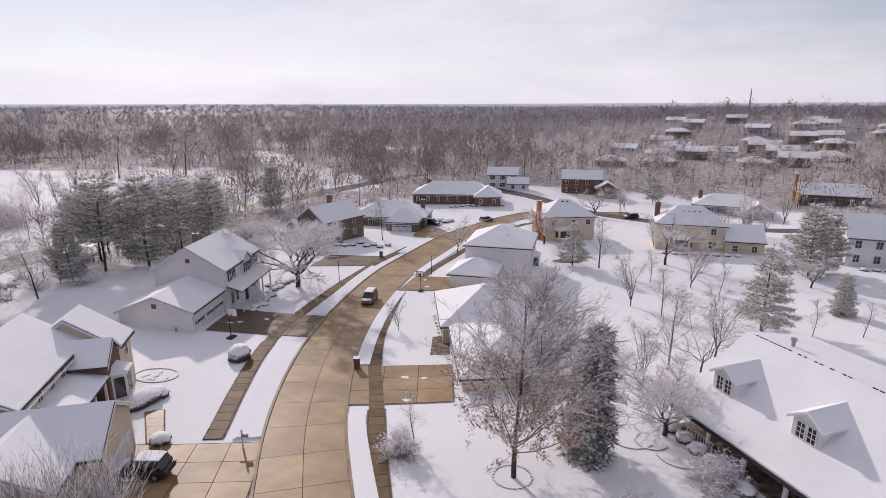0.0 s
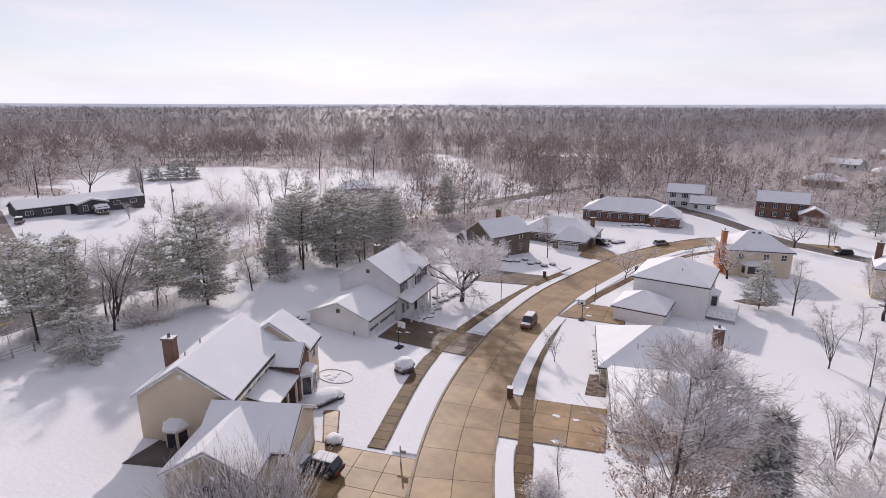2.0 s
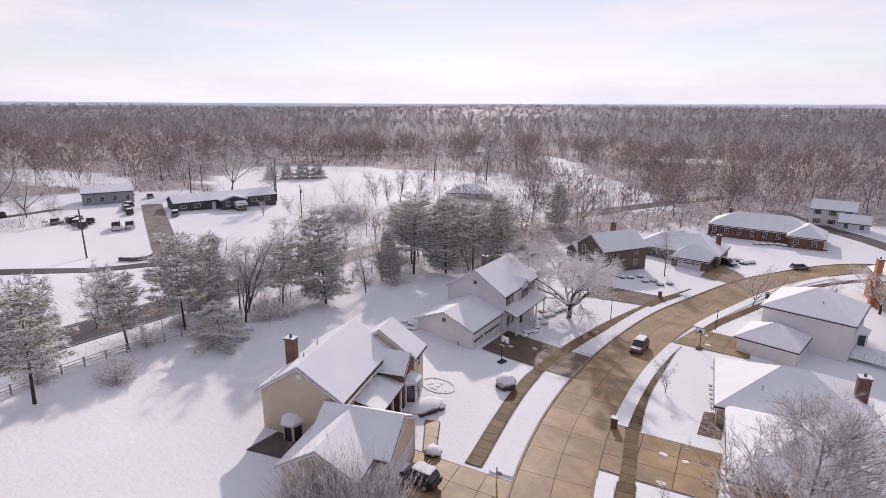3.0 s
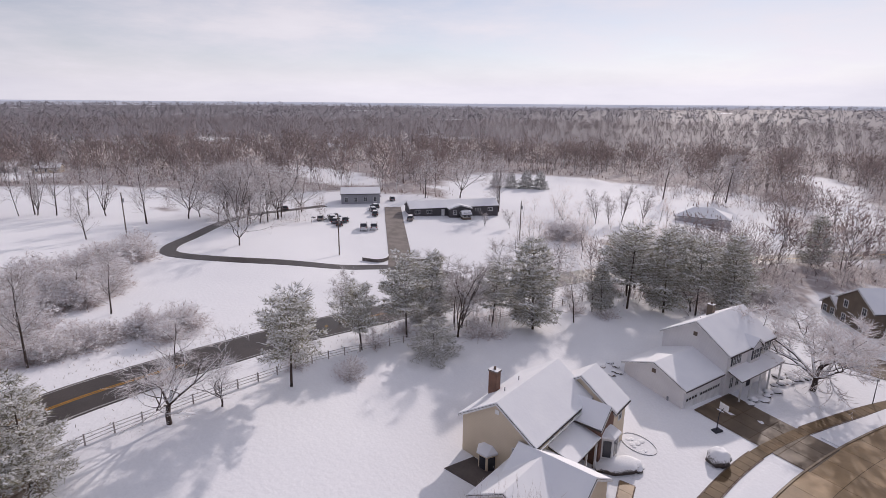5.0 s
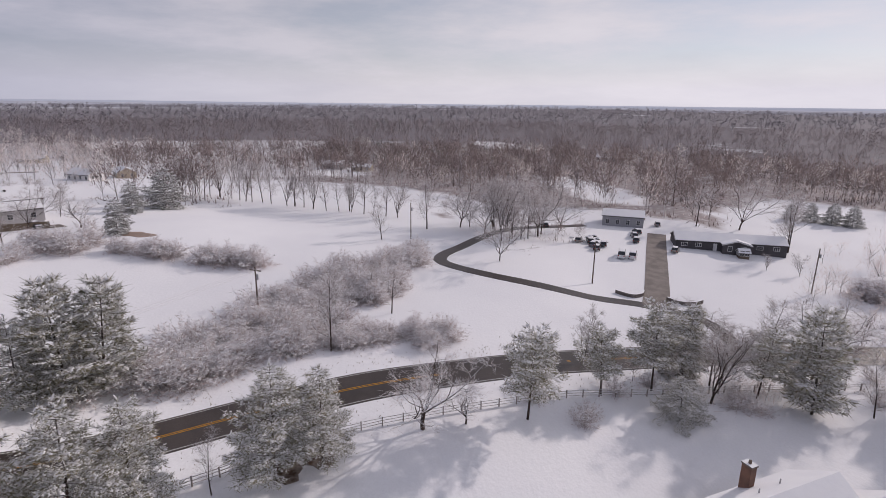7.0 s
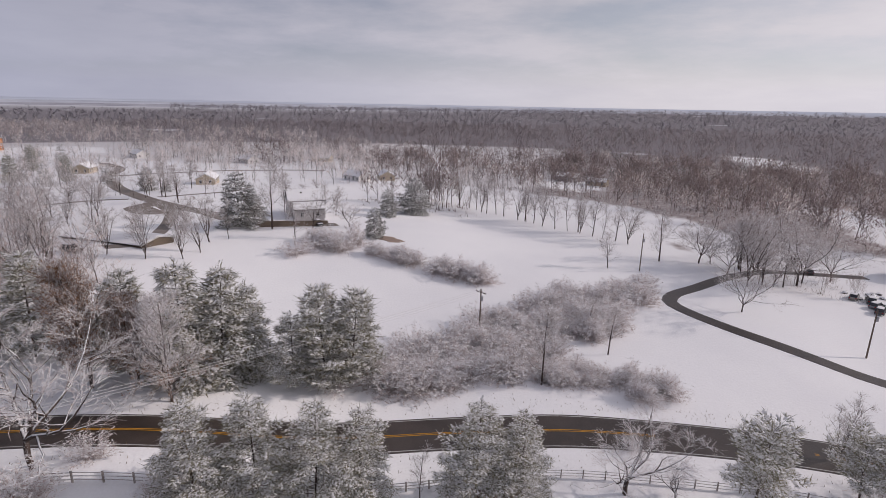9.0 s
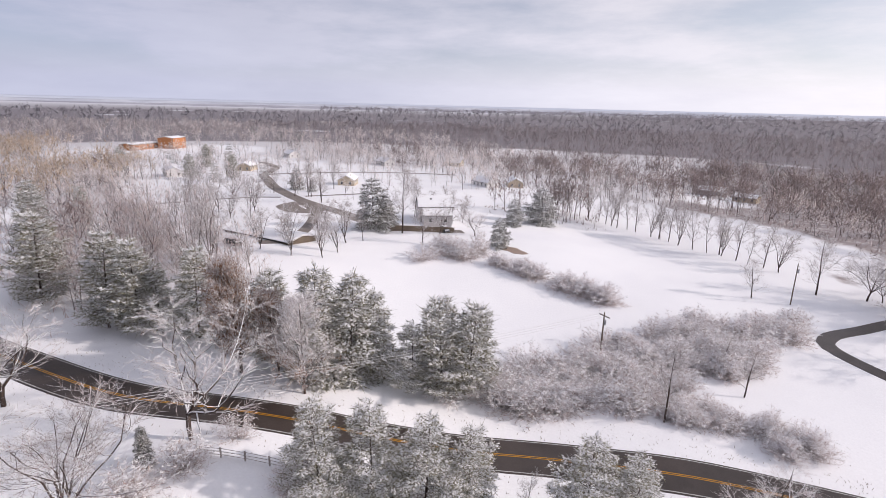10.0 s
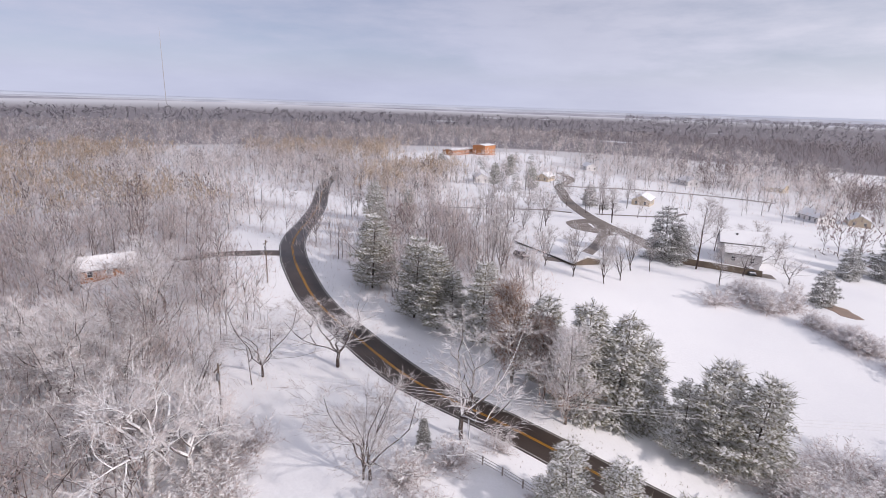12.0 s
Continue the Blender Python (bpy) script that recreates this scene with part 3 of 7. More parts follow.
def verge(a, b, line, left, right):
    solo("verge", strip(line[a:b], left, right, -0.2, 0.2), M_SNOW, "snow-covered grass verge between kerb and pavement", "verge", kind="structure")


def at_y(line, y):
    return int(np.abs(line[:, 1] - y).argmin())


for y0, y1 in ((41.5, 65), (74.5, 103), (112, 128)):
    verge(at_y(STREET, y0), at_y(STREET, y1), STREET, -HALF - 2.6 if y0 < 70 else -HALF - 2.4, -HALF - 0.23)
for y0, y1 in ((41.2, 65.5), (75, 101)):
    for off in (-0.76, 0.76):
        turf_edge(WALK_L, at_y(WALK_L, y0), at_y(WALK_L, y1), off)
for y0, y1 in ((33, 47.4), (57.2, 86)):
    for off in (-0.76, 0.76):
        turf_edge(WALK_R, at_y(WALK_R, y0), at_y(WALK_R, y1), off)
for y0, y1 in ((26, 47), (57, 90), (99, 150)):
    verge(at_y(STREET, y0), at_y(STREET, y1), STREET, HALF + 0.23, HALF + 1.9)


def slabs(name, corners, nu, nv, label, high=0.08, material=M_SLAB):
    """A driveway of slabs: four corners, divided."""
    c = [np.array(p, float) for p in corners]
    f = lambda u, v: (1 - u) * (1 - v) * c[0] + u * (1 - v) * c[1] + u * v * c[2] + (1 - u) * v * c[3]
    grid = [f(i / (2 * nu), j / (2 * nv)) for j in range(2 * nv + 1) for i in range(2 * nu + 1)]
    k = 2 * nu + 1
    base = Shape().add([(*p, gz(*p) + high - 0.03) for p in grid], [(j * k + i, j * k + i + 1, j * k + k + i + 1, j * k + k + i) for j in range(2 * nv) for i in range(2 * nu)])
    root = solo(name, base, M_JOINT, label, "driveway", kind="structure")
    for a, b in ((0, 1), (1, 2), (2, 3), (3, 0)):
        w = (c[b] - c[a]) / np.linalg.norm(c[b] - c[a])
        out = np.array([w[1], -w[0]]) * 0.12
        seg = [c[a] + (c[b] - c[a]) * t for t in np.linspace(0, 1, 7)]
        vs = [(*p, gz(*p) + high - 0.022) for p in seg] + [(*(p + out), gz(*(p + out)) + high - 0.022) for p in seg]
        part("soil_edge", Shape().add(vs, [(i, i + 1, i + 8, i + 7) for i in range(6)]), M_MULCH, root, "dark wet soil edge")
    for i in range(nu):
        for j in range(nv):
            q = [f((i + a) / nu, (j + b) / nv) for a, b in ((0.01, 0.01), (0.99, 0.01), (0.99, 0.99), (0.01, 0.99))]
            vs = [(*p, gz(*p) - 0.1) for p in q] + [(*p, gz(*p) + high) for p in q]
            part("slab", Shape().add(vs, [(0, 3, 2, 1), (4, 5, 6, 7)] + [(k, (k + 1) % 4, 4 + (k + 1) % 4, 4 + k) for k in range(4)]), material, root)


slabs("driveway", [(-26.3, 32.0), (-14.3, 32.6), (-15.4, 40.6), (-26.6, 39.6)], 4, 3, "wet tan concrete driveway with a black car")
slabs("driveway", [(-31.4, 66.2), (-17.2, 65.6), (-17.0, 74.4), (-31.2, 75.4)], 4, 3, "wet dark concrete driveway with snow scraps", material=M_DARKSLAB)
slabs("driveway", [(-10.0, 47.4), (1.0, 48.2), (1.0, 57.2), (-10.6, 56.6)], 3, 3, "wet tan concrete driveway of the low house")
slabs("driveway", [(-7.6, 88.2), (3.0, 87.6), (3.2, 95.6), (-5.0, 96.4)], 3, 3, "wet tan concrete driveway of the hip-roofed house")
slabs("driveway", [(-26, 101), (-14.6, 103.5), (-11.5, 111.5), (-24, 110)], 3, 2, "wet concrete driveway of the brown house", material=M_DARKSLAB)
slabs("driveway", [(-7.5, 131), (-0.5, 127.5), (2.5, 133), (-5, 148)], 2, 3, "wet concrete driveway of the brick house")
slabs("garden_path", [(-25.2, 40.0), (-23.8, 40.0), (-26.6, 45.6), (-28, 45.0)], 1, 4, "concrete garden path to the front door", 0.07)

BACK_ROAD = smooth_line([(-130, -420), (-112, -330), (-88, -280), (-62, -208), (-38, -150), (-31.5, -128), (-29.6, -112), (-29.6, -98), (-31, -84), (-33.6, -64), (-38, -50), (-44, -38), (-51, -28), (-57, -18.5), (-61.5, -8), (-65.5, 3), (-70, 19), (-73.5, 35), (-76, 52), (-76, 75), (-72, 110), (-62, 150), (-47, 190), (-30, 222), (-10, 252)], 3.0)


def build_back_road():
    root = solo("country_road", strip(BACK_ROAD, -3.3, 3.3, -0.3, 0.07), M_ASPHALT, "wet dark asphalt country road with yellow centre lines", "road", kind="structure")
    for off in (-0.14, 0.14):
        part("centre_line", strip(BACK_ROAD, off - 0.06, off + 0.06, 0.06, 0.078), M_YELLOW, root, "yellow painted line")
    for off in (-3.0, 3.0):
        part("edge_line", strip(BACK_ROAD, off - 0.06, off + 0.06, 0.06, 0.077), M_WHITEPAINT, root, "white painted edge line")


build_back_road()


def lane(name, points, half, label, material=M_LANE, high=0.07, step=2.5):
    return solo(name, strip(smooth_line(points, step), -half, half, -0.25, high), material, label, "lane", kind="structure")


lane("farm_lane", [(-77, 66), (-88, 66.5), (-97, 58), (-101, 46), (-108, 30), (-117, 19.5), (-124, 19.5), (-133, 26), (-147, 36), (-158, 47), (-163, 60), (-166, 74)], 1.6, "narrow wet asphalt lane across the snowy field", M_ASPHALT)
lane("farm_drive", [(-96, 60), (-106, 66), (-122, 75), (-138, 84), (-152, 92)], 2.7, "wide grey gravel drive up to the farm house", M_GRAVEL, 0.085)
lane("lane", [(-30, -131), (-24, -134), (-15, -137.5), (-6, -139)], 2.2, "side lane joining the country road", high=0.06)
lane("loop_lane", [(-131, -98), (-132.9, -104.8), (-137.5, -115.3), (-139.6, -124.1), (-143.2, -135), (-152, -152.6), (-174.6, -186.9), (-197.4, -215.3), (-214, -236), (-246, -261), (-262, -290)], 2.7, "wet grey lane between snowy yards", M_GRAVEL)
lane("loop_lane", [(-134, -121), (-129.8, -120.6), (-120.9, -113.9), (-108.4, -105.9), (-97, -99.5), (-90, -103)], 1.7, "drive of the flat-roofed house under bare trees", M_GRAVEL, 0.095)
solo("turning_circle", patch([(-129.2, -137.3), (-131.5, -140.5), (-136, -142), (-142.7, -142.5), (-145.5, -138.5), (-141, -126.5), (-136, -122), (-130, -122), (-127.2, -126.5), (-126.6, -132)], -0.2, 0.09), M_GRAVEL, "wet grey turning area of the lane", "lane", kind="structure")
lane("loop_lane", [(-132, -101), (-128.5, -93.5), (-131, -86.5), (-138, -77.5), (-143, -73)], 1.8, "drive to the white house", M_GRAVEL, 0.095)
lane("loop_lane", [(-214, -236), (-235, -225.5), (-260, -210), (-277, -192.4), (-290, -176.8), (-300, -160)], 1.9, "far lane past the houses", M_GRAVEL, 0.09)
lane("loop_lane", [(-108, -186), (-126, -174), (-141, -164.3), (-148, -155)], 1.0, "narrow lane joining from the yards", M_GRAVEL, 0.09)
lane("loop_lane", [(-156, -150), (-168, -145), (-186, -141), (-206, -146)], 1.0, "narrow drive past the conifers", M_GRAVEL, 0.1)
lane("cross_street", [(8, 232), (22, 205), (38, 186), (50, 168), (66, 150), (84, 140), (110, 138)], 3.4, "wet cross street between the far houses", M_LANE, 0.085)

# ---- trees ----
def prisms(segs, sides):
    """Tapered open prisms: rows of x0 y0 z0 x1 y1 z1 r0 r1."""
    s = np.asarray(segs, float)
    a, b, r0, r1 = s[:, :3], s[:, 3:6], s[:, 6], s[:, 7]
    d = b - a
    d /= np.linalg.norm(d, axis=1)[:, None] + 1e-9
    ref = np.where(np.abs(d[:, 2:3]) > 0.9, [[1.0, 0, 0]], [[0, 0, 1.0]])
    u = np.cross(d, ref)
    u /= np.linalg.norm(u, axis=1)[:, None] + 1e-9
    w = np.cross(d, u)
    ang = np.arange(sides) * 2 * math.pi / sides
    ring = np.cos(ang)[None, :, None] * u[:, None] + np.sin(ang)[None, :, None] * w[:, None]
    v = np.concatenate([a[:, None] + ring * r0[:, None, None], b[:, None] + ring * r1[:, None, None]], 1)
    base = np.arange(len(s))[:, None, None] * 2 * sides
    j = np.arange(sides)
    q = np.stack([j, (j + 1) % sides, sides + (j + 1) % sides, sides + j], -1)[None]
    return v.reshape(-1, 3), (base + q).reshape(-1, 4)


def blades(rows):
    """Thin triangles: rows of base point, tip, half width, as separate islands."""
    s = np.asarray(rows, float)
    a, b, h = s[:, :3], s[:, 3:6], s[:, 6:7]
    d = b - a
    side = np.cross(d, np.random.default_rng(5).normal(size=d.shape))
    side /= np.linalg.norm(side, axis=1)[:, None] + 1e-9
    v = np.stack([a - side * h, a + side * h, b], 1).reshape(-1, 3)
    return v, np.arange(len(v)).reshape(-1, 3)


def joined(name, pieces, material):
    verts, loops, sizes, k = [], [], [], 0
    for v, f in pieces:
        verts.append(v)
        loops.append((f + k).ravel())
        sizes.append(np.full(len(f), f.shape[1]))
        k += len(v)
    return raw_mesh(name, np.concatenate(verts), np.concatenate(loops), np.concatenate(sizes), material)


def turned(d, angle, r):
    """A direction that leans away from d by an angle, to a random side."""
    d = d / np.linalg.norm(d)
    n = r.normal(size=3)
    n -= d * (n @ d)
    n /= np.linalg.norm(n)
    return math.cos(angle) * d + math.sin(angle) * n


def bare_tree(seed, stems=1, limbs=22, spread=0.85, reach=0.40, low=0.18, side=7, fine_each=6, tip_each=5, lift=0.5, girth=0.015, thin=1.0, wander=1.0, broad=1.0):
    """Segments of trunk and limbs, long twigs and twig tips for a bare tree one metre high."""
    r = np.random.default_rng(seed)
    wood, fine, tips = [], [], []
    up = np.array([0, 0, 1.0])

    def run(p, d, length, r0, r1, n, bend, rise, into):
        nodes = [p]
        for i in range(n):
            d = d + r.normal(size=3) * bend + up * rise / n
            d = d / np.linalg.norm(d)
            q = p + d * length / n
            into.append([*p, *q, r0 + (r1 - r0) * i / n, r0 + (r1 - r0) * (i + 1) / n])
            p = q
            nodes.append(p)
        return nodes

    def along(nodes, f):
        x = f * (len(nodes) - 1)
        i = min(int(x), len(nodes) - 2)
        d = nodes[i + 1] - nodes[i]
        return nodes[i] + d * (x - i), d / np.linalg.norm(d)

    leaders = []
    if stems == 1:
        leaders.append((run(np.zeros(3), up, 0.95, girth, 0.002, 7, 0.05 * wander, 0.3, wood), limbs, low))
    else:
        bole = run(np.zeros(3), up, low, girth, girth * 0.8, 2, 0.06, 0.2, wood)
        for k in range(stems):
            a = 2 * math.pi * (k + r.uniform(-0.3, 0.3)) / stems
            t = r.uniform(0.35, 0.75) * spread
            d = np.array([math.cos(a) * math.sin(t), math.sin(a) * math.sin(t), math.cos(t)])
            leaders.append((run(bole[-1], d, (0.98 - low) * r.uniform(0.75, 1.0), girth * 0.55, 0.002, 6, 0.12 * wander, 0.35, wood), limbs // stems + 2, 0.15))
    for nodes, count, start in leaders:
        for k in range(count):
            f = start + (0.99 - start) * (k + r.random()) / count
            q, e = along(nodes, f)
            d = turned(e, spread * r.uniform(0.75, 1.15), r)
            full = reach * (1.05 - f) ** 0.55 * r.uniform(0.65, 1.1) * (1 if stems == 1 else 0.7)
            limb = run(q, d, full, girth * 0.36 * (1.1 - f), 0.0012, 4, 0.13 * wander, lift, wood)
            for _ in range(side):
                q2, e2 = along(limb, r.uniform(0.15, 1.0))
                d2 = turned(e2, r.uniform(0.5, 1.0), r)
                l2 = full * r.uniform(0.25, 0.5)
                twig = run(q2, d2, l2, 0.0022 * thin, 0.0009 * thin, 2, 0.18, 0.2, fine)
                for _ in range(fine_each):
                    q3, e3 = along(twig, r.uniform(0.1, 1.0))
                    d3 = turned(e3, r.uniform(0.3, 0.9), r) + up * 0.15
                    o = q3 + d3 * r.uniform(0.04, 0.09)
                    tips.append([*q3, *o, 0.0016 * thin])
                    for _ in range(tip_each):
                        m = q3 + (o - q3) * r.uniform(0.2, 1)
                        tips.append([*m, *(m + turned(d3, r.uniform(0.3, 0.8), r) * r.uniform(0.02, 0.05)), 0.0013 * thin])
    top = max(x[5] for x in wood + fine)
    out = []
    for x in (wood, fine, tips):
        x = np.array(x)
        x[:, :6] /= top
        x[:, [0, 1, 3, 4]] *= broad
        out.append(x)
    return out


def tree_thing(name, label, seed, twig_mat=M_TWIG, leaf=None, bark=M_BARK, round_twigs=False, **how):
    root = thing(name, label, "tree", Matrix())
    wood, fine, tips = bare_tree(seed, **how)
    part("trunk", joined("trunk", [prisms(wood, 4)], bark), None, root, "dark trunk and limbs with snow on top")
    part("crown", joined("crown", [prisms(fine, 3) if round_twigs else blades(np.array(fine)[:, :7]), blades(tips)], twig_mat), None, root, "frosted bare twigs")
    if leaf:
        r = np.random.default_rng(seed)
        pick = tips[(tips[:, 2] < leaf[1])]
        pick = pick[r.random(len(pick)) < leaf[0]]
        pick = np.concatenate([pick + r.normal(size=pick.shape) * (0.012, 0.012, 0.012, 0, 0, 0, 0) for _ in range(3)])
        pick[:, 3:6] = pick[:, :3] + (pick[:, 3:6] - pick[:, :3]) * 0.2 + r.normal(size=(len(pick), 3)) * 0.005
        pick[:, 6] = 0.0042
        part("dry_leaves", joined("dry_leaves", [blades(pick)], M_LEAF), None, root, "clinging brown oak leaves")
    return root


def snow_pads(rows):
    """Low six-sided caps of snow: rows of centre, direction, half length, half width, height."""
    s = np.asarray(rows, float)
    c, d, ln, w, h = s[:, :3], s[:, 3:6], s[:, 6:7], s[:, 7:8], s[:, 8:9]
    d = d / (np.linalg.norm(d, axis=1)[:, None] + 1e-9)
    side = np.cross(d, [[0, 0, 1.0]])
    side /= np.linalg.norm(side, axis=1)[:, None] + 1e-9
    up = np.cross(side, d)
    ring = [c + d * ln * math.cos(k * math.pi / 3) + side * w * math.sin(k * math.pi / 3) for k in range(6)]
    v = np.stack(ring + [c + up * h], 1).reshape(-1, 3)
    q = np.array([[k, (k + 1) % 6, 6] for k in range(6)])
    return v, (np.arange(len(s))[:, None, None] * 7 + q).reshape(-1, 3)


def pine_thing(name, label, seed, whorls=17, slim=0.30, droop=0.12, snow=0.5, dense=1.0, clear=0.12, needle=M_NEEDLE, up=0.1, taper=0.85, wild=0.2, grain=1.0):
    """A snow-laden conifer one metre high: whorls of boughs with side shoots, needle tufts and a pad of snow on each tuft."""
    r = np.random.default_rng(seed)
    root = thing(name, label, "tree", Matrix())
    wood, green, white = [], [], []
    lean = r.normal(size=2) * 0.012
    for i in range(6):
        a, b = i / 6, (i + 1) / 6
        wood.append([lean[0] * a * 3, lean[1] * a * 3, a * 0.97, lean[0] * b * 3, lean[1] * b * 3, b * 0.97, 0.015 * (1.05 - a), 0.015 * (1.05 - b)])
    lobes = r.uniform(0, 2 * math.pi, 3)

    def tuft(p, d, size):
        size *= grain
        for _ in range(int(5 * dense) + 1):
            t = (d + r.normal(size=3) * 0.7 + np.array([0, 0, 0.05])) * size * r.uniform(0.6, 1.15)
            o = p + r.normal(size=3) * 0.007 - np.array([0, 0, 0.004])
            green.append([*o, *(o + t), r.uniform(0.003, 0.0058) * grain])
        for _ in range(2):
            if r.random() < snow:
                c = p + d * size * r.uniform(0.0, 0.7) + np.array([0, 0, 0.005]) + r.normal(size=3) * (0.007, 0.007, 0.003)
                white.append([*c, *(d + r.normal(size=3) * 0.3), size * r.uniform(0.25, 0.6), size * r.uniform(0.16, 0.34), size * r.uniform(0.12, 0.3)])

    for k in range(whorls):
        z = clear + (0.975 - clear) * (k + r.uniform(-0.35, 0.35)) / whorls
        f = min(1, max(0, (z - clear) / (1 - clear)))
        reach = slim * (1.02 - f) ** taper * (0.72 + 0.28 * min(1, f * 5)) + 0.02
        count = int(r.integers(5, 8)) if f < 0.75 else 4
        for j in range(count):
            a = 2 * math.pi * (j + r.uniform(-0.3, 0.3)) / count + k * 1.3
            ln = reach * r.uniform(1 - 2 * wild, 1 + wild * 0.7) * (1 + wild * 0.6 * math.sin(2 * a + lobes[0] + 5 * f))
            out = np.array([math.cos(a), math.sin(a), 0])
            side = np.array([-math.sin(a), math.cos(a), 0])
            p = np.array([lean[0] * z * 3, lean[1] * z * 3, z])
            n = max(2, int(ln / (0.045 * grain)))
            for s in range(n):
                g = (s + 0.5) / n
                d = out + np.array([0, 0, up + f * 0.25 - droop * 2.6 * g + droop * 2.2 * g * g])
                q = p + d * ln / n
                wood.append([*p, *q, 0.0045 * (1 - s / n) + 0.001, 0.0045 * (1 - (s + 1) / n) + 0.001])
                p = q
                if g < 0.22 and n > 3:
                    continue
                lat = min(0.11, 0.42 * ln * (1.05 - g) + 0.02)
                for way in (-1, 1):
                    e = d * 0.75 + side * way * r.uniform(0.6, 1.0) + np.array([0, 0, r.uniform(-0.1, 0.15)])
                    e /= np.linalg.norm(e)
                    for h in (((0.3, 0.68, 1.05) if grain > 0.9 else (0.2, 0.42, 0.63, 0.84, 1.05)) if lat > 0.07 else (0.45, 1.0)):
                        tuft(p + e * lat * h + np.array([0, 0, -droop * lat * h]), e, r.uniform(0.026, 0.042))
                if s == n - 1 or r.random() < 0.5:
                    tuft(p, d, r.uniform(0.036, 0.052))
    tuft(np.array([lean[0] * 3, lean[1] * 3, 0.96]), np.array([0, 0, 1.0]), 0.045)
    part("trunk", joined("trunk", [prisms(wood, 3)], M_BARK), None, root, "dark straight trunk with boughs")
    part("crown", joined("crown", [blades(green)], needle), None, root, "dark green needle sprays")
    tagged(part("snow", joined("snow", [snow_pads(white)], M_SNOWTUFT), None, root, "snow lying on the boughs"), kind="stuff")
    return root


def shrub_thing(name, label, seed, stems=70, twig_mat=M_BRAMBLE, flat=0.8, tuft=6, fat=1.0, pads=6):
    """A frosted shrub one metre high, a dome of fine stems."""
    r = np.random.default_rng(seed)
    root = thing(name, label, "shrub", Matrix())
    fine, tips = [], []
    for _ in range(stems):
        a, t = r.uniform(0, 2 * math.pi), math.acos(r.uniform(0.05, 1))
        d = np.array([math.cos(a) * math.sin(t) * flat, math.sin(a) * math.sin(t) * flat, math.cos(t)])
        ln = r.uniform(0.75, 1.0)
        p = np.array([r.normal() * 0.12, r.normal() * 0.12, -0.03])
        for i in range(3):
            q = p + (d + r.normal(size=3) * 0.15) * ln / 3
            q[2] = max(q[2], 0.03)
            fine.append([*p, *q, 0.010 - 0.0025 * i, 0.0075 - 0.0025 * i])
            for _ in range(tuft):
                e = turned(d, r.uniform(0.3, 1.3), r) * r.uniform(0.1, 0.24)
                o = p + (q - p) * r.random()
                tips.append([*o, *(o + e), r.uniform(0.009, 0.017) * fat])
            p = q
    ends = np.array([row[3:6] for row in fine])
    ends = ends[ends[:, 2] > 0.3]
    ends = np.repeat(ends, pads, 0) + r.normal(size=(pads * len(ends), 3)) * (0.07, 0.07, 0.035)
    flat_way = r.normal(size=ends.shape) * (1, 1, 0.22)
    caps = np.column_stack([ends, ends + flat_way * 0.075, r.uniform(0.014, 0.032, len(ends)) * (0.4 + 0.6 * fat)])
    part("stem_clump", joined("stem_clump", [blades(np.array(fine)[:, :7]), blades(tips)], twig_mat), None, root, "brown frosted stems and twigs")
    part("crown", joined("crown", [blades(caps)], M_SNOWTUFT), None, root, "snow caught on the twigs")
    return root


def wand_shrub(name, label, seed, stems=130):
    """A vase of many long upright stems one metre high, with short frosted side twigs."""
    r = np.random.default_rng(seed)
    root = thing(name, label, "shrub", Matrix())
    fine, tips = [], []
    for _ in range(stems):
        a, t = r.uniform(0, 2 * math.pi), r.uniform(0, 0.62)
        d = np.array([math.cos(a) * math.sin(t), math.sin(a) * math.sin(t), math.cos(t)])
        p = np.array([r.normal() * 0.10, r.normal() * 0.10, -0.02])
        ln = r.uniform(0.6, 1.0)
        for i in range(4):
            q = p + (d + r.normal(size=3) * 0.07) * ln / 4
            fine.append([*p, *q, 0.0042 - 0.0008 * i, 0.0034 - 0.0008 * i])
            for _ in range(3 if i else 1):
                o = p + (q - p) * r.random()
                tips.append([*o, *(o + turned(d, r.uniform(0.2, 0.6), r) * r.uniform(0.06, 0.16)), 0.0026])
            p = q
    part("stem_clump", joined("stem_clump", [prisms(fine, 3)], M_TWIG), None, root, "long brown stems lined with frost")
    part("crown", joined("crown", [blades(tips)], M_TWIG2), None, root, "fine frosted side twigs")
    return root


DECIDUOUS = [
    tree_thing("bare_tree", "bare deciduous tree with frosted twigs on a snowy lawn", 11, broad=1.35, limbs=24, spread=0.8, reach=0.46, side=6, fine_each=5, tip_each=2),
    tree_thing("bare_tree", "bare spreading tree with snow-lined limbs", 12, broad=1.75, stems=6, limbs=34, spread=0.85, reach=0.52, low=0.16, side=6, fine_each=5, tip_each=2, wander=1.4),
    tree_thing("bare_tree", "bare upright tree with frosted twigs", 13, broad=1.3, stems=5, limbs=26, spread=0.6, reach=0.44, low=0.1, side=6, fine_each=5, tip_each=2),
    tree_thing("bare_tree", "bare roadside tree thick with frost", 14, twig_mat=M_TWIG2, broad=1.6, stems=5, limbs=32, spread=0.95, reach=0.55, low=0.2, side=6, fine_each=5, tip_each=3, wander=1.6, girth=0.027),
    tree_thing("bare_tree", "slender young bare tree in the snow", 15, broad=1.35, limbs=18, spread=0.6, reach=0.32, side=5, fine_each=4, tip_each=2, girth=0.011),
]
YARD_TREE = tree_thing("bare_tree", "wide bare tree thick with frost beside the street", 18, twig_mat=M_TWIG2, round_twigs=True, broad=1.5, stems=7, limbs=52, spread=0.95, reach=0.55, low=0.16, side=8, fine_each=6, tip_each=4, wander=1.6, girth=0.034, thin=2.0)
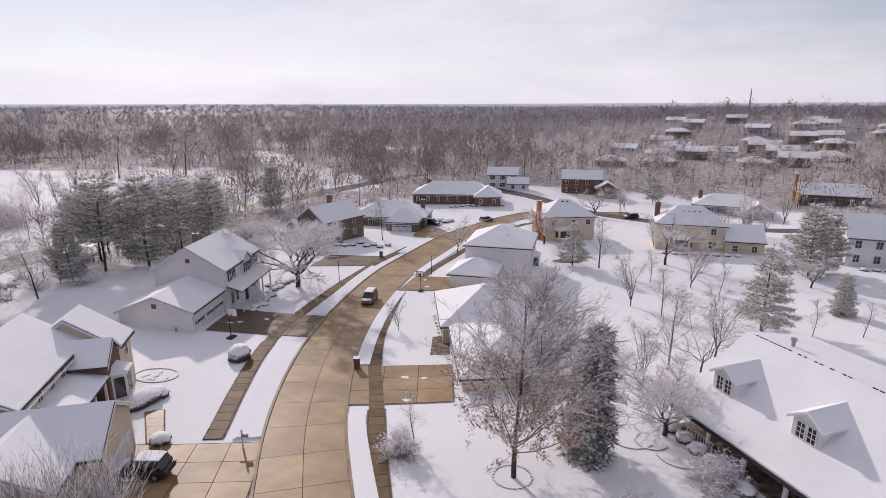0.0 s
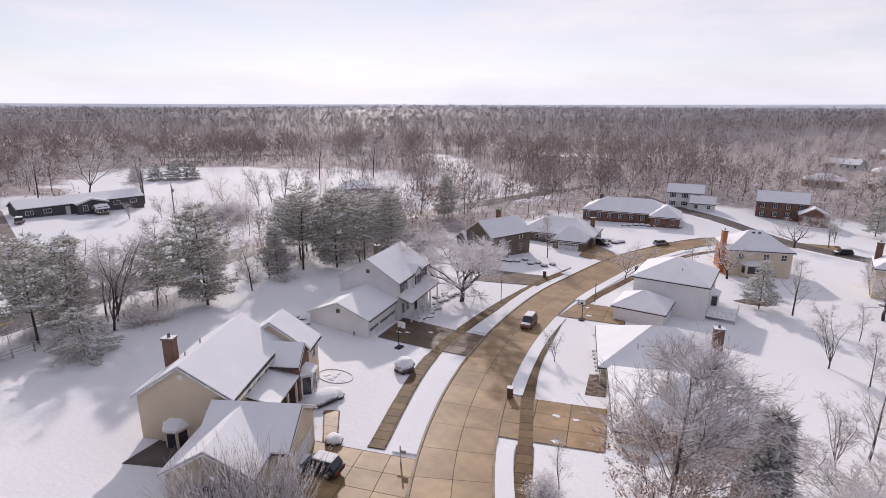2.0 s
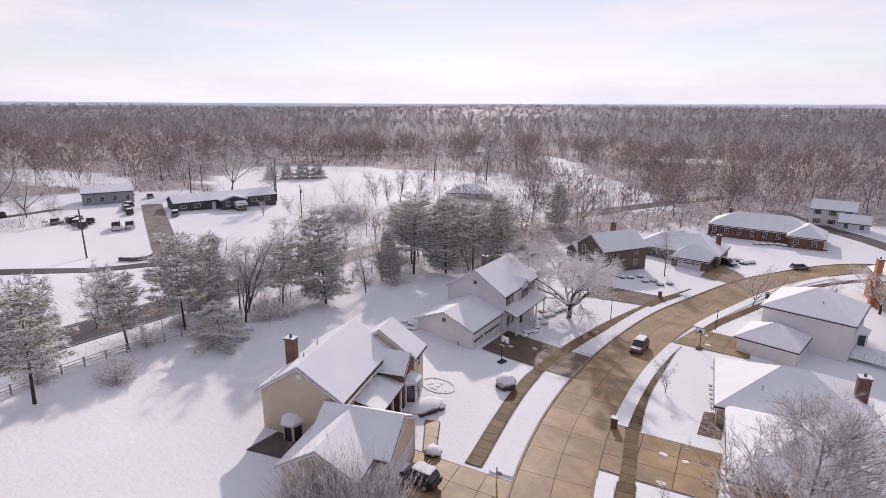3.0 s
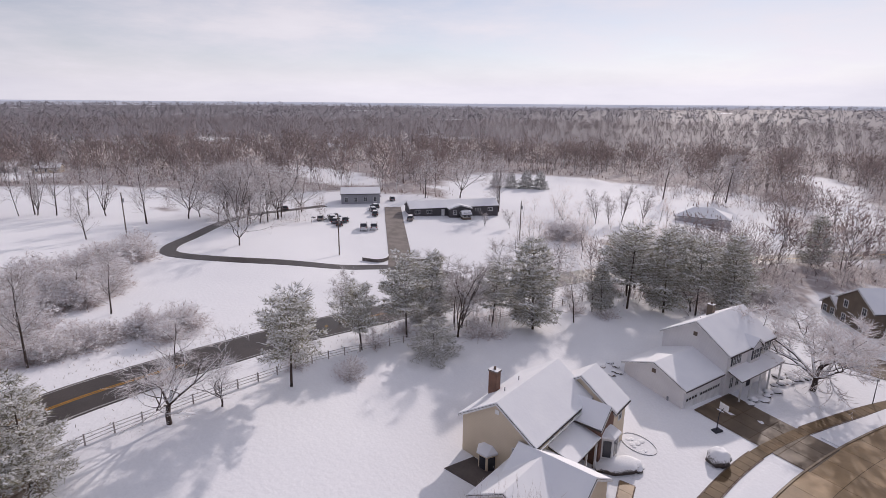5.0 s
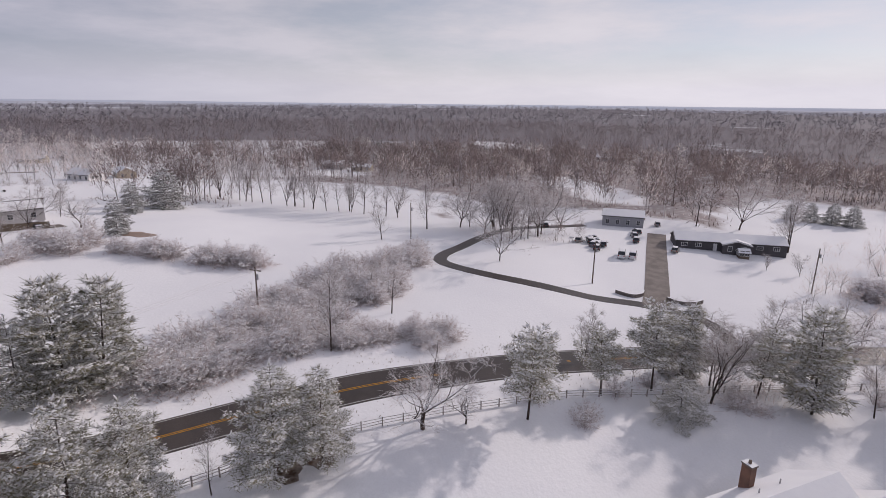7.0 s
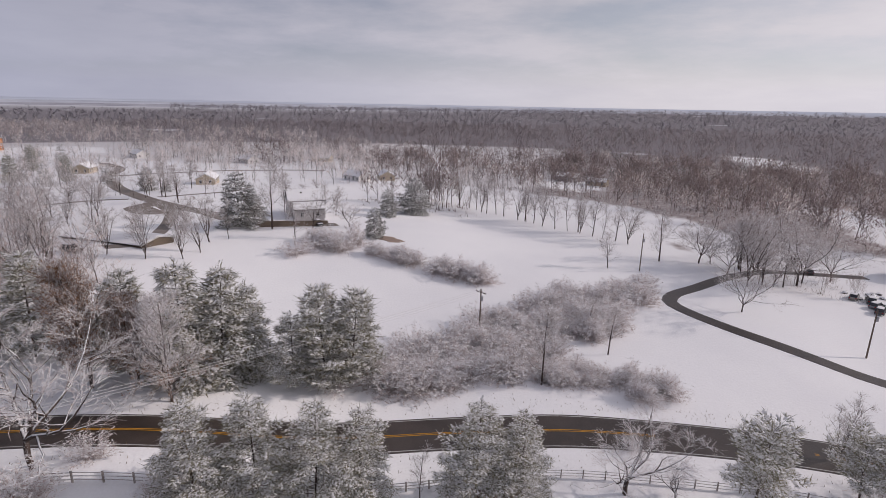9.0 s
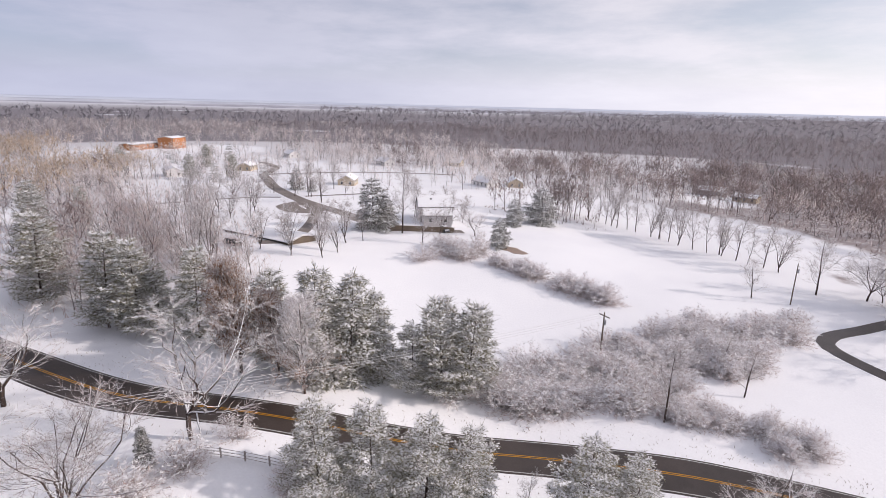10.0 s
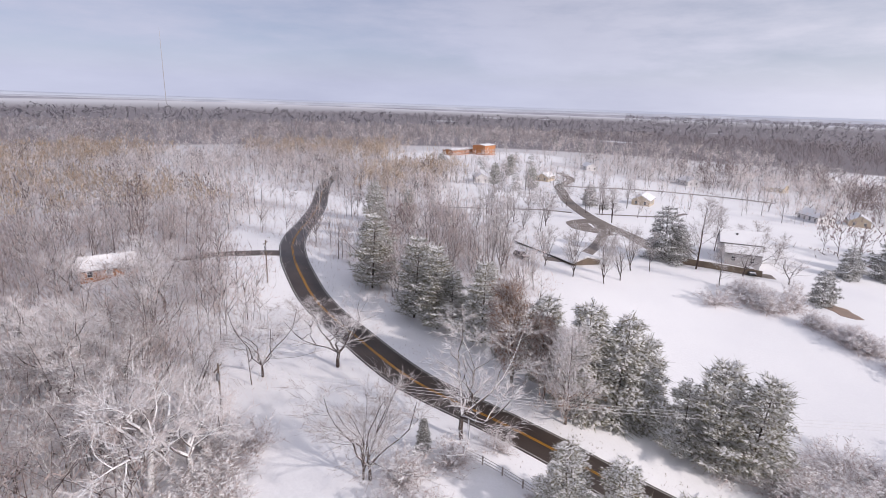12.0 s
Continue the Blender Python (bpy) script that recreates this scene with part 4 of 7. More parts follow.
OAK = tree_thing("oak_tree", "tall bare oak with brown leaves, ringed by stones", 16, leaf=(0.5, 0.5), round_twigs=True, broad=1.12, limbs=50, spread=0.95, reach=0.58, lift=0.35, low=0.1, side=10, fine_each=7, tip_each=5, thin=0.75, girth=0.013)
RUSSET = tree_thing("oak_tree", "narrow russet-brown tree dusted with snow beside the road", 17, leaf=(0.55, 0.98), broad=0.85, limbs=64, spread=0.95, reach=0.5, low=0.06, side=8, fine_each=5, tip_each=2, lift=0.45, thin=1.3)
PIN_OAK = tree_thing("oak_tree", "conical frosted oak with tan leaves on its lower twigs", 19, twig_mat=M_TWIG2, leaf=(0.35, 0.42), broad=1.0, limbs=60, spread=1.0, reach=0.5, low=0.06, side=8, fine_each=5, tip_each=3, lift=0.35, thin=1.2)
GNARLED = tree_thing("bare_tree", "old gnarled tree with thick snow-lined limbs", 20, bark=M_BARK_SNOWY, twig_mat=M_TWIG2, round_twigs=True, broad=1.25, stems=4, limbs=30, spread=1.1, reach=0.6, low=0.3, side=7, fine_each=5, tip_each=3, wander=2.6, girth=0.034, thin=1.1, lift=0.25)
PINES = [
    pine_thing("pine_tree", "tall snow-dusted pine with an open crown", 21, whorls=12, slim=0.34, snow=0.7, clear=0.3, up=0.35, taper=0.55, wild=0.36, dense=0.8),
    pine_thing("pine_tree", "bushy green pine with snow on its boughs", 22, whorls=16, slim=0.30, snow=0.85, clear=0.06, up=0.3, taper=0.8, wild=0.28),
    pine_thing("pine_tree", "snow-laden white pine beside the road", 23, whorls=13, slim=0.33, snow=0.85, clear=0.13, up=0.2, droop=0.25, taper=0.75, wild=0.3, grain=0.72),
    pine_thing("pine_tree", "narrow dark pine with thick snow on layered boughs", 27, whorls=18, slim=0.26, snow=1.0, clear=0.04, up=0.05, droop=0.3, taper=0.8),
]
SPRUCE = pine_thing("spruce_tree", "dark conical spruce dusted with snow", 24, whorls=20, slim=0.175, snow=0.5, clear=0.03, droop=0.3, dense=1.3, up=0.0, taper=0.9, needle=M_NEEDLE_DARK)
FIR = pine_thing("fir_tree", "snowy spreading fir on the lawn", 25, whorls=15, slim=0.42, snow=0.8, clear=0.02, droop=0.3, dense=1.1, up=0.05, taper=0.75, needle=M_NEEDLE_DARK)
LADEN = pine_thing("fir_tree", "low drooping fir thick with snow by the fence", 28, whorls=11, slim=0.6, snow=1.0, clear=0.02, droop=0.45, up=0.1, taper=0.5, dense=0.8)
WAND = wand_shrub("shrub", "tall frosted shrub of upright stems beside the garage", 35)
DENSE_SHRUB = shrub_thing("shrub", "dense round frosted shrub of fine twigs", 36, stems=150, tuft=16, fat=0.35, pads=9)
FAR_CONIFER = pine_thing("fir_tree", "dark conifer dusted with snow", 26, whorls=9, slim=0.34, snow=0.5, clear=0.03, droop=0.25, dense=0.6, up=0.0, needle=M_NEEDLE_DARK)
SHRUBS = [shrub_thing("shrub", "rounded frosted shrub in the snow", 31, stems=80, tuft=9, fat=0.6, pads=7), shrub_thing("shrub", "wide frosted shrub in the snow", 32, stems=90, flat=1.1, tuft=9, fat=0.6, pads=7), shrub_thing("shrub", "loose frosted shrub of bare stems", 33, stems=60, flat=0.8, tuft=10, fat=0.5, pads=5)]
used = set()
tree_rng = random.Random(4)


def plant(kind, x, y, h, label="", group="", wide=1.0, sink=0.05):
    """Sets a tree or shrub of that height on the ground."""
    m = pose(x, y, gz(x, y) - sink, tree_rng.uniform(-2, 2), tree_rng.uniform(-2, 2), tree_rng.uniform(0, 360)) @ Matrix.Diagonal((h * wide, h * wide, h, 1))
    if kind.name not in used:
        used.add(kind.name)
        kind.matrix_world = m
        ob = kind
    else:
        ob = copy_thing(kind, m @ Matrix.Diagonal((*(1 / c for c in kind.scale), 1)))
    return tagged(ob, label=label, group=group)


LAWN_TREES = [  # sort, x, y, height
    (2, -6.2, 68.9, 4.2), (0, -14.6, 126.1, 10.3), (1, 3.2, 116.1, 8.0), 
    (2, 29.9, 80.8, 8.5), (4, 37.9, 93.6, 6.4), (2, 43.6, 89.8, 9.1), (4, 46.0, 84.8, 6.8), (0, 25.2, 55.0, 9.6), (2, 21.5, 52.0, 7.0), (2, 32.5, 59.0, 8.0), (4, 36.5, 56.0, 6.0), (0, 33.0, 76.0, 7.5),
    (1, 28.6, 54.3, 7.3), (0, 31.1, 102.8, 10.3), (3, 62.9, 87.2, 5.9), (4, -2.5, 40.3, 5.2), (4, 48.2, 65.0, 5.8),
    (4, 54.9, 65.0, 5.2), (2, 58.2, 63.8, 6.0),
]
BACK_TREES = [  # sort, x, y, height
    (0, -57.6, 72.2, 9.0), (1, -50.4, 98.3, 10.1), (2, -62.4, 49.7, 12.9), (3, -55.3, 6.8, 10.3), (3, -56.3, 12.2, 5.6),
    (3, -31.4, -48.8, 14.6), (1, -18.8, -47.7, 13.2), (1, -13.3, -77.1, 13.4), (3, -24.5, -75.2, 12.4), (1, -24.4, -89.0, 6.3),
    (3, 7.0, -66.5, 13.5), (2, -18.2, -48.3, 12.0), (4, -45.9, -14.6, 6.7), (0, -62.7, 67.2, 10.1), (2, -65.0, 52.6, 10.1),
    (0, -59.4, 79.5, 9.0),
]
FIELD_TREES = [  # sort, x, y, height
    (0, -74.5, -4.7, 12.0), (0, -89.4, 5.2, 8.6), (0, -97.2, 1.5, 6.7), (1, -119.4, 32.7, 11.4), (0, -141.2, 5.6, 9.5),
    (0, -161.8, 111.9, 17.4), (1, -156.4, 124.0, 17.4), (0, -131.6, 121.0, 16.8), (0, -154.9, 19.6, 14.6), (1, -149.0, 35.8, 13.4),
    (0, -154.6, 40.3, 14.6), (2, -160.2, 44.8, 15.7), (0, -143.4, 42.6, 12.3), (1, -165.8, 49.3, 15.7), (0, -151.2, 53.8, 12.3),
    (2, -117.6, 103.0, 4.5), (2, -113.1, 108.6, 5.6),
]
SOUTH_TREES = [  # sort, x, y, height
    (0, -126.0, -84.0, 18.6), (1, -134.4, -76.2, 11.2), (0, -121.0, -73.9, 10.1), (2, -103.0, -94.1, 11.2), (2, -107.5, -89.6, 12.3),
    (2, -96.3, -98.6, 10.1), (4, -112.0, -87.4, 10.1), (0, -113.1, -132.2, 12.3), (1, -100.8, -134.4, 11.2), (2, -95.2, -143.4, 11.2),
    (0, -78.4, -112.0, 10.1), (1, -69.4, -103.0, 9.0), (0, -87.4, -125.4, 10.1), (4, -73.9, -87.4, 9.0), (0, -156.8, -168.0, 10.1),
    (1, -136.6, -168.0, 10.1),
]
CONIFERS_BACK = [
    (0, -57.3, 20.4, 12.6), (0, -63.6, 33.2, 10.2), (0, -65.7, 42.1, 13.4), (3, -69.5, 49.0, 13.0), (0, -63.3, 57.8, 11.6),
    (1, -58.9, 63.1, 16.2), (0, -57.1, 87.1, 16.4), (1, -52.6, 92.3, 16.2), (0, -48.9, 97.4, 15.0), (1, -45.6, 104.5, 16.4),
    (0, -61.4, 93.0, 14.0), (1, -52.5, 121.0, 11.2), (1, -51.9, 160.4, 14.2),
    (2, -50.2, -4.4, 11.8), (2, -47.4, -9.0, 13.4), (2, -42.6, -19.9, 11.9), (2, -40.1, -23.7, 12.8), (2, -37.0, -28.1, 12.7),
    (2, -33.8, -32.4, 11.9), (1, -58.5, 81.0, 10.0),
]
CONIFERS_ROAD = [
    (1, -64.8, -31.6, 15.0), (1, -61.4, -33.8, 15.6), (2, -59.3, -37.6, 11.6), (3, -55.0, -45.8, 17.0), (3, -58.6, -44.2, 14.3),
    (3, -51.6, -48.6, 17.6), (1, -50.9, -57.0, 14.6), (1, -50.4, -73.0, 15.6), (2, -48.0, -78.6, 13.0), (1, -46.0, -81.2, 16.2),
    (1, -44.4, -87.6, 16.6), (3, -49.5, -90.5, 14.0), (1, -42.6, -104.5, 17.0), (2, -46.5, -109.0, 12.5), (3, -52.0, -66.0, 13.5),
    (2, 43.6, 68.5, 12.6), (1, 66.9, 94.2, 13.6), (1, 70.6, 95.6, 11.6), (2, 26.2, 104.7, 9.6), (2, 74.8, 189.5, 11.5),
]
for group, rows in (("bare trees on the lawns", LAWN_TREES), ("bare trees behind the houses", BACK_TREES), ("bare trees in the fields", FIELD_TREES), ("bare trees round the white house", SOUTH_TREES)):
    for sort, x, y, h in rows:
        plant(DECIDUOUS[sort], x, y, h, group=group)
for group, rows in (("conifers along the back fence", CONIFERS_BACK), ("conifers beside the country road", CONIFERS_ROAD)):
    for sort, x, y, h in rows:
        plant(PINES[sort], x, y, h, group=group)

plant(YARD_TREE, -25.1, 88.3, 12.2, wide=1.15)
plant(YARD_TREE, 19.3, 41.3, 6.4, "low spreading tree thick with frost by the porch", wide=1.05)
plant(OAK, 5.4, 35.7, 16.2)
plant(RUSSET, -46.0, -58.0, 17.6)
plant(RUSSET, -48.6, -53.4, 13.0)
plant(PIN_OAK, -47.0, -46.9, 14.2)
plant(GNARLED, 2.6, -59.1, 15.6)
plant(GNARLED, -1.6, -57.8, 12.4)
plant(SPRUCE, 11.8, 39.0, 11.9)
plant(LADEN, -58.4, 42.3, 6.8)
plant(PINES[3], 58.6, 73.9, 6.7, "small dark conical fir dusted with snow on the lawn")
plant(FIR, -181.5, -61.6, 13.2, wide=1.3)
plant(FIR, -124.6, -93.2, 15.4, wide=1.05)
plant(FIR, -128.6, -91.2, 10.0)
plant(FIR, -167.1, -66.1, 9.6)
plant(FIR, -133.0, -56.5, 8.6)
plant(SPRUCE, -26.1, -48.7, 4.8)
plant(FIR, -172.5, -170.5, 9.8)
plant(FIR, -170.8, -159.9, 5.6)
plant(SPRUCE, -24.2, 121.3, 4.6)
plant(DENSE_SHRUB, -3.6, 39.0, 2.7, wide=0.85)
plant(SHRUBS[2], -58.7, 29.2, 2.5, wide=1)
plant(SHRUBS[0], -57.0, 27.9, 2.9, wide=1)
plant(SHRUBS[1], -118.7, -62.7, 5.6, wide=0.8)
plant(SHRUBS[2], -118.8, -51.1, 3.9, wide=0.9)
plant(SHRUBS[0], -117.5, -42.3, 4.7, wide=0.9)
plant(SHRUBS[1], -116.7, -30.2, 5.2, wide=0.9)
plant(SHRUBS[2], -115.7, -23.5, 5.2, wide=0.9)
plant(DENSE_SHRUB, -79.0, 13.0, 4.4, wide=0.95)
plant(DENSE_SHRUB, -76.2, 10.1, 3.6, wide=1.0)
plant(SHRUBS[2], -63.8, 7.8, 2.2, wide=1)
plant(DENSE_SHRUB, -80.6, 8.8, 3.6, wide=1.0)
plant(SHRUBS[1], -110.9, -67.2, 4.5, wide=1)
plant(SHRUBS[2], 13.4, 31.4, 2.2, wide=1)
plant(SHRUBS[0], -124.3, -58.2, 6.7, wide=0.7)

thicket_rng = random.Random(9)
for i in range(44):  # low brambles along the road bank, out to the round bushes
    f = thicket_rng.random()
    plant(SHRUBS[i % 3], -69.5 - 9.5 * f - thicket_rng.uniform(0.5, 6.0), -24 + 36 * f + thicket_rng.uniform(-1.5, 1.5), thicket_rng.uniform(1.8, 3.2), "low frosted bramble along the road bank", "brambles on the bank", 1.1)
for i in range(95):  # the long frosted thicket between road and field
    f = thicket_rng.random()
    x, y = -64 - 46 * f + thicket_rng.uniform(-7, 7) * (0.6 + f * 0.4), -27 + 29 * f + thicket_rng.uniform(-6.5, 6.5)
    plant(SHRUBS[i % 3], x, y, thicket_rng.uniform(2.8, 4.9), "frosted bramble in a long white thicket", "thicket", 1.0)
for i in range(40):  # its far end, towards the lane
    f = thicket_rng.random()
    plant(SHRUBS[i % 3], -96 - 27 * f + thicket_rng.uniform(-6, 6), -2 + 14 * f + thicket_rng.uniform(-5, 5), thicket_rng.uniform(2.8, 4.9), "frosted bramble in a long white thicket", "thicket", 1.0)
for i in range(26):
    f = i / 25
    plant(DECIDUOUS[(0, 2, 0, 4)[i % 4]], -222 + 52 * f + thicket_rng.uniform(-1.5, 1.5), -70 + 82 * f + thicket_rng.uniform(-2, 2), thicket_rng.uniform(11, 15), "bare tree in a row along the field", "row of trees")
for i in range(16):  # scrub below the big conifers and by the verge
    plant(SHRUBS[i % 3], -14 - thicket_rng.uniform(0, 22), -30 - thicket_rng.uniform(0, 16), thicket_rng.uniform(2.5, 4.5), "frosted undergrowth by the roadside", "roadside scrub")


for x, y, h in ((-22.4, 30.4, 6.2), (-24.6, 29.0, 7.2), (-26.8, 27.8, 6.8), (-28.8, 26.4, 5.6)):
    plant(WAND, x, y, h, group="upright shrubs by the garage")
plant(DENSE_SHRUB, 20.4, 34.4, 3.0, "weeping frosted shrub before the porch", wide=0.9)

for x, y, h in ((-115.5, -23, 4.8), (-116.5, -28, 5.0), (-117.0, -33, 4.8), (-118, -40.5, 4.4), (-118.3, -44.5, 4.2), (-119, -50, 3.8), (-118.5, -60, 5.2), (-119.5, -65, 5.4), (-121.5, -68, 5.0)):
    plant(DENSE_SHRUB, x, y, h * 0.9, "dense rounded frosted bush in a row across the field", "field bushes", 1.2)

for x, y, h in ((3.5, -125, 9), (11, -123.5, 8), (14.5, -130, 10), (-1.5, -131, 9)):
    plant(DECIDUOUS[3], x, y, h, "bare frosted tree before the brick house", "trees before the brick house")
for sort, x, y, h in ((0, -153, -89, 9.5), (2, -156, -80, 9), (0, -150, -95, 10), (2, -160, -86, 11), (3, -141, -68, 8)):
    plant(DECIDUOUS[sort], x, y, h, "bare frosted tree behind the white house", "trees behind the white house")
for x, y, h in ((-170.3, 163.3, 7.4), (-166.5, 168.5, 8.2), (-163.0, 173.8, 8.0), (-174.0, 158.0, 6.4)):
    plant(FIR, x, y, h, "wide dark cedar dusted with snow by the far field", "cedars by the far field", 1.15)
for sort, x, y, h in ((0, -123.5, 205.3, 20), (1, -113.5, 226.9, 19), (0, -107.4, 225.6, 20), (2, -107.1, 140.9, 10.5), (2, -104.6, 144.5, 9.5), (2, -105.1, 151.9, 12.2), (2, -101.0, 158.0, 11.0), (0, -132.4, 121.5, 15.6), (1, -157.9, 62.7, 14.2), (1, -148.0, 51.7, 18.0)):
    plant(DECIDUOUS[sort], x, y, h, "tall bare tree at the edge of the farm field", "trees round the farm field")
for x, y, h in ((-99.5, 113.2, 5.6), (-96.6, 116.2, 6.0), (-98.0, 119.0, 4.8)):
    plant(DENSE_SHRUB, x, y, h, "tall brown thicket of bare stems in the field", "field thicket", 1.0)
for x, y, h in ((-92.9, -84.7, 11.0), (-98.9, -85.2, 10.2), (-88.0, -90.0, 10.0), (-86.0, -98.0, 9.6), (-90.5, -104.0, 8.6)):
    plant(DECIDUOUS[2], x, y, h, "bare frosted tree between the flat-roofed house and the field", "trees by the flat-roofed house")
for x, y, h in ((-172.7, -302.8, 14.0), (-214.4, -285.0, 14.5), (-175.1, -247.5, 13.0), (-185.5, -226.2, 13.0), (-62, -150, 13), (-70, -168, 14), (-78, -160, 12), (-58, -135, 12)):
    plant(PINES[1], x, y, h, "tall snow-dusted pine in the southern yards", "pines in the southern yards")

# ---- woods: far trees that nobody could count ----
def scatter(seed, count, inner, outer, allowed):
    r = np.random.default_rng(seed)
    out = []
    while len(out) < count:
        k = 4000
        rad = np.sqrt(r.uniform(inner**2, outer**2, k))
        ang = r.uniform(0, 2 * math.pi, k)
        x, y = rad * np.cos(ang), rad * np.sin(ang)
        keep = allowed(x, y) & (r.random(k) < 0.9)
        out += list(zip(x[keep], y[keep]))
    return np.array(out[:count])


def vase_trees(name, places, low, high, blades_each, width, material, label, seed, brush=0, stems=None):
    """Many cheap bare trees: stem, limbs that fork to the outside, twigs clustered round each limb, and brush below."""
    r = np.random.default_rng(seed)
    n = len(places)
    h = r.uniform(low, high, n) * r.choice([0.75, 1.0, 1.0, 1.12], n)
    base = np.column_stack([places, ground(places[:, 0], places[:, 1])])
    up = np.zeros((n, 3))
    up[:, 2] = 1
    lean = np.column_stack([r.normal(size=(n, 2)) * 0.06, np.ones(n)])
    wood = [np.column_stack([base - up * 0.3, base + lean * (h * 0.8)[:, None], h * 0.010])]
    rows, facing = [], []  # a crown is shaded as one soft body
    wide = r.uniform(0.24, 0.40, n) * h
    mid, tall = r.uniform(0.58, 0.66, n) * h, r.uniform(0.34, 0.40, n) * h
    limbs = []
    for k in range(max(4, min(11, blades_each // 9))):
        d = r.normal(size=(n, 3))
        d[:, 2] = np.abs(d[:, 2]) * 1.1 - 0.35
        d /= np.linalg.norm(d, axis=1)[:, None]
        q = base + lean * mid[:, None] + d * r.uniform(0.75, 1.05, n)[:, None] * np.column_stack([wide, wide, tall])
        o = base + lean * np.maximum(0.14 * h, (q[:, 2] - base[:, 2]) - r.uniform(0.30, 0.45, n) * h)[:, None]
        wood.append(np.column_stack([o, o + (q - o) * 0.92, h * 0.0048]))
        limbs.append((o, q, d))
    size = h * max(0.07, 2.6 * width)
    for k in range(blades_each):
        o, q, d = limbs[k % len(limbs)]
        f = r.uniform(0.4, 1.08, n)
        c = o + (q - o) * f[:, None] + r.normal(size=(n, 3)) * (h * 0.058)[:, None]
        e = (q - o) / (np.linalg.norm(q - o, axis=1)[:, None] + 1e-9) + r.normal(size=(n, 3)) * 0.5
        rows.append(np.column_stack([c, c + e * (size * r.uniform(0.6, 1.3, n))[:, None], h * width * r.uniform(0.6, 1.4, n)]))
        facing.append(d * (0.7 if blades_each > 60 else 0.3) + up * (0.6 if blades_each > 60 else 1.0) + r.normal(size=(n, 3)) * 0.15)
    for k in range(brush):
        q = base + np.column_stack([r.normal(size=(n, 2)) * (h * 0.3)[:, None], np.zeros(n)])
        q[:, 2] = ground(q[:, 0], q[:, 1])
        d = r.normal(size=(n, 3)) * 0.6 + up
        rows.append(np.column_stack([q, q + d * r.uniform(0.5, 1.5, n)[:, None], h * width * r.uniform(0.8, 1.6, n)]))
        facing.append(up + r.normal(size=(n, 3)) * 0.3)
    if stems is None:
        rows, facing = wood + rows, [up] * len(wood) + facing
    v, fc = blades(np.concatenate(rows))
    out = np.concatenate(facing)
    tri = v.reshape(-1, 3, 3)
    inward = (np.cross(tri[:, 1] - tri[:, 0], tri[:, 2] - tri[:, 0]) * out).sum(1) < 0  # every twig faces out of its crown
    tri[inward] = tri[inward][:, ::-1]
    me = raw_mesh(name, v, fc.ravel(), np.full(len(fc), 3), material)
    way = np.repeat(out, 3, 0)
    me.normals_split_custom_set_from_vertices(way / np.linalg.norm(way, axis=1)[:, None])
    ob = tagged(new(name, me), label, "woods", kind="stuff")
    if stems is not None:
        v, fc = blades(np.concatenate(wood))
        tagged(part("trunks", raw_mesh("trunks", v, fc.ravel(), np.full(len(fc), 3), stems), None, ob, "dark bare trunks and limbs"), kind="stuff")
    return ob


def woods(seed, count, inner, outer, extra, *how):
    vase_trees("woods", scatter(seed, count, inner, outer, lambda x, y: ~inside(x, y, OPEN) & ~inside(x, y, HOMES) & extra(x, y)), *how)


def seen_side(x, y):
    return (y > 0.75 * x - 150) | (x < 40 - 0.35 * np.minimum(y, 0))  # the lee side of the hill has no woods


def edge_trees(seed, count, places, kinds, low, high, group, label):
    """Single trees at the front of the woods, each a thing."""
    r = random.Random(seed)
    for i in range(count):
        cx, cy, rx, ry, turn = r.choice(places)
        a, d = r.uniform(0, 2 * math.pi), math.sqrt(r.random())
        u, v, t = d * rx * math.cos(a), d * ry * math.sin(a), radians(turn)
        plant(r.choice(kinds), cx + u * math.cos(t) - v * math.sin(t), cy + u * math.sin(t) + v * math.cos(t), r.uniform(low, high), label, group)


def south(x, y):
    """Odds that a tree stands in the frosted southern half; the change is gradual."""
    return (y + 60 + 0.4 * np.abs(x) + 50 * np.sin(x * 0.05) + 40 * np.sin(y * 0.13 + x * 0.21)) < 0


def far_south(x, y):
    return y + 0.9 * np.abs(x) + 160 * np.sin(x * 0.011 + y * 0.007) + 110 * np.sin(x * 0.031 - y * 0.023) < 0


def brush_wood(seed, count, area, low, high, blades_each, width, material, label, brush, stems=M_STEMS):
    """Low mixed scrub and young trees inside some ellipses."""
    vase_trees("scrub", scatter(seed, count, 10, 300, lambda x, y: inside(x, y, area)), low, high, blades_each, width, material, label, seed, brush, stems)


woods(51, 2000, 60, 430, lambda x, y: ~south(x, y) & (np.hypot(x, y) > 150) & seen_side(x, y), 11, 18, 110, 0.0105, M_WOODS_N, "bare brown woodland with a little frost", 1, 14, M_STEMS)
woods(71, 500, 60, 430, lambda x, y: ~south(x, y) & (np.hypot(x, y) > 150) & seen_side(x, y), 9, 16, 100, 0.0095, M_WOODS_S, "paler frosted trees among the bare woods", 71, 14, M_STEMS)
woods(52, 1000, 25, 170, lambda x, y: (y <= -20) & (x < 100) & ~((x > -25) & (y > -52)), 7, 14, 165, 0.0042, M_WOODS_SB, "white frosted woodland", 2, 26, M_STEMS)
woods(59, 1600, 170, 430, lambda x, y: south(x, y) & (x < 160), 7, 15, 90, 0.0095, M_WOODS_S, "white frosted woodland", 9, 16, M_STEMS)
woods(72, 130, 130, 430, lambda x, y: south(x, y) & (x < 160), 9, 17, 100, 0.0105, M_WOODS_N, "bare brown trees among the frosted woods", 72, 16, M_STEMS)
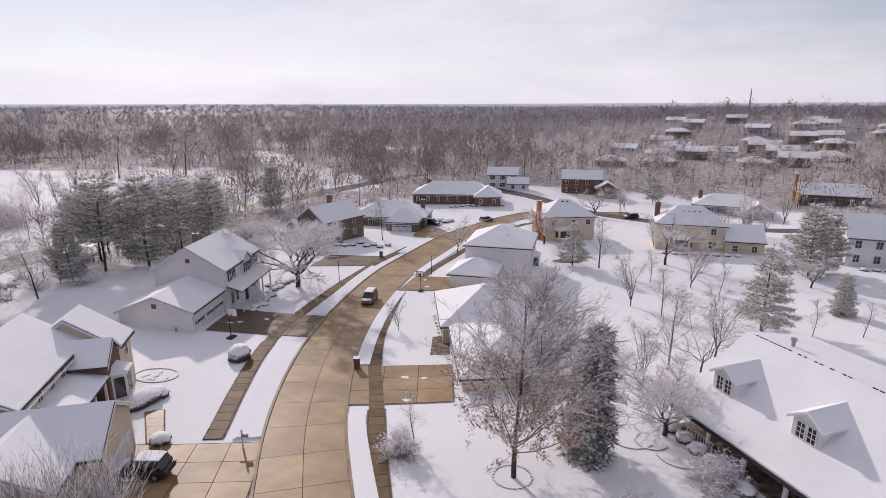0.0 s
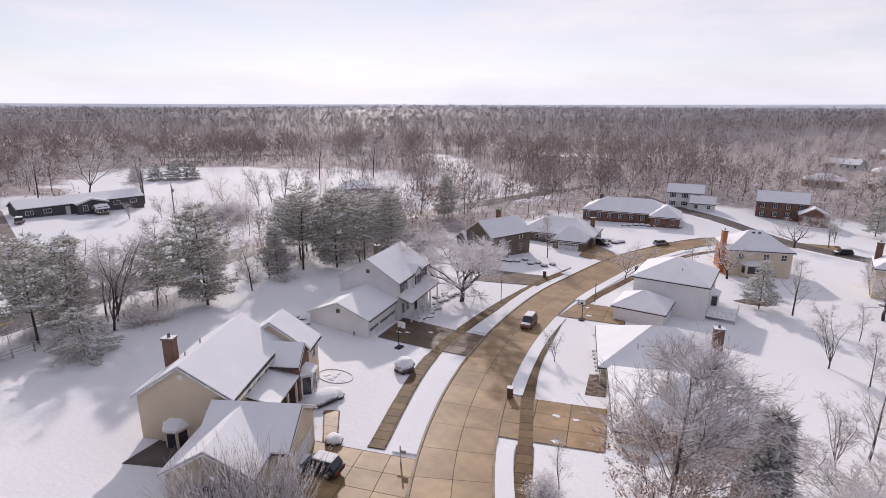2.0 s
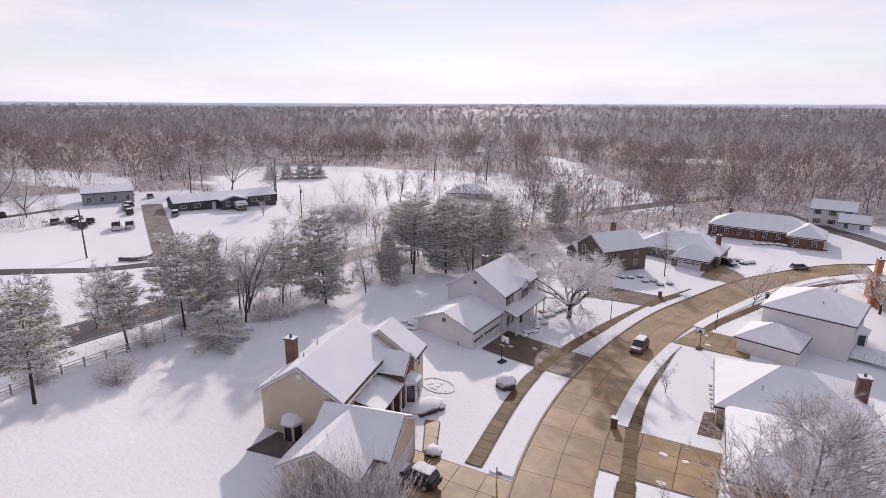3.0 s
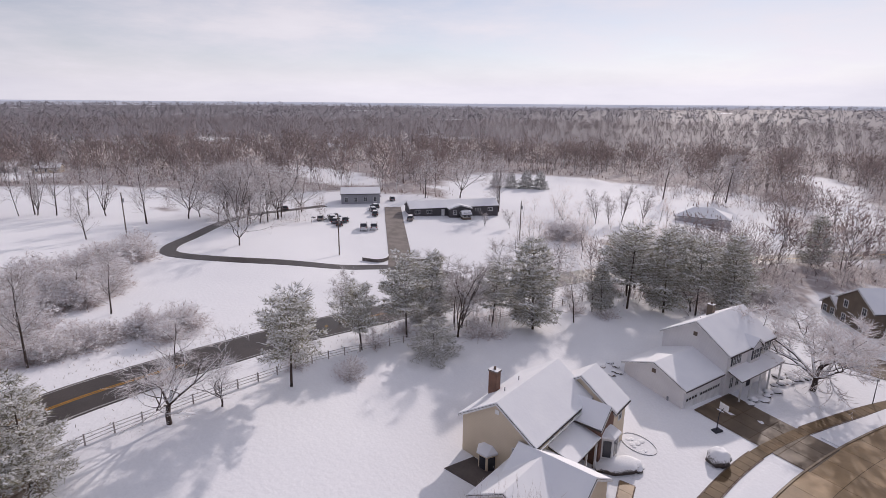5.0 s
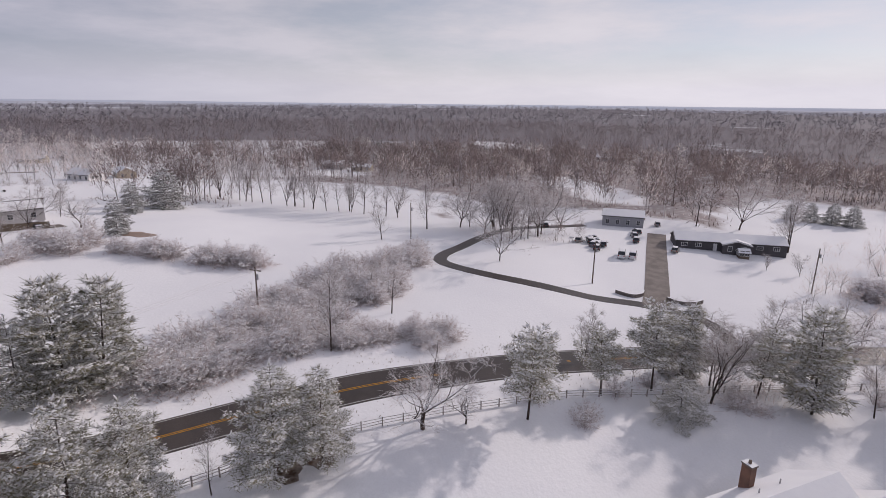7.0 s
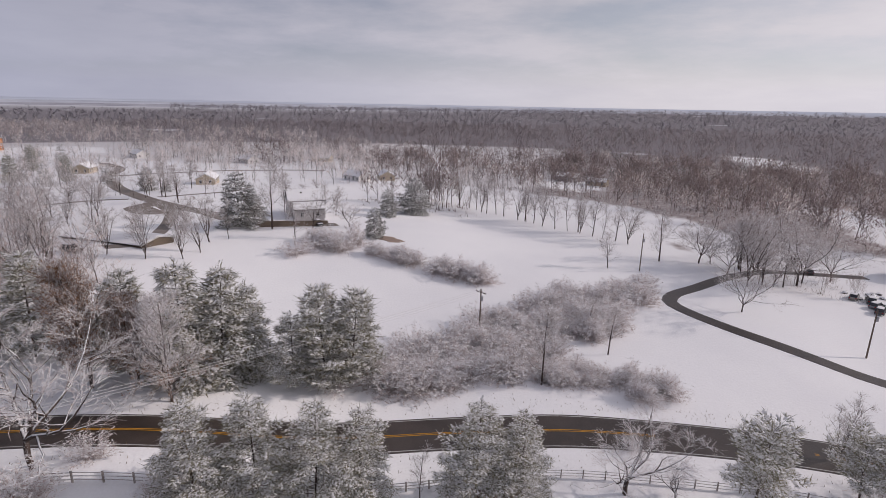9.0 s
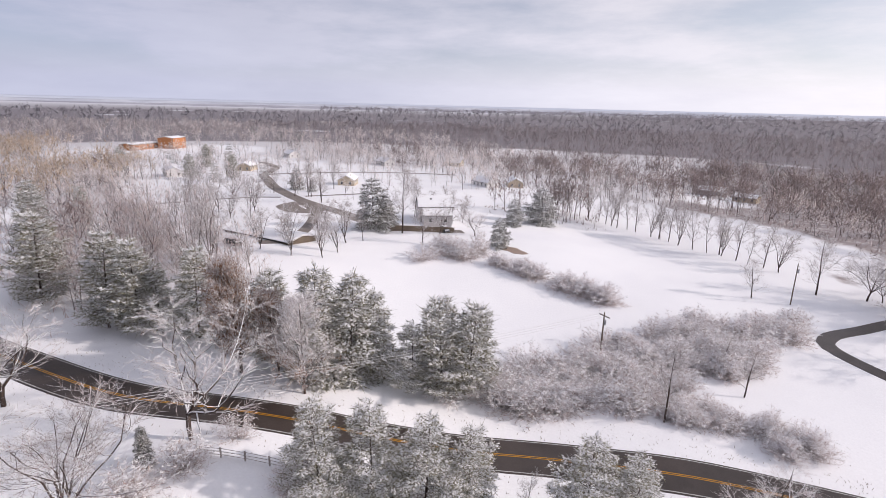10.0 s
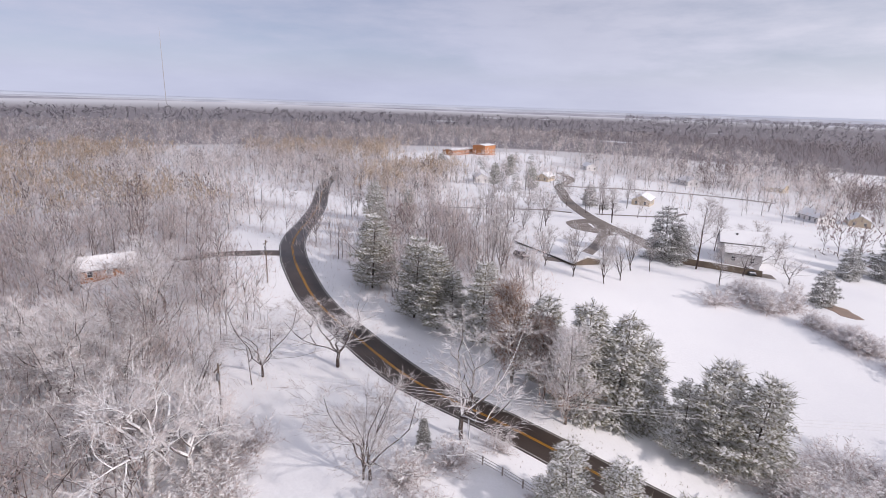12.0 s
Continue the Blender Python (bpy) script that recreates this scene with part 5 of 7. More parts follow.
woods(58, 520, 170, 520, lambda x, y: (y <= -200) & (x < 160) & (x > -230) & (np.sin(x * 0.031) + np.sin(y * 0.027 + 1) > 0.2), 11, 17, 120, 0.012, M_WOODS_TAN, "tan-budded trees among the frosted woods", 8, 0, M_STEMS)
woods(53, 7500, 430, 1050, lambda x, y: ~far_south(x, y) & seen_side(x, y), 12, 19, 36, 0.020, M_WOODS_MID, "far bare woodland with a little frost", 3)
woods(54, 2200, 430, 1050, lambda x, y: far_south(x, y) & (x < 400), 10, 17, 52, 0.018, M_WOODS_S, "far frosted woodland", 4)
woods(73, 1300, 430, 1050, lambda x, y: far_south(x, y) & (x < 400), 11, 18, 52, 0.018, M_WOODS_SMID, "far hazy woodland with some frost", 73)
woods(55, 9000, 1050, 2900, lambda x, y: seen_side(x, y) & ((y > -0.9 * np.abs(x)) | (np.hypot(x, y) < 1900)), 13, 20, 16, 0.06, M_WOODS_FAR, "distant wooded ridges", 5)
woods(82, 260, 300, 1000, lambda x, y: seen_side(x, y) & (np.sin(x * 0.013) + np.sin(y * 0.017 + 1) > 0.4), 9, 16, 70, 0.016, M_EVERGREEN, "dark evergreens scattered through the far woods", 82)
vase_trees("garden_trees", scatter(56, 520, 150, 560, lambda x, y: inside(x, y, HOMES) & ~inside(x, y, OPEN)), 7, 12, 170, 0.0062, M_WOODS_S, "frosted trees between the hillside houses", 6, 0, M_STEMS)
vase_trees("garden_trees", scatter(83, 260, 150, 560, lambda x, y: inside(x, y, HOMES) & ~inside(x, y, OPEN)), 8, 14, 120, 0.0075, M_WOODS_N, "bare brown trees between the hillside houses", 83, 0, M_STEMS)
vase_trees("garden_trees", scatter(57, 290, 150, 470, lambda x, y: inside(x, y, [(-230, -215, 110, 75, 40), (-260, -390, 70, 55, 0), (-225, -300, 50, 80, 10), (-300, -160, 70, 30, 30)])), 7, 13, 80, 0.0075, M_WOODS_S, "frosted trees in the southern yards", 7, 0, M_STEMS)
brush_wood(74, 120, [(-66, 82, 7, 50, 0), (-54, 124, 10, 26, 15), (-46, 165, 12, 22, 30)], 2.5, 6, 200, 0.0052, M_WOODS_S, "dense frosted scrub in the belt behind the houses", 60)
brush_wood(75, 34, [(-64, 100, 7, 34, 0), (-56, 128, 9, 30, 15)], 7, 12, 320, 0.0036, M_WOODS_N, "bare brown trees in the belt behind the houses", 40)
brush_wood(76, 60, [(-88, 112, 18, 26, 0), (-75, 150, 20, 26, 0), (-110, 132, 20, 12, 0)], 4, 11, 240, 0.0042, M_WOODS_S, "frosted scrub between the field and the valley", 30)
brush_wood(84, 170, [(-95, 245, 45, 22, 40), (-60, 215, 26, 30, 20), (-125, 235, 22, 26, 0)], 4, 9, 110, 0.0075, M_WOODS_SMID, "brown scrub between the meadow and the valley woods", 30)
brush_wood(77, 34, [(-150, 52, 16, 12, 20), (-178, 50, 14, 22, 0)], 4, 10, 240, 0.0042, M_WOODS_N, "bare scrub round the farm lane", 30)
brush_wood(78, 28, [(8, -72, 22, 18, 0)], 6, 11, 420, 0.0028, M_WOODS_S, "dense frosted saplings in the near southern wood", 60)
edge_trees(61, 15, [(-66, 75, 7, 50, 0), (-56, 118, 9, 22, 15), (-70, 50, 5, 25, 0)], DECIDUOUS[:3], 7, 13, "trees along the back fence", "bare frosted tree in the belt behind the houses")
edge_trees(62, 30, [(-62, 60, 7, 55, 0), (-54, 122, 8, 26, 15)], SHRUBS, 1.8, 3.6, "scrub along the back fence", "frosted scrub below the trees")
edge_trees(63, 2, [(-58, 112, 8, 16, 10)], PINES[:1], 10, 14, "pines behind the houses", "green pine dusted with snow behind the houses")
edge_trees(64, 32, [(18, -72, 22, 16, 0), (5, -95, 16, 20, 0)], [DECIDUOUS[3], DECIDUOUS[1], DECIDUOUS[2], DECIDUOUS[2]], 9, 14, "frosted trees in the southern wood", "bare tree thick with frost in the wood")
edge_trees(65, 20, [(-5, -48, 14, 9, 0), (4, -62, 14, 12, 0)], SHRUBS, 2.5, 5, "undergrowth of the southern wood", "frosted undergrowth in the wood")
edge_trees(68, 16, [(200, 320, 110, 110, 0), (150, 260, 60, 50, 0)], [FAR_CONIFER], 8, 13, "conifers on the hillside", "dark conifer dusted with snow between hillside houses")
edge_trees(69, 9, [(-200, -230, 60, 40, 40), (-235, -330, 40, 60, 0)], [FAR_CONIFER], 7, 12, "conifers in the southern yards", "snow-dusted conifer in a southern yard")
edge_trees(70, 14, [(-190, -200, 60, 40, 40), (-160, -130, 30, 24, 0)], [DECIDUOUS[0], DECIDUOUS[2]], 9, 13, "yard trees in the south", "bare frosted yard tree beside the lane")
edge_trees(66, 14, [(75, 150, 40, 30, 0), (40, 118, 30, 14, -10)], [DECIDUOUS[0], DECIDUOUS[2], DECIDUOUS[3]], 7, 11, "garden trees between the houses", "bare frosted garden tree between houses")
edge_trees(67, 10, [(-150, 40, 14, 12, 0)], DECIDUOUS[:3], 10, 16, "trees round the farm", "tall bare tree beside the farm lane")
vase_trees("garden_trees", scatter(80, 110, 90, 420, lambda x, y: inside(x, y, [(-72, -125, 16, 34, 0), (-105, -165, 30, 26, 0), (-190, -290, 50, 60, 0), (-235, -345, 50, 30, 0)])), 7, 12, 150, 0.0065, M_WOODS_S, "pale frosted trees beyond the country road", 80, 8, M_STEMS)
vase_trees("garden_trees", scatter(84, 170, 150, 560, lambda x, y: inside(x, y, [(-255, -125, 26, 16, 30), (-330, -175, 50, 32, 30), (-400, -205, 70, 40, 30), (-350, -300, 50, 40, 30)])), 9, 15, 110, 0.010, M_WOODS_S, "tall frosted trees behind the southern yards", 84, 8, M_STEMS)
edge_trees(81, 12, [(-80, -120, 14, 26, 0), (-110, -150, 26, 20, 0)], [DECIDUOUS[0], DECIDUOUS[2]], 9, 13, "frosted trees by the lane", "bare frosted tree between road and lane")

# ---- houses ----
thing_rng = random.Random(21)


def house(name, label, x, y, z, turn):
    return thing(name, label, "house", pose(x, y, z, 0, 0, turn))


def block(h, x0, x1, y0, y1, z0, z1, rise, axis="y", kind="gable", wall=M_CREAM, over=0.45, inset=(0, 0, 0, 0), snow=0.16, gable=None):
    """Walls, roof and snow of one wing, in the house's own axes. axis: of the ridge. inset: of the walls under the roof (x0, x1, y0, y1)."""
    w0, w1, v0, v1 = x0 + inset[0], x1 - inset[1], y0 + inset[2], y1 - inset[3]
    t = 0.16
    if kind == "gable":
        if axis == "y":
            a0, a1, e0, e1, m = x0, x1, y0, y1, (x0 + x1) / 2
        else:
            a0, a1, e0, e1, m = y0, y1, x0, x1, (y0 + y1) / 2
        half = (a1 - a0) / 2
        sl = rise / half
        ia0, ia1 = (w0, w1) if axis == "y" else (v0, v1)
        ie0, ie1 = (v0, v1) if axis == "y" else (w0, w1)
        za, zb = z1 + (ia0 - a0) * sl - 0.02, z1 + (a1 - ia1) * sl - 0.02
        part("wall", Shape().extrude([(ia0, z0), (ia1, z0), (ia1, zb), (m, z1 + rise - 0.02), (ia0, za)], axis, ie0, ie1), wall, h)
        o = over

        def section(up, o):
            lo = z1 - sl * o
            return [(a0 - o, lo + up), (m, z1 + rise + up), (a1 + o, lo + up)]

        for s, (lowz, highz, oo, ee) in (("roof", (0, t, o, 0.3)), ("snow_cover", (t + 0.003, t + snow, o - 0.06, 0.25))):
            top = section(highz, oo)
            bot = section(lowz, oo)[::-1]
            part(s, Shape().extrude(top + bot, axis, e0 - ee, e1 + ee), M_SHINGLE if s == "roof" else M_ROOFSNOW, h, "dark shingle roof edge" if s == "roof" else "thick smooth roof snow")
        for e in (e0 - 0.3, e1 + 0.3):
            trim = Shape()
            d = 0.035 if e > e0 else -0.035
            lo = z1 - sl * o
            trim.extrude([(a0 - o, lo + 0.13), (m, z1 + rise + 0.13), (a1 + o, lo + 0.13), (a1 + o, lo - 0.08), (m, z1 + rise - 0.08), (a0 - o, lo - 0.08)], axis, *sorted((e, e + d)))
            part("bargeboard", trim, M_TRIM, h, "white bargeboard")
    else:
        part("wall", Shape().box(w0, w1, v0, v1, z0, z1), wall, h)
        X0, X1, Y0, Y1 = x0 - over, x1 + over, y0 - over, y1 + over
        k = min(X1 - X0, Y1 - Y0) / 2
        if X1 - X0 > Y1 - Y0:
            r0, r1 = (X0 + k, (Y0 + Y1) / 2), (X1 - k, (Y0 + Y1) / 2)
        else:
            r0, r1 = ((X0 + X1) / 2, Y0 + k), ((X0 + X1) / 2, Y1 - k)
        r0, r1 = (r0[0] - 0.05, r0[1] - 0.05), (r1[0] + 0.05, r1[1] + 0.05)
        long_x = X1 - X0 > Y1 - Y0

        def hip(lo, hi, ins):
            c = [(X0 + ins, Y0 + ins), (X1 - ins, Y0 + ins), (X1 - ins, Y1 - ins), (X0 + ins, Y1 - ins)]
            vs = [(*p, z1 + lo) for p in c] + [(*p, z1 + hi) for p in c] + [(*r0, z1 + rise + hi), (*r1, z1 + rise + hi)]
            fs = [(0, 3, 2, 1), (0, 1, 5, 4), (1, 2, 6, 5), (2, 3, 7, 6), (3, 0, 4, 7)]
            fs += [(4, 5, 9, 8), (5, 6, 9), (6, 7, 8, 9), (7, 4, 8)] if long_x else [(4, 5, 8), (5, 6, 9, 8), (6, 7, 9), (7, 4, 8, 9)]
            return Shape().add(vs, fs)

        part("roof", hip(0, t, 0), M_SHINGLE, h, "dark shingle roof edge")
        part("snow_cover", hip(t + 0.003, t + snow, 0.06), M_ROOFSNOW, h, "thick smooth roof snow")
        part("fascia", Shape().box(X0 - 0.03, X1 + 0.03, Y0 - 0.03, Y1 + 0.03, z1 - 0.14, z1 - 0.003), M_TRIM, h, "white eaves board")


def window(h, side, at, pos, z, w=1.0, hh=1.4, shutters=False, cols=2, rows=2):
    """A window on a wall: side e, w, n or s of the house's axes; at: the wall's plane; pos: along it; z: the middle."""
    s = 1 if side in "en" else -1
    f, g, sh = Shape(), Shape(), Shape()

    def put(shape, a0, a1, z0, z1, d0, d1):
        d0, d1 = sorted((at + s * d0, at + s * d1))
        shape.box(d0, d1, a0, a1, z0, z1) if side in "ew" else shape.box(a0, a1, d0, d1, z0, z1)

    b = 0.09
    ring = [(pos + e * (w / 2 + k), z + u * (hh / 2 + k), d) for d in (-0.05, 0.08) for k in (b, 0) for e, u in ((-1, -1), (1, -1), (1, 1), (-1, 1))]
    quads = [(o + i, o + (i + 1) % 4, o + q + (i + 1) % 4, o + q + i) for o, q in ((0, 4), (8, 4), (0, 8), (4, 8)) for i in range(4)]
    f.add([(at + s * d, a, c) if side in "ew" else (a, at + s * d, c) for a, c, d in ring], quads)
    for i in range(1, cols):
        q = pos - w / 2 + w * i / cols
        put(f, q - 0.025, q + 0.025, z - hh / 2, z + hh / 2, 0.02, 0.05)
    for i in range(1, rows):
        q = z - hh / 2 + hh * i / rows
        put(f, pos - w / 2, pos + w / 2, q - 0.025, q + 0.025, 0.02, 0.045)
    put(g, pos - w / 2, pos + w / 2, z - hh / 2, z + hh / 2, -0.045, 0.015)
    fr = part("window", f, M_TRIM, h, "white window frame")
    part("pane", g, M_GLASS, fr, "dark glass")
    if shutters:
        for q in (pos - w / 2 - b - 0.38, pos + w / 2 + b + 0.03):
            sh = Shape()
            put(sh, q, q + 0.35, z - hh / 2, z + hh / 2, 0.003, 0.05)
            part("shutter", sh, M_DARK, h, "dark shutter")


def garage_door(h, side, at, pos, z0, w=4.8, hh=2.2, lights=8):
    s = 1 if side in "en" else -1

    def put(shape, a0, a1, za, zb, d0, d1):
        d0, d1 = sorted((at + s * d0, at + s * d1))
        shape.box(d0, d1, a0, a1, za, zb) if side in "ew" else shape.box(a0, a1, d0, d1, za, zb)

    f = Shape()
    put(f, pos - w / 2 - 0.12, pos - w / 2, z0, z0 + hh + 0.12, 0.003, 0.08)
    put(f, pos + w / 2, pos + w / 2 + 0.12, z0, z0 + hh + 0.12, 0.003, 0.08)
    put(f, pos - w / 2, pos + w / 2, z0 + hh, z0 + hh + 0.12, 0.003, 0.08)
    d = part("garage_door", f, M_TRIM, h, "white panelled garage door")
    for i in range(4):
        p = Shape()
        put(p, pos - w / 2, pos + w / 2, z0 + hh * i / 4 + 0.015, z0 + hh * (i + 1) / 4 - 0.015, 0.003, 0.05)
        part("panel", p, M_TRIM, d)
    for i in range(lights):
        p = Shape()
        q = pos - w / 2 + w * (i + 0.5) / lights
        put(p, q - w / lights * 0.36, q + w / lights * 0.36, z0 + hh * 0.79, z0 + hh * 0.96, 0.051, 0.06)
        part("pane", p, M_GLASS, d, "small dark door light")


def door(h, side, at, pos, z0, material=M_DARK, w=1.0, hh=2.1):
    s = 1 if side in "en" else -1
    p = Shape()
    d0, d1 = sorted((at + s * 0.003, at + s * 0.06))
    p.box(d0, d1, pos - w / 2, pos + w / 2, z0, z0 + hh) if side in "ew" else p.box(pos - w / 2, pos + w / 2, d0, d1, z0, z0 + hh)
    part("door", p, material, h, "front door")


def chimney(h, x, y, z0, z1, sx=1.1, sy=0.8, material=M_BRICK):
    c = part("chimney", Shape().box(x - sx / 2, x + sx / 2, y - sy / 2, y + sy / 2, z0, z1 - 0.18), material, h, "brick chimney")
    part("chimney_cap", Shape().box(x - sx / 2 - 0.08, x + sx / 2 + 0.08, y - sy / 2 - 0.08, y + sy / 2 + 0.08, z1 - 0.177, z1), M_STONE, c, "stone chimney cap with snow")
    part("flue", Shape().tube([(x, y, z1), (x, y, z1 + 0.35)], [0.16, 0.14], 8), M_POLE, c, "clay flue")


def vent(h, x, y, z):
    part("roof_vent", Shape().tube([(x, y, z - 0.3), (x, y, z + 0.45)], [0.07, 0.07], 6), M_METAL, h, "metal roof vent pipe")


def shed_roof(h, x0, x1, y0, y1, za, zb, posts=(), z0=0.0, t=0.14):
    """A lean-to roof falling towards +x, with snow and posts along x1."""
    for n, lo, hi, mt in (("porch_roof", 0, t, M_SHINGLE), ("snow_cover", t + 0.003, t + 0.14, M_ROOFSNOW)):
        part(n, Shape().extrude([(x0, za + lo), (x1, zb + lo), (x1, zb + hi), (x0, za + hi)], "y", y0, y1), mt, h)
    for y in posts:
        part("post", Shape().box(x1 - 0.35, x1 - 0.15, y - 0.1, y + 0.1, z0, zb + 0.02), M_TRIM, h, "white porch post")


def bay(h, side, at, pos, z0, z1, w=2.2, d=0.8, wall=M_TRIM):
    """A three-sided bay window with a little snowy roof."""
    s = 1 if side in "en" else -1
    pts = [(-w / 2, 0), (-w / 2 + 0.55, d), (w / 2 - 0.55, d), (w / 2, 0)]
    to = (lambda a, o, z: (at + s * o, pos + a, z)) if side in "ew" else (lambda a, o, z: (pos + a, at + s * o, z))
    vs = [to(a, o, z) for z in (z0, z1) for a, o in pts]
    b = part("bay_window", Shape().add(vs, [(0, 1, 2, 3), (7, 6, 5, 4), (0, 1, 5, 4), (1, 2, 6, 5), (2, 3, 7, 6), (3, 0, 4, 7)]), wall, h, "white bay window")
    for (a0, o0), (a1, o1) in zip(pts, pts[1:]):
        q = [(a0 + (a1 - a0) * f, o0 + (o1 - o0) * f) for f in (0.14, 0.86)]
        nx, ny = o1 - o0, -(a1 - a0)
        ln = math.hypot(nx, ny)
        e = [(p[0] - nx / ln * 0.02 * 1, p[1] - ny / ln * 0.02) for p in q]
        zz = (z0 + (z1 - z0) * 0.3, z1 - (z1 - z0) * 0.1)
        v8 = [to(*p, z) for p in q for z in zz] + [to(*p, z) for p in e for z in zz]
        part("pane", Shape().add(v8, [(0, 1, 3, 2), (4, 6, 7, 5), (0, 2, 6, 4), (1, 5, 7, 3), (0, 4, 5, 1), (2, 3, 7, 6)]), M_GLASS, b, "dark bay glass")
    o = 0.2
    rp = [(-w / 2 - o, -0.02), (-w / 2 + 0.45, d + o), (w / 2 - 0.45, d + o), (w / 2 + o, -0.02)]
    vs = [to(a, q, z1 + 0.003) for a, q in rp] + [to(a, q, z1 + 0.2) for a, q in rp] + [to(-w / 4, -0.02, z1 + 0.75), to(w / 4, -0.02, z1 + 0.75)]
    part("snow_cover", Shape().add(vs, [(0, 1, 2, 3), (0, 1, 5, 4), (1, 2, 6, 5), (2, 3, 7, 6), (4, 5, 8), (5, 6, 9, 8), (6, 7, 9), (0, 4, 8, 9, 7, 3)]), M_ROOFSNOW, b, "snow on the bay roof")


def cream_house():
    h = house("house", "cream two-storey house with a brick chimney and a garage wing", -37.35, 40.2, 1.4, 13.4)
    block(h, -4.45, 4.45, -6.2, 6.2, -1, 5.2, 2.9)
    block(h, -0.8, 7.4, 6.22, 9.8, -1, 4.4, 2.9)
    block(h, 2.6, 7.5, 2.7, 6.2, -1, 4.2, 1.5, axis="x", wall=M_BRICK)
    block(h, 3.2, 11.0, -10.0, -3.3, -1, 2.9, 2.1, axis="x")
    block(h, 2.3, 9.3, -13.4, -6.7, -1, 2.8, 2.0)
    shed_roof(h, 4.46, 7.6, -3.3, 2.7, 3.5, 2.7, (-2.6, -0.2, 2.2), -0.8)
    bay(h, "e", 7.5, 4.6, -0.8, 2.6, 2.6, 1.1)
    bay(h, "s", -6.2, -1.0, -0.6, 2.2, 2.2, 1.0, M_CREAM)
    chimney(h, -4.0, -1.0, 2.0, 8.6)
    for y in (-2.6, -0.4, 1.6):
        window(h, "e", 4.45, y, 4.3, 0.8, 1.3)
    window(h, "s", -6.2, 2.4, 3.2, 0.7, 1.2)
    part("attic_vent", Shape().box(-0.25, 0.25, -6.26, -6.2, 6.9, 7.4), M_TRIM, h, "small attic vent")
    window(h, "s", -13.4, 5.8, 1.2, 1.0, 1.2)
    window(h, "e", 7.4, 8.2, 3.2, 0.8, 1.3)
    garage_door(h, "e", 11.0, -6.6, -1, 4.8, lights=0)
    part("gutter", Shape().box(4.95, 5.06, -6.4, 6.3, 4.72, 4.84), M_TRIM, h, "white gutter")
    for x, y, z in ((-1.6, -2.5, 7.4), (-2, 1, 7.2)):
        vent(h, x, y, z)


def white_house():
    h = house("house", "white two-storey house with a three-car garage and a columned porch", -36.3, 80.0, -0.7, -3)
    block(h, -5.2, 5.2, -6, 6.2, -1.2, 6.1, 3.2, wall=M_WHITE)
    block(h, -5.0, 4.7, -15, -6, -1.2, 3.2, 1.9, wall=M_WHITE)
    shed_roof(h, 5.2, 7.4, -5.6, 6.3, 3.5, 2.7, (-5.2, -2.6, 0.0, 2.6, 5.9), -0.8)
    block(h, 3.5, 5.7, -0.6, 2.0, 3.6, 6.2, 0.9, axis="x", wall=M_WHITE, over=0.3)
    for y in (-4.2, -2.9):
        window(h, "e", 5.2, y, 4.9, 0.8, 1.5, y < -4)
    window(h, "e", 5.7, 0.7, 4.9, 1.5, 1.5, True)
    for y in (3.4, 4.9):
        window(h, "e", 5.2, y, 4.9, 0.8, 1.5, y > 4)
    for y in (-4.2, -2.6, 3.4, 4.9):
        window(h, "e", 5.2, y, 1.4, 0.9, 1.7)
    door(h, "e", 5.2, 0.8, -0.6)
    garage_door(h, "e", 4.7, -8.8, -0.5, 4.9, 2.3, 8)
    garage_door(h, "e", 4.7, -13.2, -0.5, 2.6, 2.3, 4)
    part("attic_vent", Shape().box(-0.3, 0.3, -6.06, -6.0, 7.2, 7.8), M_POLE, h, "attic vent")
    part("attic_vent", Shape().box(-0.45, 0.15, -15.06, -15.0, 3.7, 4.3), M_POLE, h, "attic vent")
    part("meter_box", Shape().box(2.3, 2.55, -15.12, -15.0, 0.6, 1.2), M_METAL, h, "electric meter box")
    part("foundation", Shape().box(-5.06, 4.76, -15.06, -6, -1.25, -0.62), M_STONE, h, "dark foundation course")
    chimney(h, -2.6, 2.0, 5.0, 9.7, 0.9, 0.7, M_BROWN)
    vent(h, -1.6, -2.4, 8.4)


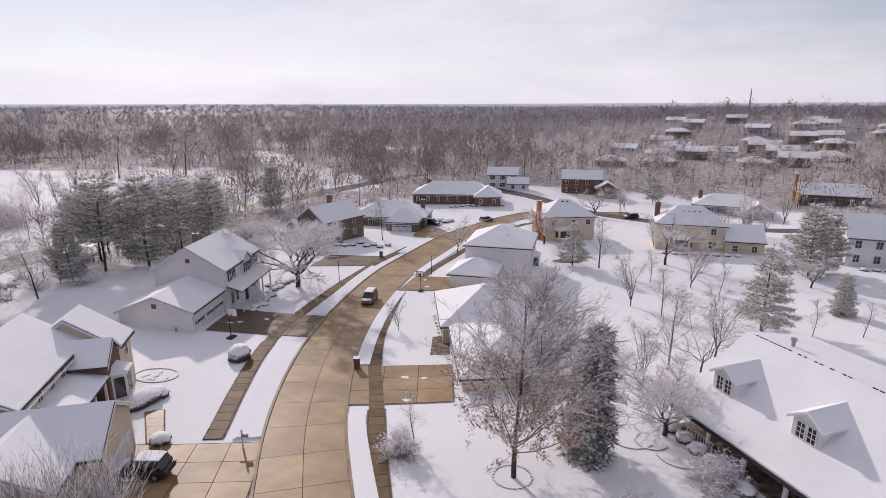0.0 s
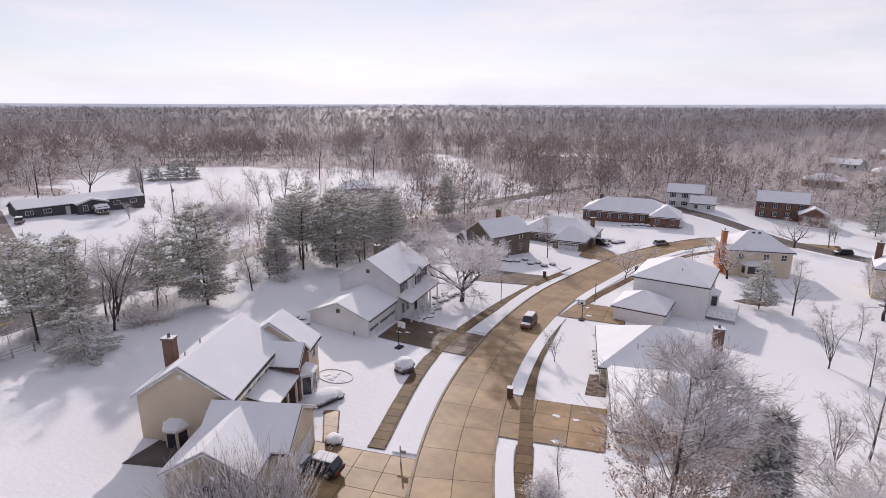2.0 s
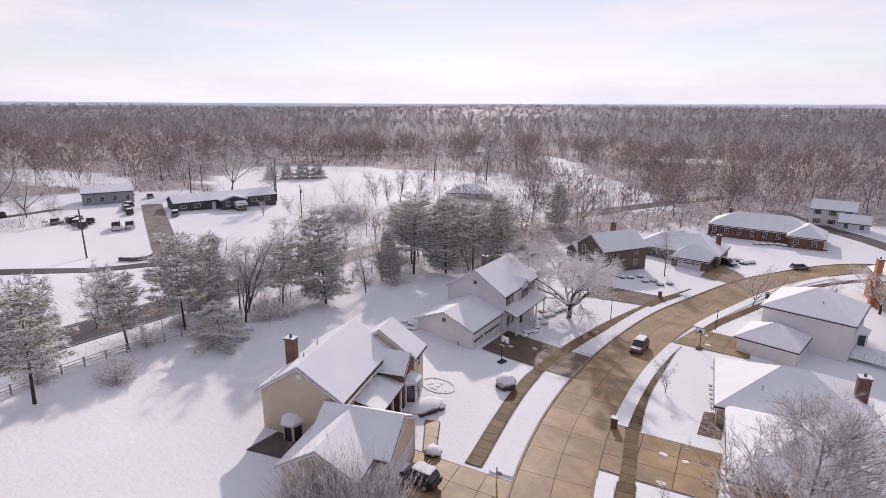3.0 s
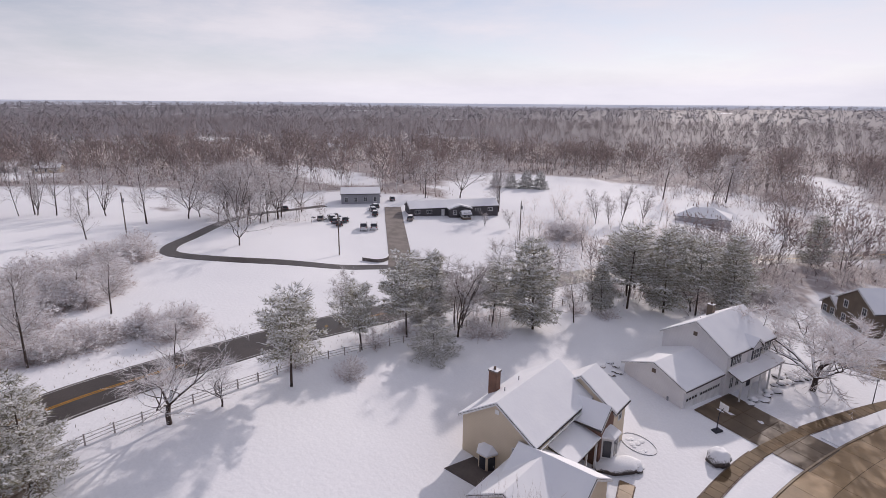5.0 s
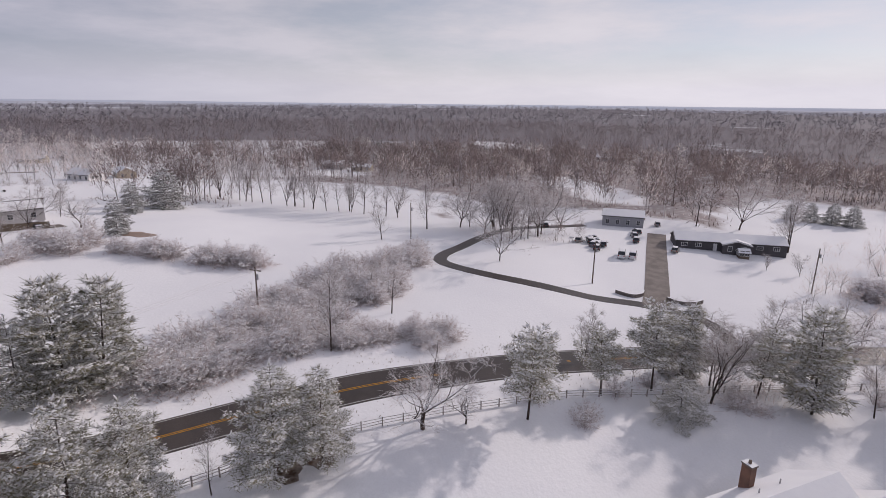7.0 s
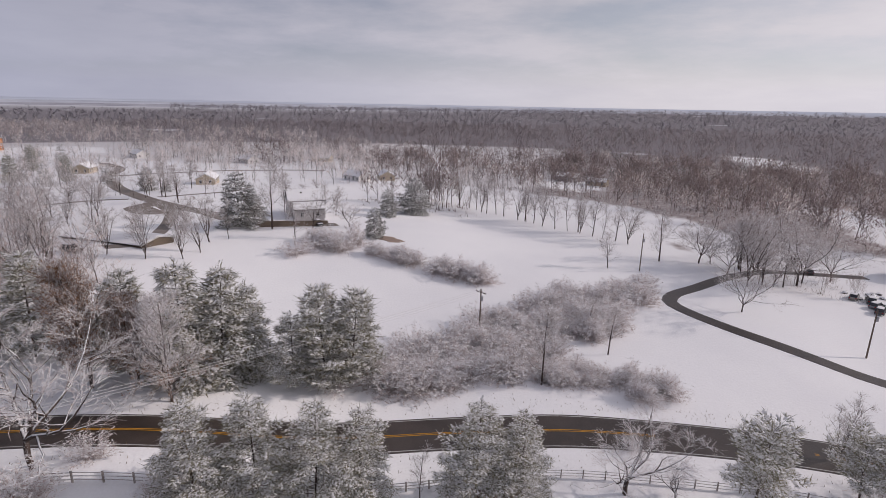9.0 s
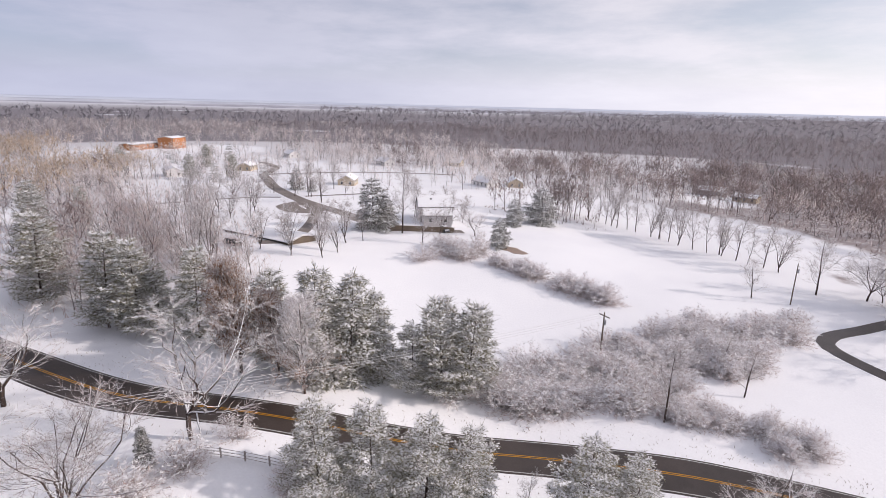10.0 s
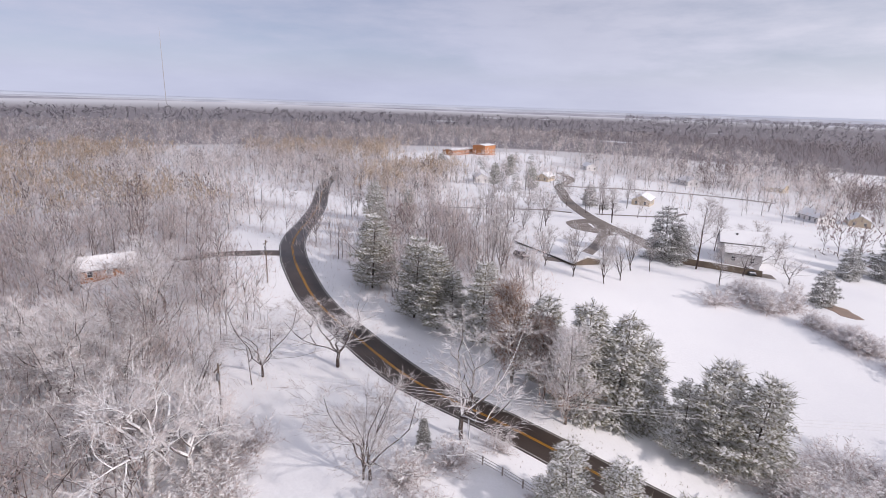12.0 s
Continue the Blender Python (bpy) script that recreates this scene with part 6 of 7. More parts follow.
def hip_house():
    h = house("house", "pale two-storey house with a hipped snowy roof and a garage", 11.5, 101.4, -2.9, -14.5)
    block(h, -6, 6, -6, 6, -1, 5.9, 3.0, kind="hip", wall=M_WHITE)
    block(h, -7.2, 0.8, -13.6, -6.02, -1, 2.5, 2.2, kind="hip", wall=M_WHITE)
    garage_door(h, "w", -7.2, -10.2, 0, 4.8)
    bay(h, "e", 6.0, 2.0, 0, 2.9, 3.0, 1.2, M_WHITE)
    for y in (-3.5, 2.0):
        window(h, "e", 6.0, y, 4.6, 0.9, 1.3)
        window(h, "w", -6.0, y, 4.4, 0.9, 1.3, True)
    for x, y, z in ((-0.6, 1.5, 8.5), (0.5, 0.4, 8.6), (2.5, -3.0, 7.3)):
        part("roof_box_vent", Shape().box(x - 0.3, x + 0.3, y - 0.25, y + 0.25, z - 0.5, z + 0.2), M_SHINGLE, h, "dark roof vent")
    vent(h, 1.4, -3.4, 7.6)
    d = part("deck", Shape().box(6.05, 10.6, -4.6, 1.2, 0.55, 0.75), M_ROOFSNOW, h, "snow-covered wooden deck")
    for k in range(7):
        x = 6.3 + k * 0.7
        part("baluster", Shape().box(x, x + 0.09, -4.6, -4.5, 0.75, 1.75), M_TRIM, d)
    for k in range(8):
        y = -4.4 + k * 0.78
        part("baluster", Shape().box(10.5, 10.6, y, y + 0.09, 0.75, 1.75), M_TRIM, d)
    part("handrail", Shape().box(6.05, 10.6, -4.62, -4.48, 1.75, 1.85).box(10.48, 10.62, -4.62, 1.2, 1.752, 1.852), M_TRIM, d, "white rail with snow")
    for x in (7, 10.4):
        part("deck_post", Shape().box(x - 0.08, x + 0.08, -4.5, -4.34, -0.6, 0.55), M_WOOD, d)


def low_house():
    h = house("house", "low beige house with big hipped snowy roofs behind a bare oak", 7.4, 64.0, -1.7, 4)
    block(h, -7.4, 8.2, 0.4, 13.2, -1, 2.5, 3.4, kind="hip", wall=M_BEIGE)
    block(h, -6.3, 7.2, -13.2, 0.38, -1, 2.45, 3.2, kind="hip", wall=M_BEIGE)
    garage_door(h, "w", -6.3, -10.0, 0.3, 4.8)
    for y in (3.5, 6.5, 10):
        window(h, "w", -7.4, y, 1.4, 1.2, 1.4, True)
    window(h, "w", -6.3, -3.5, 1.4, 1.0, 1.3)
    door(h, "w", -6.3, -1.5, 0.2)
    chimney(h, 7.2, 7.5, 2.0, 6.4, 1.2, 1.0)
    part("skylight", Shape().box(-1.6, -0.4, 9.0, 10.4, 4.4, 4.95), M_GREY, h, "roof skylight under snow")
    vent(h, -3.0, 3.0, 4.6)


def dormer(h, x, y, z, slope, w=2.3, deep=3.0):
    """A gabled dormer that faces -x; x: its front; z: its sill on the roof."""
    hh = 1.5
    d = part("dormer", Shape().extrude([(y - w / 2, z - 0.7), (y + w / 2, z - 0.7), (y + w / 2, z + hh), (y, z + hh + 0.75), (y - w / 2, z + hh)], "x", x, x + deep), M_WHITE, h, "gabled dormer")
    t = 0.75 / (w / 2)
    o = 0.3
    for n, lo, hi, mt, oo in (("roof", 0, 0.1, M_TRIM, o), ("snow_cover", 0.103, 0.26, M_ROOFSNOW, o - 0.04)):
        top = [(y - w / 2 - oo, z + hh - t * oo + hi), (y, z + hh + 0.75 + hi), (y + w / 2 + oo, z + hh - t * oo + hi)]
        bot = [(y + w / 2 + oo, z + hh - t * oo + lo), (y, z + hh + 0.75 + lo), (y - w / 2 - oo, z + hh - t * oo + lo)]
        part(n, Shape().extrude(top + bot, "x", x - 0.35, x + deep + 0.6), mt, d)
    for q in (-0.42, 0.42):
        window(h, "w", x, y + q, z + 0.72, 0.6, 1.2, False, 2, 3)
    part("flashing", Shape().box(x - 0.12, x + 0.6, y - w / 2 - 0.12, y + w / 2 + 0.12, z - 0.75, z - 0.28), M_SHINGLE, h, "dark flashing below the dormer")


def porch_house():
    h = house("house", "storey-and-a-half house with a long porch and two dormers", 31.6, 33.4, 0.2, 19)
    block(h, -7.6, 7.6, -10, 12.2, -1, 2.6, 5.2, wall=M_BEIGE, inset=(2.2, 0.4, 0, 0), over=0.35)
    part("rear_wall", Shape().extrude([(0.4, 5.0), (7.4, 2.4), (7.4, 6.0), (0.4, 7.2)], "y", -9.6, 11.8), M_BEIGE, h, "upper rear wall under a shallow roof")
    for n, lo, hi, mt in (("rear_roof", 0.0, 0.14, M_SHINGLE), ("snow_cover", 0.143, 0.3, M_ROOFSNOW)):
        part(n, Shape().extrude([(0.1, 7.81 + lo), (7.9, 6.25 + lo), (7.9, 6.25 + hi), (0.1, 7.81 + hi)], "y", -10.2, 12.4), mt, h)
    sl = 5.2 / 7.6
    for y in (9.5, 2.2):
        dormer(h, -5.25, y, 2.6 + sl * 2.35 + 0.3, sl, 2.2, 4.1)
    for k in range(7):
        y = 11.9 - k * 3.5
        part("porch_post", Shape().box(-7.55, -7.3, y - 0.13, y + 0.13, -0.4, 2.6), M_TRIM, h, "white square porch post")
    part("porch_floor", Shape().box(-7.7, -5.45, -10, 12.2, -0.5, 0.25), M_MULCH, h, "dark porch floor")
    part("porch_beam", Shape().box(-7.6, -7.25, -10, 12.2, 2.25, 2.52), M_TRIM, h, "white porch beam")
    part("gutter", Shape().box(-8.1, -7.97, -10.2, 12.4, 2.3, 2.42), M_DARK, h, "dark gutter along the porch")
    for y in (8.6, 4.6, -2.0):
        window(h, "w", -5.4, y, 1.5, 1.1, 1.5, True)
    door(h, "w", -5.4, 1.4, 0.25)
    rail = part("porch_rail", Shape().box(-7.5, -7.4, 7.7, 10.8, 1.1, 1.18), M_TRIM, h, "white porch rail")
    for k in range(10):
        part("baluster", Shape().box(-7.48, -7.42, 7.85 + k * 0.3, 7.92 + k * 0.3, 0.25, 1.1), M_TRIM, rail)
    part("flue", Shape().tube([(1.6, 9.2, 6.8), (1.6, 9.2, 8.3), (1.6, 9.2, 8.32), (1.6, 9.2, 8.55)], [0.16, 0.16, 0.26, 0.26], 8), M_METAL, h, "metal flue pipe")
    for x, y in ((0.9, 9.3), (1.3, 8.4), (2.2, 1.6)):
        part("roof_box_vent", Shape().box(x - 0.25, x + 0.25, y - 0.35, y + 0.35, 7.0, 7.95 - 0.19 * x), M_SHINGLE, h, "dark roof vent")
    ridge = Shape()
    for k in range(46):
        if thing_rng.random() < 0.7:
            ridge.box(-0.05, 0.05, -9 + 0.45 * k, -8.8 + 0.45 * k + thing_rng.uniform(0, 0.15), 7.9, 8.15)
    part("ridge_vent", ridge, M_SHINGLE, h, "dark ridge vent showing through the snow")


def sw_house():
    """The white house on the southern field: a lower front wing before a taller gabled body."""
    h = house("house", "white house with steep snowy roofs above a retaining wall", -149.2, -87.0, gz(-146, -84) + 0.7, -52)
    # the walls are white; their shade is put into the grey of M_PALE
    block(h, -5.6, 5.4, -5.0, 3.6, -1.5, 4.7, 2.7, axis="x", wall=M_PALE)
    block(h, -4.4, 4.4, 3.62, 9.0, -1.5, 3.0, 1.5, axis="x", wall=M_PALE)
    for x in (-3.6, 0.0, 3.4):
        window(h, "n", 3.6, x, 4.3, 0.9, 0.6)
    for x in (-2.4, 2.2):
        window(h, "n", 9.0, x, 1.4, 1.0, 1.2)
    for y in (-2.4, 1.0):
        window(h, "w", -5.6, y, 3.4, 0.9, 1.3)
    part("roof_box_vent", Shape().box(1.0, 1.5, 0.6, 1.1, 5.9, 7.0), M_SHINGLE, h, "dark roof vent")


def plain_house(label, x, y, turn, long, wide, high, rise, kind="gable", wall=M_BEIGE, front="s", wing=None, chim=None, chim_mat=M_BRICK, shutters=True, axis="x", base=0.0, garage=None, name="house", panes=True):
    """A house of one or two wings, with rows of windows on each storey."""
    h = house(name, label, x, y, gz(x, y) + base, turn)
    block(h, -long / 2, long / 2, -wide / 2, wide / 2, -1.5, high, rise, axis=axis, kind=kind, wall=wall)
    storeys = 2 if high > 4.2 else 1
    for k in range(storeys if panes else 0):
        z = 1.5 + 2.8 * k
        for side in "ns":
            n = max(2, int(long / 3.2))
            for i in range(n):
                window(h, side, wide / 2 * (1 if side == "n" else -1), -long / 2 + long * (i + 0.5) / n, z, 1.0, 1.4, shutters and side == front)
        for side in "ew":
            for i in range(2):
                window(h, side, long / 2 * (1 if side == "e" else -1), -wide / 2 + wide * (i + 0.5) / 2, z, 0.9, 1.3)
    if wing:
        x0, x1, y0, y1, wh, wr, wk, wa = wing
        block(h, x0, x1, y0, y1, -1.5, wh, wr, axis=wa, kind=wk, wall=wall)
        for i in range(2):
            window(h, "s", y0, x0 + (x1 - x0) * (i + 0.5) / 2, 1.4, 1.0, 1.3)
    if garage:
        garage_door(h, *garage)
    if chim:
        chimney(h, *chim, material=chim_mat)
    return h


cream_house()
white_house()
hip_house()
low_house()
porch_house()
plain_house("brown two-storey house with a gabled snowy roof", -27, 127, -36, 9.4, 12.5, 5.0, 3.0, wall=M_BROWN, axis="y", chim=(-3.4, 3, 5, 9.6), wing=(-9.0, -4.72, -6.0, 3.0, 2.6, 1.6, "gable", "y"), shutters=False)
plain_house("brown brick house with hipped snowy roofs and garage doors", -14, 149, -8, 20, 12, 2.9, 3.4, kind="hip", wall=M_BROWN, wing=(1.0, 9.0, -12.0, -6.02, 2.8, 3.0, "hip", "y"), chim=(8.2, 2, 2, 6.8), garage=("s", -12.0, 5, 0, 4.8), shutters=False)
plain_house("long dark-brick house under a broad snowy hip roof", 4, 186, -6, 27, 13, 2.9, 3.6, kind="hip", wall=M_BRICK, wing=(7.5, 16, -10, 2, 2.8, 2.8, "hip", "x"), chim=(-9, 2, 2, 7.2))
plain_house("white two-storey house with dark shutters by the woods", 24, 214, -8, 12, 8, 5.4, 2.4, wall=M_WHITE, wing=(2, 10, -8.5, -4.02, 2.7, 2.0, "gable", "x"))
plain_house("brown brick two-storey house with many windows", 54, 209, -12, 15, 9, 5.6, 2.8, wall=M_BRICK, wing=(5, 13, -9.5, -4.52, 2.9, 2.2, "gable", "y"))
ochre_end = plain_house("cream two-storey house with an orange brick end wall and chimney", 29.6, 130.2, 5, 12.4, 10, 5.6, 3.4, kind="hip", wall=M_CREAM, chim=(-6.7, -2.2, 0, 9.4, 0.9, 1.6), chim_mat=M_ORANGE, panes=False)
part("end_wall", Shape().box(-6.32, -6.2, -5.0, 5.0, -1.5, 5.4), M_ORANGE, ochre_end, "orange brick end wall")
bay(ochre_end, "s", -5.0, -1.2, 0.2, 2.8, 4.2, 1.1, M_CREAM)
for x in (-3.6, 1.2, 4.6):
    window(ochre_end, "s", -5.0, x, 4.5, 1.0, 1.2)
for x, y in ((-0.6, -0.7), (0.6, -0.7), (0.0, 0.6)):
    part("roof_box_vent", Shape().box(x - 0.25, x + 0.25, y - 0.3, y + 0.3, 8.0, 8.95), M_SHINGLE, ochre_end, "dark roof vent")
bay_house = plain_house("cream two-storey house with a bay window and garage wing", 55.5, 119, -17, 14, 9, 5.6, 3.4, kind="hip", wall=M_CREAM, wing=(7.02, 14.5, -5.5, 3, 3.0, 2.6, "gable", "x"), shutters=False, panes=False)
bay(bay_house, "s", -4.5, -1.6, 0.2, 2.7, 4.4, 1.2, M_CREAM)
window(bay_house, "s", -4.5, -4.4, 4.5, 1.6, 1.3, False, 3, 1)
window(bay_house, "s", -4.5, 4.6, 4.5, 1.0, 1.3)
window(bay_house, "s", -4.5, 4.6, 1.5, 1.6, 1.4)
chimney(bay_house, -6.6, 2.0, 3.0, 9.6)
for k in range(4):
    part("roof_box_vent", Shape().box(-1.6 + k * 1.1, -1.2 + k * 1.1, -1.6, -1.1, 7.4, 8.35), M_SHINGLE, bay_house, "dark roof vent")
plain_house("low house with a broad snowy roof and grey garage", 92, 172, -25, 20, 12, 2.9, 3.0, kind="hip", wall=M_GREY, wing=(4, 12, -12, -6.02, 2.7, 2.4, "gable", "y"), chim=(-8, 0, 3, 7.2))
ochre_gable = plain_house("brown house with an ochre gable end and brick chimney", 132.5, 182, -25, 20, 11, 3.4, 3.2, wall=M_BROWN, chim=(-10.4, 2, 0, 9.4, 1.0, 2.2), chim_mat=M_ORANGE)
part("end_wall", Shape().extrude([(-5.4, -1.4), (5.4, -1.4), (5.4, 3.4), (0, 6.5), (-5.4, 3.4)], "x", -10.14, -10.0), M_OCHRE, ochre_gable, "ochre gable wall")
plain_house("grey-white two-storey house with wide dark windows", 89, 101, -22, 20, 10, 5.6, 3.6, wall=M_WHITE, shutters=False)
HILL = [(86, 277, 0), (120, 358, 2), (110, 275, 6), (155, 360, 2), (168, 326, 4), (156, 271, 0), (178, 272, 7), (264, 374, 4), (237, 330, 3), (216, 510, 2), (207, 453, 5), (210, 368, 0), (190, 305, 1),
        (206, 290, 6), (252, 296, 5), (285, 332, 4), (300, 430, 2), (250, 470, 1), (330, 405, 6), (180, 420, 3), (300, 372, 0), (272, 305, 2), (143, 312, 1), (128, 320, 6), (232, 405, 5), (160, 400, 4), (198, 336, 7), (276, 420, 6), (318, 470, 4), (240, 365, 1)]
HILL_WALLS = (M_BEIGE, M_BROWN, M_WHITE, M_BRICK, M_CREAM, M_GREY, M_BEIGE, M_BRICK)
HILL_WORDS = ("beige", "brown", "white", "brick", "cream", "grey", "tan", "dark brick")
for x, y, k in HILL:
    plain_house(HILL_WORDS[k] + " hillside house under a snowy roof", x, y, -20 - 9 * (k % 3), 15 + k % 4, 11 + k % 2, 4.6 if k % 2 else 2.7, 2.6, kind="hip" if k % 3 == 0 else "gable", wall=HILL_WALLS[k], shutters=False, chim=(4, 1.5, 2, 8.2 if k % 2 else 6.2) if k % 3 else None)
ranch = plain_house("long low dark ranch house with a small gabled porch", -136, 104.5, 69, 29, 8, 2.6, 1.5, wall=M_CHARCOAL, front="s", shutters=False, panes=False, wing=(-2.5, 4.5, -6.4, -4.02, 2.5, 1.0, "gable", "y"))
for x in (-12.2, -8.4, 7.6, 11.8):
    window(ranch, "s", -4.0, x, 1.5, 1.5, 0.9, False, 3, 1)
door(ranch, "s", -4.02, -4.0, 0.0, M_TRIM)
plain_house("pale metal barn with a shallow snowy roof", -167, 88, 63, 13, 9, 3.4, 1.4, wall=M_GREY, shutters=False, name="barn")
plain_house("low flat-roofed house with a carport under bare trees", -98.5, -108, 88, 24, 9.5, 2.5, 1.0, wall=M_BROWN, shutters=False, base=-1.9, panes=False)
plain_house("low house under a pale snowy hip roof beyond the field", -93.5, 182, 24, 17, 11, 2.6, 2.6, kind="hip", wall=M_PALE, shutters=False, panes=False, base=-0.6)
sw_house()
plain_house("low house half hidden by trees", -352, -16, 75, 14, 9, 3.0, 2.2, wall=M_GREY, shutters=False)
plain_house("pale low house at the wood's edge", -338, 2, 75, 12, 8, 2.6, 1.6, wall=M_BEIGE, shutters=False)
plain_house("small orange brick house in the frosted woods", 8, -138, 8, 11, 8, 2.3, 1.9, wall=M_ORANGE, shutters=False)
plain_house("long orange brick school block with a flat snowy roof", -284, -419, 25, 19, 13, 8.5, 1.0, wall=M_ORANGE, shutters=False, name="school_building")
plain_house("low brick wing with a flat snowy roof", -260, -426, 22, 30, 12, 4.4, 0.8, wall=M_ORANGE, shutters=False, name="school_wing")
YARD_HOUSES = [(-208, -171, 0), (-314, -224, 2), (-353, -190, 4), (-264, -122, 2), (-280, -112, 0), (-225, -262, 0), (-180, -268, 2), (-300, -300, 2), (-400, 190, 2)]
for x, y, k in YARD_HOUSES:
    plain_house(HILL_WORDS[k] + " low house in a snowy yard", x, y, 30 + 17 * k, 13, 8, 2.8, 2.2, wall=HILL_WALLS[k], shutters=False)

# ---- things round the houses ----


def lump(seed, sub=3, rough=0.22, flat=0.8):
    """A lumpy dome one metre across, for snow-laden bushes and heaps."""
    bm = bmesh.new()
    bmesh.ops.create_icosphere(bm, subdivisions=sub, radius=0.5)
    for v in bm.verts:
        n = v.co.normalized()
        v.co *= 1 + rough * noise.noise(n * 2.3 + Vector((seed * 7.1, 0, 0))) + 0.5 * rough * noise.noise(n * 6.0 + Vector((0, seed * 3.3, 0)))
        v.co.z = max(v.co.z, -0.32) * flat + 0.3 * flat
    me = bpy.data.meshes.new("lump")
    bm.to_mesh(me)
    bm.free()
    return me


M_BUSH = mat("evergreen_under_snow", (0.06, 0.05, 0.045), (0.1, 0.08, 0.07), 3.0, 0.9, fine=7, bump=1.0, bump_scale=6, snow=(0.05, 0.45))
LUMPS = [lump(k) for k in range(4)]
for me in LUMPS:
    me.materials.append(M_BUSH)
    me.shade_smooth()


def bush(x, y, w, h, label="low clipped bush under a cap of snow", turn=0.0, long=1.0, group="snow-capped bushes"):
    ob = new("bush", LUMPS[thing_rng.randrange(4)])
    ob.matrix_world = pose(x, y, gz(x, y) - 0.05, 0, 0, turn) @ Matrix.Diagonal((w * long, w, h, 1))
    return tagged(ob, label, "bush", group)


bush(-29.4, 46.4, 2.7, 2.0, "long clipped hedge under thick snow by the front door", 60, 2.0)
bush(-28.2, 48.2, 1.6, 1.3)
bush(-27.2, 39.6, 1.7, 1.3)
bush(-24.2, 40.2, 1.7, 1.5, "round dark bush with a snow cap by the drive")
bush(-23.9, 57.8, 2.6, 2.9, "tall round bush under snow on the lawn")
for k in range(9):
    bush(-28.6 + thing_rng.uniform(-0.5, 0.7), 75.5 + k * 1.5, 1.1 + 0.3 * (k % 3), 0.7 + 0.2 * (k % 2), "small garden bush under snow by the porch")
for k in range(7):
    bush(-30 + k * 0.5, 88.5 + thing_rng.uniform(-1, 3), 1.3, 0.9, "garden bush under snow beside the porch steps")
for k in range(7):
    bush(0.0 - 0.15 * k, 66.5 + 1.4 * k, 1.2, 0.8, "low border plant under snow along the wall")
for k in range(6):
    bush(20.4 + 0.35 * k, 42.2 - 1.7 * k, 1.6, 1.3, "rounded bush under snow before the porch")
for k in range(8):
    bush(-24 + k * 1.6, 120 + thing_rng.uniform(-2, 2), 1.6, 1.2, "bush under snow by the brown house")
for k in range(8):
    bush(-4 + k * 0.9, 152 + thing_rng.uniform(-2, 2), 2.0, 1.5, "dark bush under snow by the brick house")
for k in range(10):
    bush(3 + k * 1.8, 176 + thing_rng.uniform(-1, 1), 1.7, 1.1, "border bush under snow before the long house")
for k in range(8):
    bush(48 + k * 2.0, 112.6 - k * 0.55, 1.4, 0.9, "foundation bush under snow")
for k in range(6):
    bush(79 + k * 1.8, 96.5 - k * 0.7, 1.4, 1.0, "foundation bush under snow")


def wheel(parent, x, y, r=0.34, w=0.22):
    t = Shape().tube([(x, y - w / 2, r), (x, y - w / 2 + 0.03, r), (x, y + w / 2 - 0.03, r), (x, y + w / 2, r)], [r * 0.9, r, r, r * 0.9], 16)
    ob = part("wheel", t, M_TYRE, parent, "black tyre")
    part("rim", Shape().tube([(x, y - w / 2 - 0.006, r), (x, y + w / 2 + 0.006, r)], [r * 0.6, r * 0.6], 12), M_METAL, ob, "metal wheel rim")


CAR_PAINT = {}


